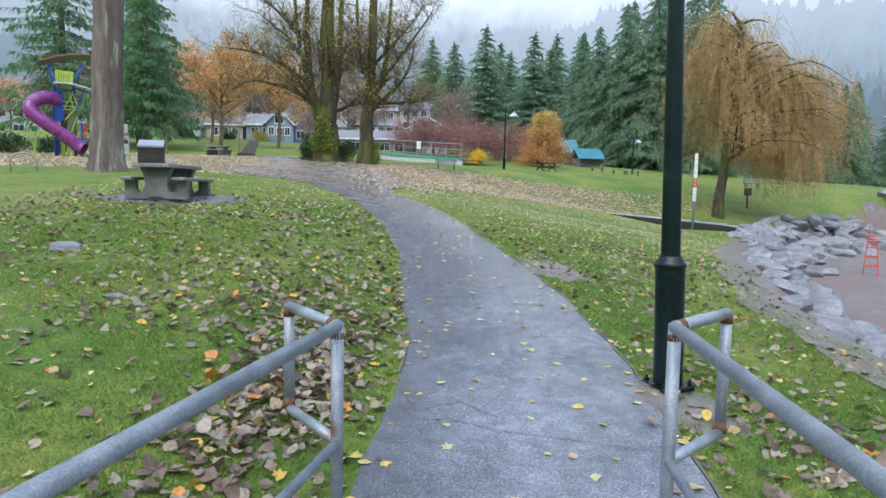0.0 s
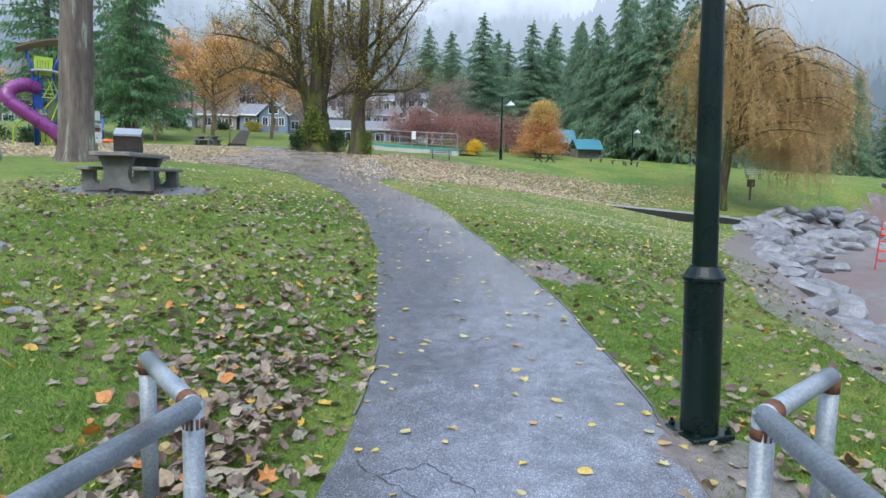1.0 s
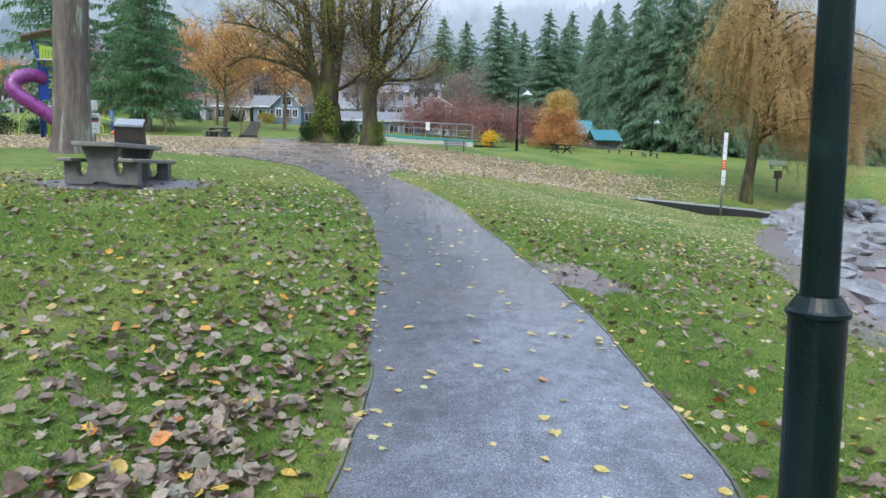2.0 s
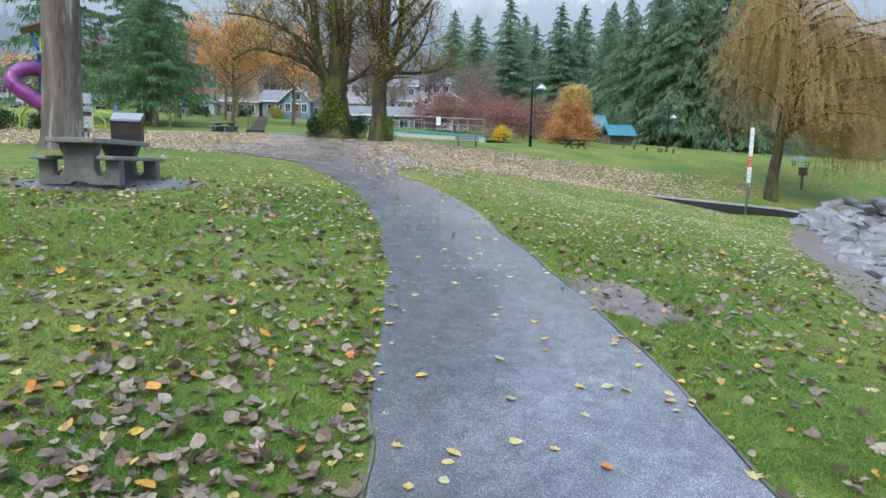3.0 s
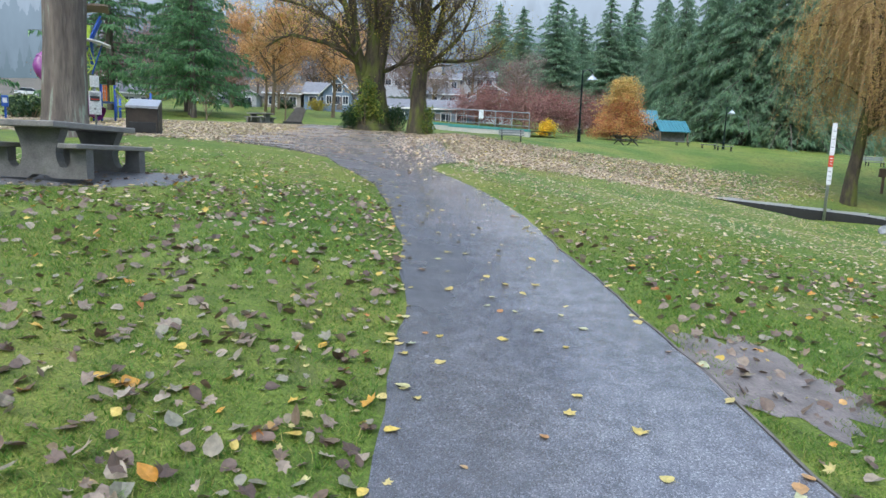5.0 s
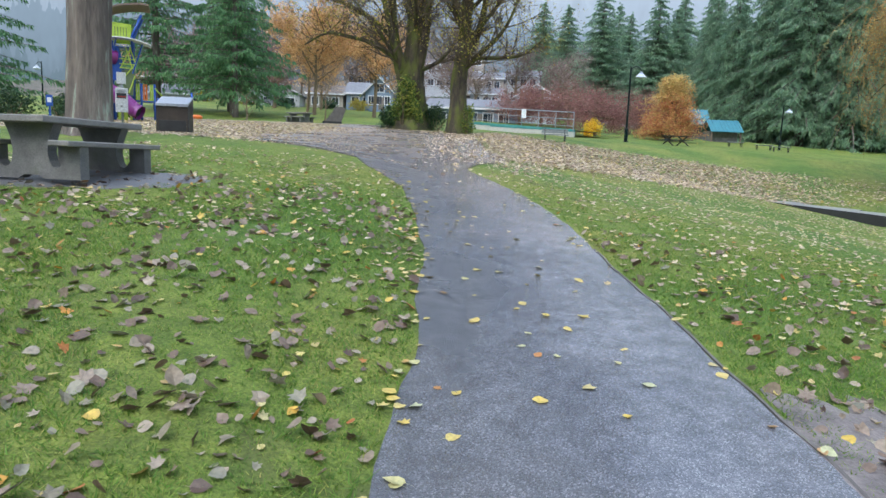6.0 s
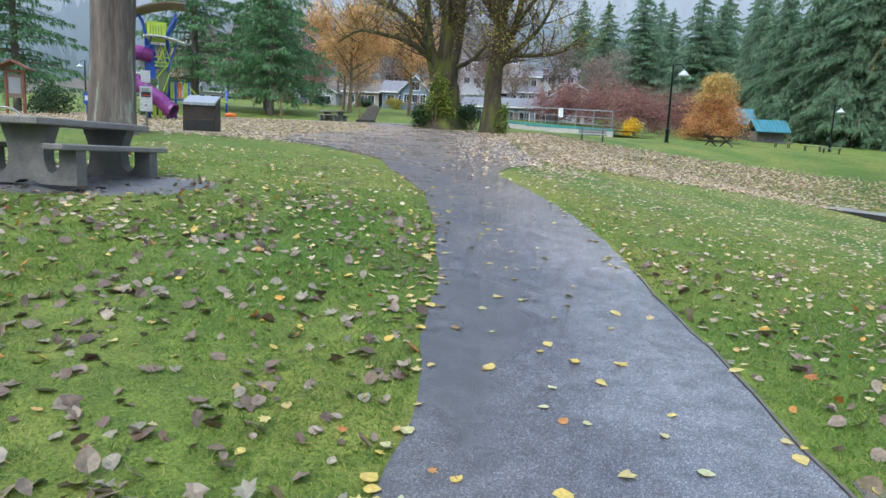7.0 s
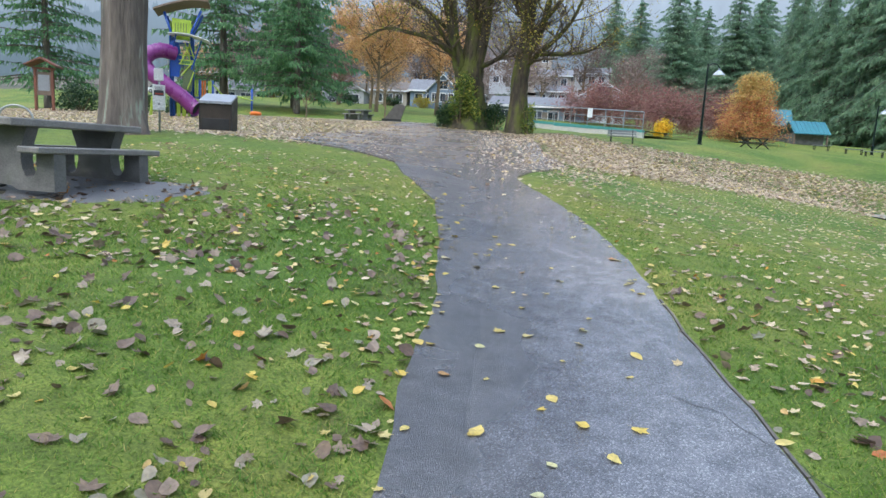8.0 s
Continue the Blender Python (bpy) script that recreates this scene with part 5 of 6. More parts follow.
def kiosk(x, y, turn):
    t = thing("notice_kiosk", pose(x, y, gz(x, y), 0, 0, turn), "reddish wooden notice kiosk with a small roof", "kiosk")
    for s in (-1, 1):
        part("post", Shape().box((s * 0.45, 0, 1.2), (0.14, 0.14, 2.5), b=0.01), KIOSK_WOOD, t)
        part("roof_slope", Shape().slab([(0, 3.0), (s * 0.85, 2.55), (s * 0.85, 2.47), (0, 2.9)], 1, -0.5, 0.5), KIOSK_WOOD, t)
    part("board", Shape().box((0, 0, 1.55), (0.78, 0.06, 1.3), b=0.01), ROOF_WOOD, t)
    part("notice", Shape().box((0, -0.04, 1.6), (0.6, 0.01, 0.9)), GREY_BAR, t)
    part("crossbeam", Shape().box((0, 0, 2.4), (1.2, 0.12, 0.12), b=0.01), KIOSK_WOOD, t)


KIOSK_WOOD = surface("red_stained_timber", [(0.14, 0.05, 0.03), (0.24, 0.085, 0.05)], 5, 0.6, 0.3, 50, (1, 1, 0.2))
kiosk(-34.4, 36, 30)
bp = thing("bag_dispenser", pose(-29.3, 36, gz(-29.3, 36), 0, 0, 40), "blue steel bag dispenser post among leaf litter", "dispenser")
part("post", Shape().box((0, 0, 0.45), (0.1, 0.08, 1.1), b=0.01), BLUE, bp)
part("box", Shape().box((0, -0.02, 0.95), (0.32, 0.16, 0.6), b=0.02), BLUE, bp)
part("label_plate", Shape().box((0, -0.105, 0.98), (0.2, 0.01, 0.25)), WHITE, bp)
for k, (x, y, s) in enumerate(((-33.9, 38, 1.3), (-31.6, 39, 1.2), (-30.0, 38.6, 1.1), (-36.5, 40, 1.5), (-28.5, 40, 0.9))):
    foliage_mound("shrub", x, y, s * 1.2, s, s * 1.15, SHRUB, "low rounded dark green shrub by the playground", "shrub", 650, 0.08, 100 + k)


def plaque_stone(x, y, turn):
    t = thing("plaque_stone", pose(x, y, gz(x, y), 0, 0, turn), "slanted grey-brown stone slab on the lawn", "monument")
    part("slab", Shape().slab([(-0.75, 0.0), (0.55, 0.0), (0.95, 1.15), (0.75, 1.3), (0.2, 1.28)], 1, -0.35, 0.35), PLAQUE, t)
    part("plinth", Shape().box((-0.1, 0, 0.05), (1.5, 0.8, 0.2), b=0.03), DARK_CONCRETE, t)


PLAQUE = surface("plaque_stone", [(0.065, 0.055, 0.05), (0.125, 0.11, 0.105)], 3, 0.6, 0.4, 20)
plaque_stone(-20.9, 55, 20)

BENCH_SLAT = surface("grey_bench_timber", [(0.15, 0.17, 0.17), (0.24, 0.26, 0.26)], 6, 0.6, 0.3, 40, (0.2, 1, 1))


def bench(x, y, turn, label, w=1.7, back=True, group="park benches"):
    t = thing("bench", pose(x, y, gz(x, y), 0, 0, turn), label, "bench", group)
    for k in range(3):
        part("seat_slat", Shape().box((0, -0.16 + 0.16 * k, 0.44), (w, 0.14, 0.06), b=0.008), BENCH_SLAT, t)
    if back:
        for k in range(2):
            part("back_slat", Shape().box((-0.0, 0.27 + 0.04 * k, 0.62 + 0.16 * k), (w, 0.04, 0.13), b=0.008), BENCH_SLAT, t)
    for s in (-1, 1):
        px = s * (w / 2 - 0.2)
        part("leg", Shape().box((px, -0.12, 0.2), (0.06, 0.06, 0.45)), BLACK, t)
        part("leg", Shape().box((px, 0.2, 0.2), (0.06, 0.06, 0.45)), BLACK, t)
        if back:
            part("back_post", Shape().tube([(px, 0.22, 0.4), (px, 0.33, 0.88)], 0.03, 6), BLACK, t)
    return t


bench(-2.5, 42.5, 8, "grey slatted park bench with a backrest on the lawn", 1.6).scale = (0.9, 0.9, 0.8)
bench(13.0, 75, 12, "low backless bench on the lawn by the grove", 1.6, False, "low benches")
bench(14.9, 72, 5, "low backless bench on the lawn by the cedars", 1.6, False, "low benches")
bench(15.9, 70, 0, "low backless bench on the shaded lawn", 1.6, False, "low benches")
bench(24.5, 60, 10, "grey slatted bench beyond the willow", 1.6, True)


def trestle_table(x, y, turn):
    t = thing("picnic_table", pose(x, y, gz(x, y), 0, 0, turn), "dark timber picnic table with crossed legs on the lawn", "picnic table")
    for k in range(5):
        part("top_plank", Shape().box((0, -0.3 + 0.15 * k, 0.75), (1.9, 0.14, 0.04), b=0.006), BLACK, t)
    for s in (-1, 1):
        for k in range(2):
            part("seat_plank", Shape().box((0, s * (0.66 + 0.14 * k), 0.44), (2.4, 0.13, 0.04), b=0.006), BLACK, t)
        for q in (-1, 1):
            part("leg", Shape().tube([(s * 0.6 - 0.28 * q, q * 0.62, 0), (s * 0.6 + 0.28 * q, -q * 0.25, 0.74)], 0.05, 6), BLACK, t)
        part("crossbar", Shape().box((s * 0.6, 0, 0.4), (0.05, 1.6, 0.09)), BLACK, t)


trestle_table(5.9, 62, 10)


# ---- ramp wall, shelter, houses ----
TEAL = surface("teal_paint", [(0.05, 0.22, 0.22), (0.08, 0.29, 0.28)], 2, 0.45, 0.05, 30)
TEAL_ROOF = surface("teal_metal_roof", [(0.035, 0.15, 0.185), (0.055, 0.21, 0.25)], 2, 0.4, 0.05, 30)


def ramp_stage():
    t = thing("ramp_wall", pose(0, 0, 0), "pale concrete ramp wall with a teal band and steel railing", "ramp wall")
    P = [Vector((-13.2, 66.3, 5.55)), Vector((-9.7, 64, 5.2)), Vector((-2.2, 60, 4.62))]
    for a, c in zip(P, P[1:]):
        d = (c - a)
        n = Vector((d.y, -d.x, 0)).normalized()
        if n.y > 0:
            n = -n

        def plate(lo0, lo1, hi0, hi1, off, th):
            g = Shape()
            q = [a + n * off, c + n * off, c + n * (off - th), a + n * (off - th)]
            lo, hi = (lo0, lo1, lo1, lo0), (hi0, hi1, hi1, hi0)
            g.v = [(p.x, p.y, z) for p, z in zip(q, lo)] + [(p.x, p.y, z) for p, z in zip(q, hi)]
            g.f = [(0, 1, 2, 3), (7, 6, 5, 4), (0, 1, 5, 4), (1, 2, 6, 5), (2, 3, 7, 6), (3, 0, 4, 7)]
            return g
        part("wall", plate(gz(a.x, a.y) - 0.5, gz(c.x, c.y) - 0.5, a.z - 0.28, c.z - 0.2, 0.0, 0.3), PALE_CONCRETE, t)
        part("band", plate(a.z - 0.28, c.z - 0.2, a.z, c.z, 0.03, 0.36), TEAL, t, "teal painted band")
        k = int(d.length / 1.45)
        for i in range(k + 1):
            p = a.lerp(c, i / k)
            part("railing_post", Shape().tube([(p.x, p.y, p.z - 0.1), (p.x, p.y, p.z + 1.35)], 0.035, 6), GALV, t)
        for h in (0.25, 0.8, 1.35):
            part("railing_bar", Shape().tube([a + Vector((0, 0, h)), c + Vector((0, 0, h))], 0.028 if h < 1 else 0.04, 6), GALV, t)
    part("sign_plate", Shape().box((-6.5, 62.1, 5.95), (0.4, 0.03, 0.75), b=0.01), WHITE, t)
    deck = Shape()
    deck.poly([(p.x, p.y, p.z - 0.06) for p in P] + [(1.5, 66, 4.6), (-11, 74, 5.5)])
    part("deck", deck, PALE_CONCRETE, t)


ramp_stage()


def shelter(x, y, w, d, wall_h, roof_h, turn, label):
    t = thing("shelter", pose(x, y, gz(x, y), 0, 0, turn), label, "shelter", "park shelters")
    part("wall", Shape().box((0, 0.2, wall_h / 2 - 0.2), (w - 0.6, d - 0.8, wall_h + 0.4)), CONCRETE, t)
    for s in (-1, 1):
        ro = part("roof_slope", Shape().slab([(0, wall_h + roof_h), (s * (d / 2 + 0.3), wall_h - 0.1), (s * (d / 2 + 0.3), wall_h - 0.18), (0, wall_h + roof_h - 0.1)], 0, -w / 2, w / 2), TEAL_ROOF, t, "ribbed teal metal roof")
        for k in range(9):
            u = -w / 2 + w * (k + 0.5) / 9
            part("rib", Shape().tube([(u, 0, wall_h + roof_h + 0.02), (u, s * (d / 2 + 0.3), wall_h - 0.08)], 0.025, 4), TEAL_ROOF, ro)
    for s in (-1, 1):
        part("post", Shape().box((s * (w / 2 - 0.2), -d / 2, wall_h / 2 - 0.1), (0.14, 0.14, wall_h + 0.2)), ROOF_WOOD, t)
    return t


shelter(13.3, 85, 3.6, 3.0, 1.15, 1.25, 12, "small concrete hut with a teal metal roof")
shelter(11.0, 88, 2.4, 2.2, 1.7, 1.7, 12, "steep teal roofed park shelter behind the russet tree")

ROOF_GREY = surface("grey_roof_shingle", [(0.14, 0.145, 0.16), (0.22, 0.225, 0.24)], 1.5, 0.75, 0.2, 8)
ROOF_BROWN = surface("brown_house_roof", [(0.12, 0.1, 0.09), (0.2, 0.17, 0.15)], 1.5, 0.75, 0.2, 8)
WALL_WHITE = surface("white_siding", [(0.4, 0.42, 0.44), (0.5, 0.52, 0.54)], 1.2, 0.6, 0.2, 12, (0.2, 0.2, 4))
WALL_BLUE = surface("blue_grey_siding", [(0.14, 0.2, 0.28), (0.2, 0.27, 0.36)], 1.2, 0.6, 0.2, 12, (0.2, 0.2, 4))
WALL_TAN = surface("tan_siding", [(0.3, 0.27, 0.23), (0.4, 0.36, 0.31)], 1.2, 0.6, 0.2, 12, (0.2, 0.2, 4))


def glass_material():
    m, N, L, b = tree_of("window_glass")
    b.inputs["Base Color"].default_value = (0.02, 0.03, 0.04, 1)
    b.inputs["Roughness"].default_value = 0.06
    n = noise_tex(N, L, 0.8, 2)
    r = ramp(N, [(0.4, (0.02, 0.03, 0.04)), (0.6, (0.07, 0.08, 0.1))])
    L.new(n.outputs[0], r.inputs[0])
    L.new(r.outputs[0], b.inputs["Base Color"])
    return m


GLASS = glass_material()


def house(x, y, w, d, storeys, roof_h, wall, roof, turn, label, gable_front=True, z=None, cols=3):
    """A house: walls, gabled roof with eaves, framed windows on the front."""
    h = 2.7 * storeys
    t = thing("house", pose(x, y, gz(x, y) if z is None else z, 0, 0, turn), label, "house", "houses on the slope")
    if gable_front:
        out = [(-w / 2, -3), (w / 2, -3), (w / 2, h), (0, h + roof_h), (-w / 2, h)]
        part("wall", Shape().slab(out, 1, -d / 2, d / 2), wall, t)
        for s in (-1, 1):
            q = w / 2 + 0.4
            part("roof_slope", Shape().slab([(0, h + roof_h + 0.2), (s * q, h - 0.4 * roof_h / (w / 2) + 0.2), (s * q, h - 0.4 * roof_h / (w / 2)), (0, h + roof_h + 0.02)], 1, -d / 2 - 0.5, d / 2 + 0.5), roof, t)
            part("barge_board", Shape().tube([(0, -d / 2 - 0.5, h + roof_h + 0.1), (s * q, -d / 2 - 0.5, h - 0.4 * roof_h / (w / 2) + 0.1)], 0.11, 4), WHITE, t)
    else:
        out = [(-d / 2, -3), (d / 2, -3), (d / 2, h), (0, h + roof_h), (-d / 2, h)]
        part("wall", Shape().slab(out, 0, -w / 2, w / 2), wall, t)
        for s in (-1, 1):
            q = d / 2 + 0.5
            part("roof_slope", Shape().slab([(0, h + roof_h + 0.2), (s * q, h - 0.5 * roof_h / (d / 2) + 0.2), (s * q, h - 0.5 * roof_h / (d / 2)), (0, h + roof_h + 0.02)], 0, -w / 2 - 0.4, w / 2 + 0.4), roof, t)
        part("fascia", Shape().box((0, -d / 2 - 0.5, h - 0.1), (w + 0.8, 0.06, 0.25)), WHITE, t)
    rows = [(1.45 + 2.7 * k, cols) for k in range(storeys)] + ([(h + roof_h * 0.32, 1)] if gable_front and roof_h > 1.6 else [])
    for zz, n in rows:
        for k in range(n):
            u = (k + 0.5) / n * w * 0.86 - w * 0.43
            ww = w * 0.5 / n if n > 1 else w * 0.3
            wd = part("window", Shape().box((u, -d / 2 - 0.03, zz), (ww + 0.28, 0.1, 1.5), b=0.02), WHITE, t)
            part("pane", Shape().box((u - ww / 4 - 0.02, -d / 2 - 0.09, zz), (ww / 2 - 0.02, 0.03, 1.22)), GLASS, wd)
            part("pane", Shape().box((u + ww / 4 + 0.02, -d / 2 - 0.09, zz), (ww / 2 - 0.02, 0.03, 1.22)), GLASS, wd)
    part("door", Shape().box((w * 0.08, -d / 2 - 0.04, 0.95), (0.95, 0.08, 2.0), b=0.02), ROOF_BROWN, t)
    return t


house(-35.9, 110, 4.6, 7, 1, 2.2, WALL_BLUE, ROOF_GREY, 12, "white gabled house with a grey roof above the lawn", True, 9.6)
house(-32.2, 113, 4.4, 6, 1, 1.6, WALL_BLUE, ROOF_GREY, 12, "white cottage wing with a low grey gable", True, 9.3, 2)
house(-39.5, 114, 7, 7, 1, 2.0, WALL_BLUE, ROOF_GREY, 12, "blue-grey house with a long grey roof", False, 9.8)
house(-52, 106, 6.5, 7, 1, 1.6, WALL_WHITE, ROOF_GREY, 18, "white low gabled house beyond the lawn", True, 8.8)
house(-60.5, 112, 8, 6, 1, 1.4, WALL_WHITE, ROOF_GREY, 18, "pale bungalow with a grey roof", False, 9.2)
house(-46.5, 112, 6, 6, 1, 1.5, WALL_TAN, ROOF_BROWN, 15, "tan bungalow behind bare trees", False, 9.6)
house(-23, 140, 6, 6, 2, 1.4, WALL_TAN, ROOF_GREY, 8, "two-storey tan house high on the slope", False, 13.2)
house(-12.5, 138, 6, 6, 1, 1.6, WALL_TAN, ROOF_BROWN, 4, "tan house among trees on the slope", True, 12.0)
house(-17.5, 97, 12.5, 7, 1, 1.3, WALL_BLUE, ROOF_GREY, 6, "long blue-grey clubhouse behind the ramp", False, 6.3, 5)
house(-9.5, 104, 6, 6, 1, 1.7, WALL_WHITE, ROOF_GREY, 4, "white gabled house behind the clubhouse", True, 8.6)
house(-70, 104, 9, 7, 1, 1.6, WALL_WHITE, ROOF_GREY, 25, "pale house beyond the playground", False, 8.4)
house(-82, 112, 9, 7, 2, 1.6, WALL_WHITE, ROOF_BROWN, 30, "white two-storey house beyond the playground", False, 9.5)
house(-75, 135, 9, 7, 2, 1.6, WALL_TAN, ROOF_GREY, 28, "tan two-storey house on the slope", False, 13)
house(-95, 120, 9, 7, 2, 1.6, WALL_WHITE, ROOF_GREY, 35, "white two-storey house on the far slope", False, 10.5)
house(-55, 150, 7, 6, 1, 1.6, WALL_TAN, ROOF_GREY, 20, "tan house high on the misty slope", False, 18)
house(-42, 165, 7, 6, 1, 1.6, WALL_TAN, ROOF_GREY, 14, "tan house with a grey roof on the misty slope", False, 22)
BARE_BROWN = leafy("mauve_brown_twigs", [(0.0, (0.2, 0.15, 0.13)), (0.5, (0.29, 0.22, 0.19)), (1.0, (0.36, 0.28, 0.23))], 0.8, 0.45)
MODEL = broadleaf("tree", -41.5, 98, 7.5, 0.22, 300, BARE_BROWN, 10, 0.12, "bare mauve-brown tree before the houses", 0.45, (7, 4, 4), 0.2, "bare trees before houses")
MODEL2 = broadleaf("tree", -47.5, 95, 6.5, 0.2, 301, BARE_BROWN, 8, 0.12, "wide bare brown tree before the houses", 0.5, (7, 4, 4), 0.15, "bare trees before houses")
for k, (x, y, s) in enumerate(((-55, 99, 1.0), (-63, 100, 1.1), (-34, 121, 1.5), (-45, 122, 1.5), (-53, 120, 1.6), (-62, 122, 1.6), (-27, 123, 1.5), (-70, 118, 1.5), (-38, 131, 1.8), (-48, 138, 1.9), (-60, 140, 1.9), (-18, 146, 1.6), (-8, 128, 1.4), (-85, 125, 1.7), (-75, 145, 1.9), (-95, 135, 1.8), (-28, 100, 0.9), (-70, 98, 1.0), (-82, 102, 1.1), (-36, 152, 2.0), (-52, 158, 2.1), (-68, 160, 2.1))):
    copy_thing(MODEL if k % 2 else MODEL2, pose(x, y, gz(x, y), 0, 0, 53 * k) @ Matrix.Diagonal((s, s, s * (0.85 + 0.07 * (k % 5)), 1)))
for k, (x, y, s) in enumerate(((-38, 105, 1.6), (-43, 104, 1.4), (-49, 101, 1.5), (-56, 102, 1.5), (-29.5, 106, 1.6), (-25, 104, 1.5), (-22, 112, 2.2), (-27, 118, 2.6), (-16, 118, 2.6), (-64, 102, 1.6))):
    foliage_mound("shrub", x, y, s * 1.4, s, s * 1.1, SHRUB if k % 3 else LAST_LEAF, "garden shrub in front of the houses", "shrub", 420, 0.16, 140 + k)
for k, (x, y, h) in enumerate(((-20, 110, 8), (-50, 118, 9), (-66, 112, 8), (-27, 128, 10), (-78, 100, 8), (-58, 125, 10), (-6, 118, 9))):
    broadleaf("tree", x, y, h, 0.22, 170 + k, (BARE_BROWN, ORANGE_LEAF, BARE_BROWN)[k % 3], 9, 0.14, "half-bare autumn tree among the houses", 0.4, (6, 4, 3), 0.25, "autumn trees among houses")

house(-36, 150, 7, 6, 2, 1.3, WALL_WHITE, ROOF_GREY, 14, "white two-storey house stepped up the slope", False, 17.5)
house(-29.5, 152, 6.5, 6, 2, 1.3, WALL_TAN, ROOF_GREY, 10, "tan two-storey house stepped up the slope", False, 19.5)
house(-22, 132, 6, 6, 1, 1.3, WALL_WHITE, ROOF_GREY, 8, "white bungalow among trees above the clubhouse", False, 12.0)
house(-17, 150, 7, 6, 2, 1.4, WALL_WHITE, ROOF_GREY, 6, "white two-storey house above the clubhouse", False, 15.0)


def car(x, y, turn, paint, label):
    """A parked saloon: body, glazed cabin, wheels with rims."""
    t = thing("car", pose(x, y, gz(x, y), 0, 0, turn), label, "car", "parked cars")
    side = [(-2.1, 0.35), (2.1, 0.35), (2.15, 0.7), (1.9, 0.85), (1.1, 0.92), (-1.6, 0.95), (-2.1, 0.85)]
    part("body", Shape().slab(side, 1, -0.85, 0.85), paint, t)
    part("cabin", Shape().slab([(-1.55, 0.94), (1.05, 0.9), (0.45, 1.4), (-1.1, 1.42)], 1, -0.74, 0.74), GLASS, t, "dark glazing")
    part("roof", Shape().box((-0.32, 0, 1.43), (1.55, 1.4, 0.06), b=0.02), paint, t)
    for sx in (-1.3, 1.35):
        for sy in (-1, 1):
            w = part("wheel", Shape().tube([(sx, sy * 0.66, 0.32), (sx, sy * 0.87, 0.32)], 0.32, 14), BLACK, t)
            part("rim", Shape().tube([(sx, sy * 0.872, 0.32), (sx, sy * 0.885, 0.32)], 0.19, 10), POST_STEEL, w)


CAR_WHITE = surface("white_car_paint", [(0.6, 0.62, 0.64), (0.7, 0.71, 0.72)], 2, 0.3, 0.02, 30)
CAR_GREY = surface("grey_car_paint", [(0.16, 0.17, 0.19), (0.22, 0.23, 0.25)], 2, 0.3, 0.02, 30)
car(-57, 102, 12, CAR_WHITE, "white car parked beyond the far lawn")
car(-51.5, 103, 14, CAR_GREY, "grey car parked beyond the far lawn")
car(-86, 100, 30, CAR_WHITE, "white car parked near the playground road")
car(-79, 97, 28, CAR_GREY, "grey car parked near the playground road")

# ---- shore ----
def boulder_mesh(seed):
    bm = bmesh.new()
    bmesh.ops.create_icosphere(bm, subdivisions=3, radius=1)
    r = random.Random(seed)
    planes = [(Vector((r.gauss(0, 1), r.gauss(0, 1), r.gauss(0, 1))).normalized(), r.uniform(0.5, 0.82)) for _ in range(13)]
    off = Vector((r.uniform(0, 50), r.uniform(0, 50), 0))
    for v in bm.verts:
        for n, d in planes:
            e = v.co.dot(n) - d
            if e > 0:
                v.co -= n * e * 0.97
        v.co += v.co.normalized() * 0.09 * noise.noise(v.co * 1.7 + off) + v.co.normalized() * 0.03 * noise.noise(v.co * 5 + off)
    me = bpy.data.meshes.new("boulder")
    bm.to_mesh(me)
    bm.free()
    me.materials.append(ROCK)
    return me


BOULDERS = [boulder_mesh(200 + k) for k in range(8)]


def boulder(x, y, sx, sy, sz, z, label="grey granite boulder in the shore rocks", group="shore boulders"):
    ob = new("boulder", rng.choice(BOULDERS))
    ob.matrix_basis = pose(x, y, z, rng.uniform(-20, 20), rng.uniform(-20, 20), rng.uniform(0, 360)) @ Matrix.Diagonal((sx, sy, sz, 1))
    return tagged(ob, label, "boulder", group)


y = 3.0
while y < 47:
    for k in range(3 if y < 27 else 5):
        s = rng.uniform(0.22, 0.52) * (0.9 + 0.02 * y)
        yy = y + rng.uniform(-0.5, 0.5)
        x = float(shore_x(yy)) + 0.85 + 0.6 * k + rng.uniform(-0.25, 0.25)
        boulder(x, yy, s * 1.2, s, s * 0.6, gz(x, yy) + 0.02)
    y += 0.95
for x, y, s in ((13.3, 32.6, 0.7), (14.0, 33.3, 0.9), (14.6, 34.2, 0.8), (14.2, 34.9, 0.7), (15.3, 35.2, 0.9), (12.6, 31.8, 0.6), (14.5, 29.5, 0.9), (15.8, 32.5, 1.0), (17.5, 35, 1.2), (19.8, 37, 1.3), (22, 39, 1.2), (25, 42, 1.4), (17.6, 40.2, 0.8), (19.4, 41.4, 0.9), (21.2, 42.5, 1.0), (28, 46, 1.4), (31, 50, 1.5), (23.5, 44.6, 0.9), (34, 54, 1.5), (12.9, 24.3, 0.6), (12.1, 23.6, 0.45), (11.0, 22.4, 0.5), (16.2, 30.6, 0.55), (40, 62, 1.6), (44, 66, 1.5), (37, 58, 1.3), (48, 70, 1.6), (53, 74, 1.6), (18.2, 33, 0.8), (20.5, 35.2, 0.9), (23.8, 38.5, 1.0), (27.5, 42.5, 1.0), (13.1, 31.3, 0.45), (13.9, 32.4, 0.55), (14.8, 33.6, 0.6), (13.3, 30.2, 0.5), (12.2, 29.6, 0.4)):
    s *= 0.75
    boulder(x, y, s * 1.3, s, s * 0.8, gz(x, y) + 0.1 * s)
boulder(-5.4, 8.1, 0.42, 0.2, 0.09, gz(-5.4, 8.1), "flat grey stone sunk in the mossy lawn", "lawn stones")
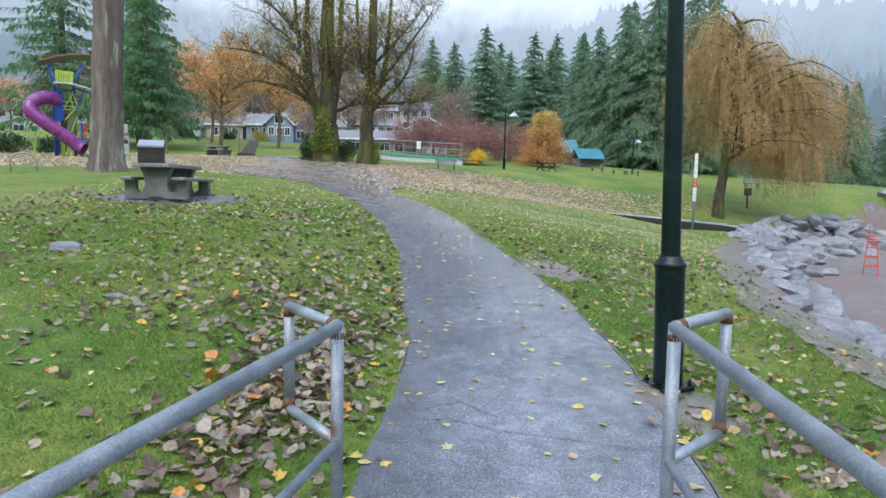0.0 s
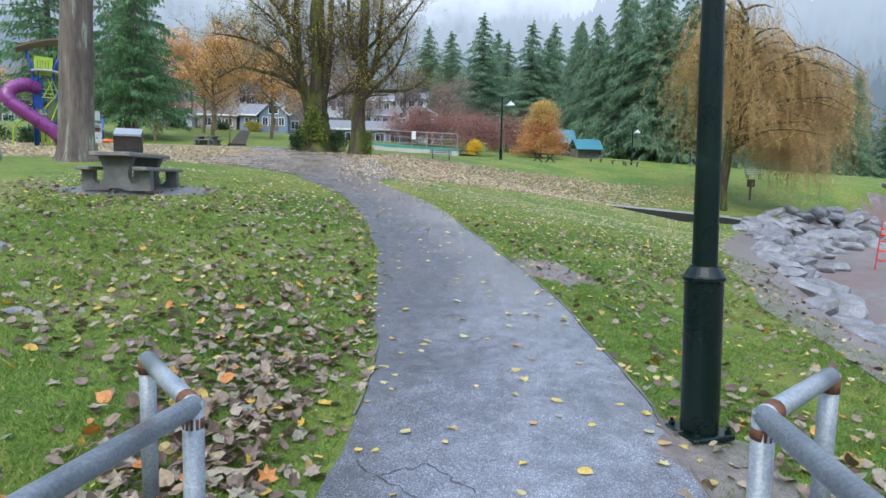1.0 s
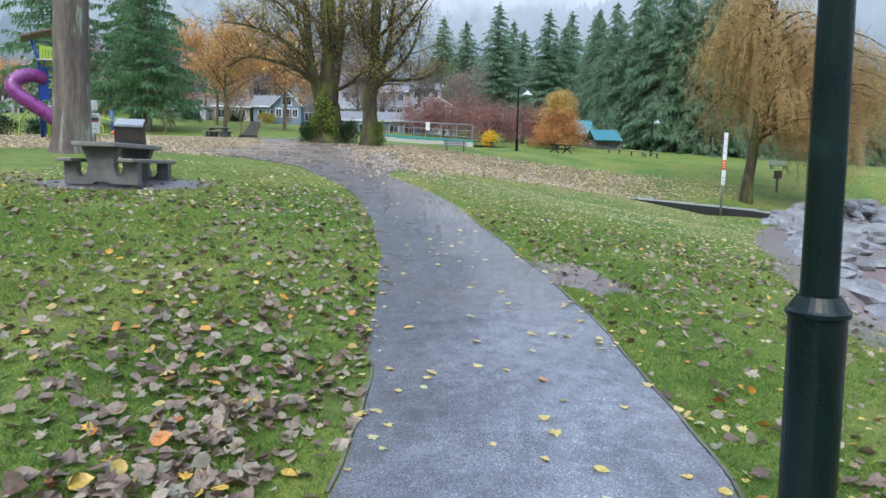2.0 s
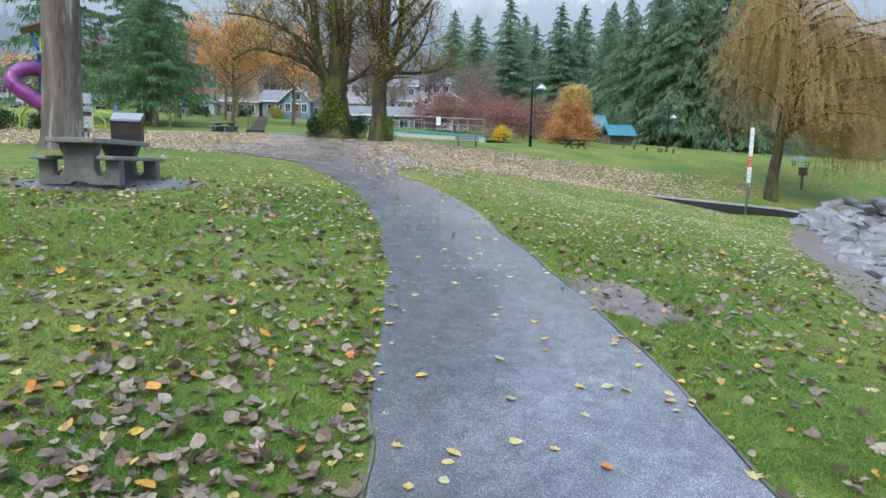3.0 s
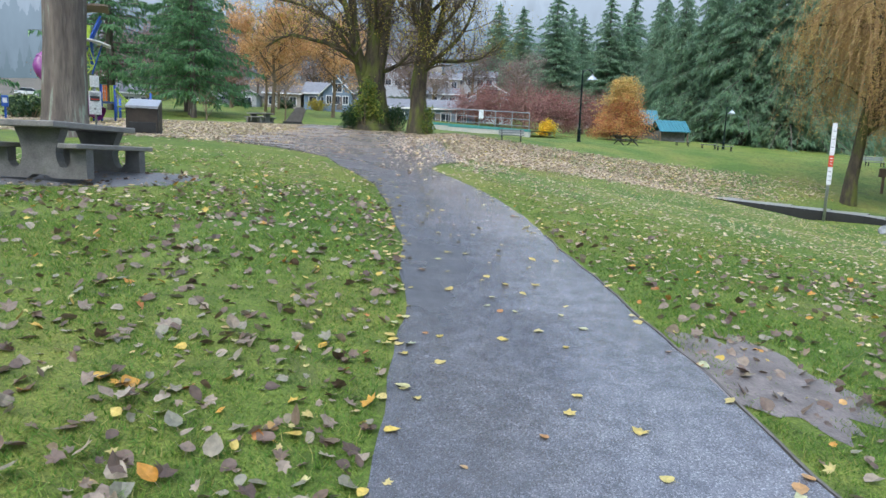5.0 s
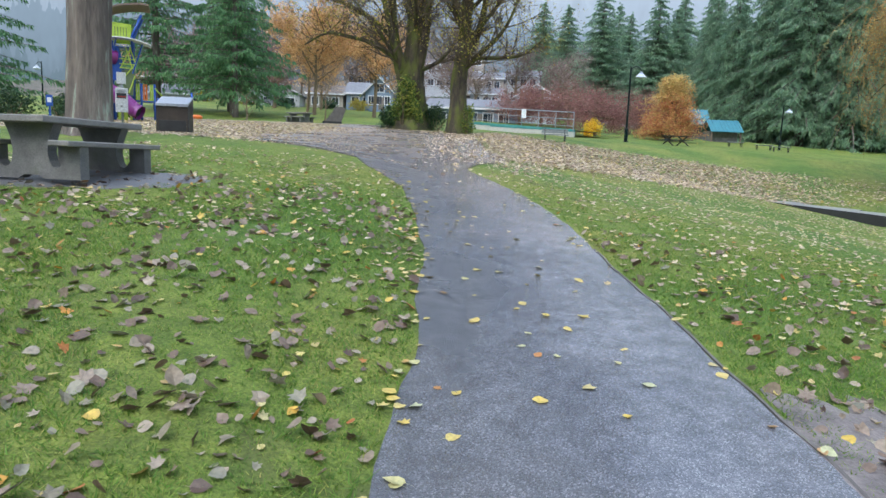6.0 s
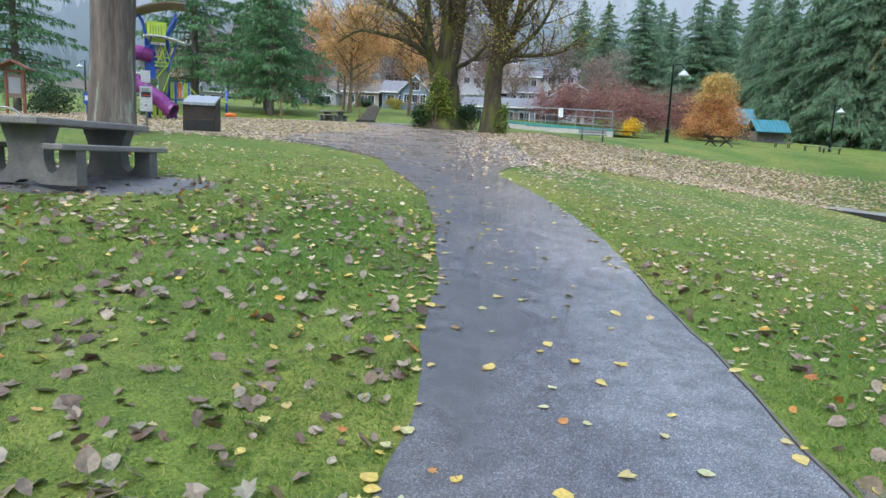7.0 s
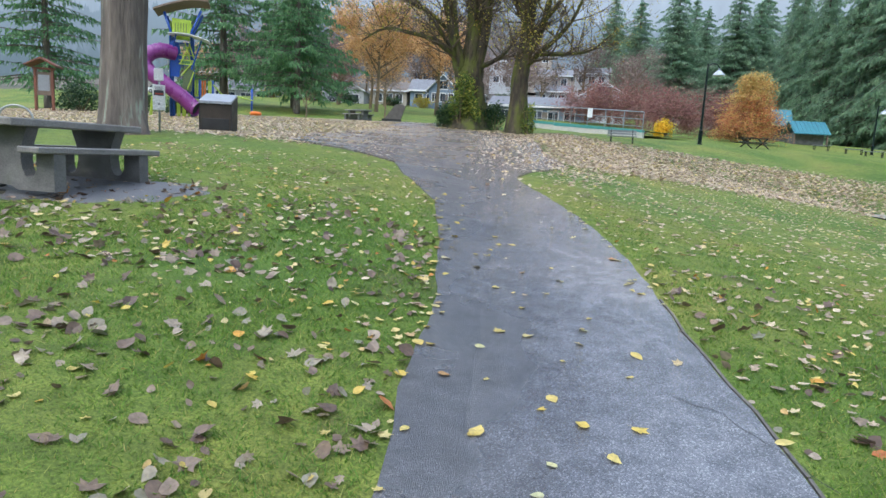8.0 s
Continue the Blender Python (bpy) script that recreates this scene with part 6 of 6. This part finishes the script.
boulder(-3.4, 6.0, 0.2, 0.1, 0.05, gz(-3.4, 6.0), "small flat grey stone sunk in the lawn", "lawn stones")
sea = Shape()
sea.poly([(15, -400, -2.0), (900, -400, -2.0), (900, 110, -2.0), (15, 110, -2.0)])
whole("water", sea, surface("grey_sea", [(0.03, 0.05, 0.06), (0.05, 0.07, 0.08)], 0.2, 0.1, 0.3, 2), "calm grey sea beyond the beach", kind="structure")

STRIPE_RED = plain("sign_red", (0.6, 0.07, 0.03))


def marker_post(x, y):
    t = thing("marker_post", pose(x, y, gz(x, y), 0, 0, -8), "tall steel marker post with white and red panels", "sign")
    part("post", Shape().tube([(0, 0.03, -0.1), (0, 0.03, 4.1)], 0.06, 8), POST_STEEL, t, smooth=True)
    for lo, hi, m in ((2.78, 4.1, WHITE), (2.3, 2.76, STRIPE_RED), (1.55, 2.28, WHITE)):
        p = part("panel", Shape().box((0, -0.05, (lo + hi) / 2), (0.18, 0.03, hi - lo), b=0.006), m, t)
        for k in range(3):
            part("text_line", Shape().box((0, -0.068, lo + (hi - lo) * (0.25 + 0.25 * k)), (0.1, 0.004, 0.03)), GREY_BAR if m == WHITE else WHITE, p)


marker_post(11.35, 34.75)


def lifeguard_chair(x, y):
    t = thing("lifeguard_chair", pose(x, y, gz(x, y), 0, 0, 60), "tall red lifeguard chair on the beach", "chair")
    t.scale = (0.62, 0.62, 1.0)
    for sx in (-1, 1):
        for sy in (-1, 1):
            part("leg", Shape().tube([(sx * 0.42, sy * 0.4, -0.05), (sx * 0.24, sy * 0.22, 1.3 if sy < 0 else 1.85)], 0.03, 6), RED_PAINT, t)
        for z in (0.35, 0.7, 1.05):
            k = 0.42 - 0.14 * z
            part("rung", Shape().tube([(sx * k, -k, z), (sx * k, k, z)], 0.02, 6), RED_PAINT, t)
        part("armrest", Shape().box((sx * 0.27, 0, 1.5), (0.06, 0.5, 0.04)), RED_PAINT, t)
    for z in (0.35, 0.7, 1.05):
        k = 0.42 - 0.14 * z
        part("rung", Shape().tube([(-k, -k, z), (k, -k, z)], 0.02, 6), RED_PAINT, t)
    part("seat", Shape().box((0, 0, 1.3), (0.55, 0.5, 0.05), b=0.01), RED_PAINT, t)
    part("backrest", Shape().box((0, 0.23, 1.65), (0.5, 0.04, 0.4), b=0.01), RED_PAINT, t)


RED_PAINT = plain("red_paint", (0.62, 0.05, 0.03), 0.45)
lifeguard_chair(15.0, 25.0)
nb = thing("notice_board", pose(18.2, 45, gz(18.2, 45), 0, 0, -10), "brown timber notice board near the willow", "notice board")
part("post", Shape().box((0, 0, 0.6), (0.12, 0.12, 1.3)), ROOF_WOOD, nb)
part("board", Shape().box((0, -0.05, 1.15), (0.5, 0.08, 0.5), b=0.02), ROOF_WOOD, nb)


def shore_terrace():
    """The beach path on its low dark retaining wall."""
    P = [(4.6, 35.5, 0.7), (5.85, 35.3, 0.61), (7.7, 35.3, 0.44), (9.84, 35.2, 0.27), (11.4, 35.0, 0.15), (12.8, 34.6, 0.04), (13.8, 34.0, -0.1)]
    w, top = Shape(), Shape()
    for (x, y, z), (x2, y2, z2) in zip(P, P[1:]):
        lo, lo2 = gz(x, y) - 0.4, gz(x2, y2) - 0.4
        w.poly([(x, y, lo), (x2, y2, lo2), (x2, y2, z2), (x, y, z)])
        w.poly([(x, y, z), (x2, y2, z2), (x2 + 0.05, y2 + 0.2, z2), (x + 0.05, y + 0.2, z)])
        top.poly([(x + 0.05, y + 0.2, z - 0.005), (x2 + 0.05, y2 + 0.2, z2 - 0.005), (x2 + 1.0, y2 + 1.7, z2 + 0.03), (x + 0.3, y + 1.6, z + 0.03)])
        top.poly([(x + 0.3, y + 1.6, z + 0.03), (x2 + 1.0, y2 + 1.7, z2 + 0.03), (x2 + 1.6, y2 + 2.7, z2 - 0.9), (x + 0.4, y + 2.6, z - 0.9)])
    whole("retaining_wall", w, DARK_CONCRETE, "low dark wet retaining wall below the beach path", kind="structure")
    whole("path_to_beach", top, PALE_CONCRETE_WET, "pale wet concrete path towards the beach", kind="structure")


PALE_CONCRETE_WET = surface("wet_pale_concrete", [(0.2, 0.2, 0.2), (0.3, 0.3, 0.3)], 1.5, 0.4, 0.2, 30)
shore_terrace()


# ---- cracks, fallen leaves, grass ----
def crack(points, width, seed):
    r = random.Random(seed)
    g = Shape()
    pts = []
    for (x, y), (x2, y2) in zip(points, points[1:]):
        for i in range(10):
            u = i / 10
            px, py = x + (x2 - x) * u + r.gauss(0, 0.012), y + (y2 - y) * u + r.gauss(0, 0.012)
            pts.append((px, py))
    for (x, y), (x2, y2) in zip(pts, pts[1:]):
        w = width * r.uniform(0.4, 1.2)
        d = Vector((y2 - y, x - x2, 0)).normalized() * w
        a, c = path_top(x, y) + 0.002, path_top(x2, y2) + 0.002
        g.poly([(x - d.x, y - d.y, a), (x + d.x, y + d.y, a), (x2 + d.x, y2 + d.y, c), (x2 - d.x, y2 - d.y, c)])
    whole("path_crack", g, DARK_CONCRETE, "thin crack across the wet asphalt path", kind="structure")


def path_top(x, y):
    a, c = asphalt_sides(y)
    u = min(1, max(0, (x - a) / (c - a)))
    return gz(x, y) + 0.012 + 0.015 * 4 * u * (1 - u)


crack([(-0.3, 4.35), (0.05, 4.0), (0.35, 3.85), (0.8, 3.75), (1.5, 3.6)], 0.004, 1)
crack([(-0.15, 4.2), (0.1, 4.35), (0.4, 4.05)], 0.004, 2)
crack([(0.62, 11.3), (0.2, 11.9), (-0.1, 12.0)], 0.003, 3)


def leaf_outline(kind):
    if kind == 0:
        return [(0, -0.5), (0.3, -0.38), (0.42, -0.1), (0.3, 0.2), (0, 0.55), (-0.3, 0.2), (-0.42, -0.1), (-0.3, -0.38)]
    if kind == 1:
        return [(0, -0.45), (0.2, -0.4), (0.5, -0.3), (0.34, -0.05), (0.45, 0.25), (0.15, 0.2), (0, 0.55), (-0.15, 0.2), (-0.45, 0.25), (-0.34, -0.05), (-0.5, -0.3), (-0.2, -0.4)]
    return [(0, -0.5), (0.22, -0.2), (0.26, 0.1), (0, 0.5), (-0.26, 0.1), (-0.22, -0.2)]


def leaf_template(kind, seed):
    """A curled leaf, one unit long, with a stalk: vertices and faces."""
    r = random.Random(seed)
    o = leaf_outline(kind)
    cup, roll, ph = r.uniform(0.1, 0.7), r.uniform(-0.5, 0.5), r.uniform(0, 6.3)
    v = [(0, 0, 0)] + [(x, y, cup * (x * x * 1.2 + y * y * 0.5) + roll * x * y + 0.05 * math.sin(5 * x + 4 * y + ph)) for x, y in o]
    n = len(o)
    f = [(0, 1 + k, 1 + (k + 1) % n) for k in range(n)]
    b = len(v)
    v += [(-0.012, -0.45, v[1][2]), (0.012, -0.45, v[1][2]), (r.uniform(-0.1, 0.1), -0.95, 0.03)]
    f.append((b, b + 1, b + 2))
    return np.array(v), f


TEMPLATES = [leaf_template(k % 3 if k % 3 < 2 else 0, k) for k in range(9)]


def scatter(name, pts, sizes, material, label, lift=0.012, tilt=0.35):
    """Many leaves in one mesh."""
    V, F = [], []
    n = 0
    for (x, y, z), s in zip(pts, sizes):
        tv, tf = TEMPLATES[int(nrg.integers(9))]
        a, b, c = nrg.uniform(0, 6.28), nrg.normal(0, tilt), nrg.normal(0, tilt)
        m = np.array(Euler((b, c, a)).to_matrix())
        p = (tv * s) @ m.T
        p[:, 2] += z + lift - p[:, 2].min() * 0.5
        p[:, 0] += x
        p[:, 1] += y
        V.append(p)
        F += [tuple(i + n for i in q) for q in tf]
        n += len(tv)
    me = bpy.data.meshes.new(name)
    me.from_pydata(np.concatenate(V).tolist(), [], F)
    me.materials.append(material)
    return tagged(new(name, me), label, "leaves", kind="stuff")


def lawn_points(n, x0, x1, y0, y1, weight):
    x, y = nrg.uniform(x0, x1, n), nrg.uniform(y0, y1, n)
    keep = nrg.random(n) < weight(x, y)
    x, y = x[keep], y[keep]
    return np.stack([x, y, ground_z(x, y)], 1)


def off_path(x, y):
    a, c = path_sides(y)
    return (x < a - 0.03) | (x > c + 0.05) | (y > 19)


def near_weight(x, y):
    a, c = path_sides(y)
    left = x < a
    w = np.where(left, 0.17 + 0.2 * ease(y, 5, 9), 0.2 + 0.1 * ease(y, 6, 10))
    w = w + 0.3 * np.exp(-(((x + 1.15) / 0.6) ** 2 + ((y - 4.2) / 1.9) ** 2))
    w = w + 0.35 * np.exp(-(((x + 2.3) / 1.6) ** 2 + ((y - 6.2) / 2.0) ** 2))
    w = w + 0.25 * np.exp(-((x - a) / 0.35) ** 2) * left
    w = w * np.where(left & (x < -3.2) & (y < 5), 0.55, 1)
    return w * off_path(x, y) * (x < shore_x(y) + 0.3)


def clumpy(x, y):
    return 0.65 + 0.35 * np.sin(1.9 * x + np.sin(1.3 * y) * 1.7) * np.sin(1.6 * y + 0.7 * x)


p = lawn_points(42000, -10, 8, 1.2, 15, lambda x, y: near_weight(x, y) * clumpy(x, y))
scatter("fallen_leaves", p, 0.042 + 0.07 * nrg.random(len(p)) ** 1.4, FALLEN, "curled brown and yellow leaves strewn on the lawn", 0.01, 0.42)
def drift(n, cx, cy, sx, sy, label):
    """A drift of larger leaves lying over one another."""
    x, y = nrg.normal(cx, sx, n), nrg.normal(cy, sy, n)
    k = off_path(x, y) | (nrg.random(n) < 0.05)
    x, y = x[k], y[k]
    q = np.stack([x, y, ground_z(x, y) + nrg.uniform(0, 0.035, len(x))], 1)
    return scatter("fallen_leaves", q, nrg.uniform(0.045, 0.11, len(q)), FALLEN, label, 0.01, 0.45)


drift(820, -1.12, 4.1, 0.27, 0.95, "thick drift of brown leaves beside the handrail and path")
drift(240, -1.45, 5.9, 0.45, 0.6, "thin drift of brown leaves along the path edge")
drift(280, -1.9, 7.3, 0.7, 1.1, "loose drift of brown leaves on the lawn beside the path")
drift(260, 2.5, 4.6, 0.5, 0.9, "brown leaves on the grass beside the lamp post")
p = lawn_points(9000, -9, 6, 2, 17, lambda x, y: np.where(x < path_sides(y)[0], 0.09 + 0.12 * ease(y, 5, 9), 0.17) * off_path(x, y) * (x < shore_x(y)))
scatter("fallen_leaves", p, nrg.uniform(0.035, 0.07, len(p)), SMALL_YELLOW, "small yellow and orange leaves dotted over the lawn", 0.014, 0.3)
p = lawn_points(22000, -10, 13, 12, 34, lambda x, y: np.where(x < path_sides(y)[0], 0.55 * (y < 23), 0.5) * off_path(x, y) * ((y < 19) | (x > -2.6)) * (x < shore_x(y) - 0.5))
scatter("fallen_leaves", p, nrg.uniform(0.05, 0.085, len(p)), LITTER, "pale fallen leaves on the lawn near the junction", 0.014, 0.2)


def field(n, x0, x1, y0, y1, weight, label, small=0.09, large=0.16, lift=0.026):
    p = lawn_points(n, x0, x1, y0, y1, weight)
    s = nrg.uniform(small, large, len(p))
    a, t = nrg.uniform(0, 6.28, len(p)), nrg.normal(0, 0.5, (len(p), 2))
    d = np.stack([np.cos(a), np.sin(a), t[:, 0] * 0.5], 1) * s[:, None] * 0.6
    e = np.stack([-np.sin(a), np.cos(a), t[:, 1] * 0.5], 1) * s[:, None] * 0.45
    p[:, 2] += lift
    up = np.array([0, 0, 1.0]) * (s * 0.06)[:, None]
    V = np.stack([p - d + up, p - e, p + d + up, p + e], 1).reshape(-1, 3)
    F = np.arange(len(V)).reshape(-1, 4)
    me = bpy.data.meshes.new("leaf_litter")
    me.from_pydata(V.tolist(), [], F.tolist())
    me.materials.append(LITTER)
    return tagged(new("leaf_litter", me), label, "leaves", kind="stuff")


def right_field(x, y):
    edge_l = np.interp(y, [26, 29.5, 31.5, 34.5, 38, 47], [-2.9, -4.1, -4.6, -5.8, -6.2, -6.5])
    inside = ease(x, edge_l - 0.3, edge_l + 0.7) * (1 - ease(y - 0.25 * x, 40.5, 43)) * ease(y - 0.85 * x, 28.2, 30.6)
    return inside * (1 - 0.75 * ease(x, 4, 13)) * (0.75 + 0.25 * clumpy(x, y))


field(50000, -7, 15, 26, 47, right_field, "thick pale brown leaf litter on the sloping lawn", 0.09, 0.16, 0.05)


def left_field(x, y):
    a = np.interp(y, [18.6, 20.2, 21.5, 22.2, 24.6, 27.2, 31, 35, 37, 44, 47, 52], [-4.5, -5.4, -7.4, -9.2, -10.3, -11.7, -11.9, -12.1, -13.2, -15.2, -17, -21])
    return (x < a) * ease(y, 20.5, 23.5) * (1 - ease(y, 42, 47)) * (0.8 + 0.2 * clumpy(x, y))


field(48000, -40, -8, 20, 47, left_field, "thick pale brown leaf litter round the playground")
field(1800, -12.5, -4.5, 35.5, 40, lambda x, y: np.ones_like(x), "yellow-brown leaves round the mossy trees")
field(13000, -13, -1.5, 17.5, 37, lambda x, y: 0.9 * ease(y + 0.15 * x, 17, 27) * np.ones_like(x), "brown leaves scattered over the path junction", 0.06, 0.11, 0.05)

# single leaves on the path
LEAVES = []
for k in range(6):
    tv, tf = TEMPLATES[k]
    me = bpy.data.meshes.new("fallen_leaf")
    me.from_pydata((tv * 0.085).tolist(), [], tf)
    me.materials.append(YELLOW_FALLEN)
    LEAVES.append(me)
count = 0
while count < 296:
    y = rng.uniform(2.2, 17.5)
    a, c = asphalt_sides(y)
    u = rng.random()
    if rng.random() < 0.45:
        u = rng.choice((0.0, 0.0, 1.0)) + rng.gauss(0, 0.035)
    x = a + (c - a) * u
    s = rng.uniform(0.5, 1.15)
    ob = new("fallen_leaf", LEAVES[rng.randrange(6)])
    ob.matrix_basis = pose(x, y, path_top(x, y) + 0.006, rng.gauss(0, 7), rng.gauss(0, 7), rng.uniform(0, 360)) @ Matrix.Diagonal((s, s, s * 0.7, 1))
    tagged(ob, "single wet yellow-brown leaf lying on the asphalt", "leaf", "leaves on the path")
    count += 1


def grass(n, x0, x1, y0, y1, weight, hmin, hmax, wide):
    p = lawn_points(n, x0, x1, y0, y1, weight)
    m = len(p)
    tuft = 0.6 + 0.5 * np.sin(p[:, 0] * 7.1 + np.sin(p[:, 1] * 5.3) * 2) * np.sin(p[:, 1] * 6.3 + p[:, 0] * 2.0)
    h = nrg.uniform(hmin, hmax, m) * (0.7 + 0.5 * tuft)
    a = nrg.uniform(0, 6.28, m)
    lean = nrg.normal(0, 0.85, (m, 2)) * h[:, None]
    w = np.stack([np.cos(a), np.sin(a), np.zeros(m)], 1) * wide * nrg.uniform(0.6, 1.3, (m, 1))
    p[:, 2] -= 0.004
    tip = p + np.concatenate([lean, h[:, None]], 1)
    V = np.stack([p - w, p + w, tip], 1).reshape(-1, 3)
    me = bpy.data.meshes.new("grass")
    me.vertices.add(len(V))
    me.vertices.foreach_set("co", V.ravel())
    me.loops.add(len(V))
    me.loops.foreach_set("vertex_index", np.arange(len(V)))
    me.polygons.add(m)
    me.polygons.foreach_set("loop_start", np.arange(0, 3 * m, 3))
    me.update(calc_edges=True)
    me.materials.append(BLADE)
    return tagged(new("grass", me), "short mossy green lawn grass", "grass", kind="stuff")


def grass_near(x, y):
    return np.exp(-np.maximum(y - 7, 0) / 14) * (1 - ease(y, 12, 21)) * off_path(x, y) * (x < shore_x(y) - 0.2 * np.sin(3 * y)) * np.where(((x - 1.42) / 0.36) ** 2 + ((y - 10.0) / 0.75) ** 2 < 1 + 0.4 * np.sin(9 * x + 7 * y), 0.12, 1) * np.where(((x + 6.9) / 1.4) ** 2 + ((y - 13.95) / 0.95) ** 2 < 1 + 0.3 * np.sin(7 * x + 5 * y), 0.0, 1)


grass(1050000, -8.5, 6.5, 1.0, 21, grass_near, 0.016, 0.042, 0.0042)
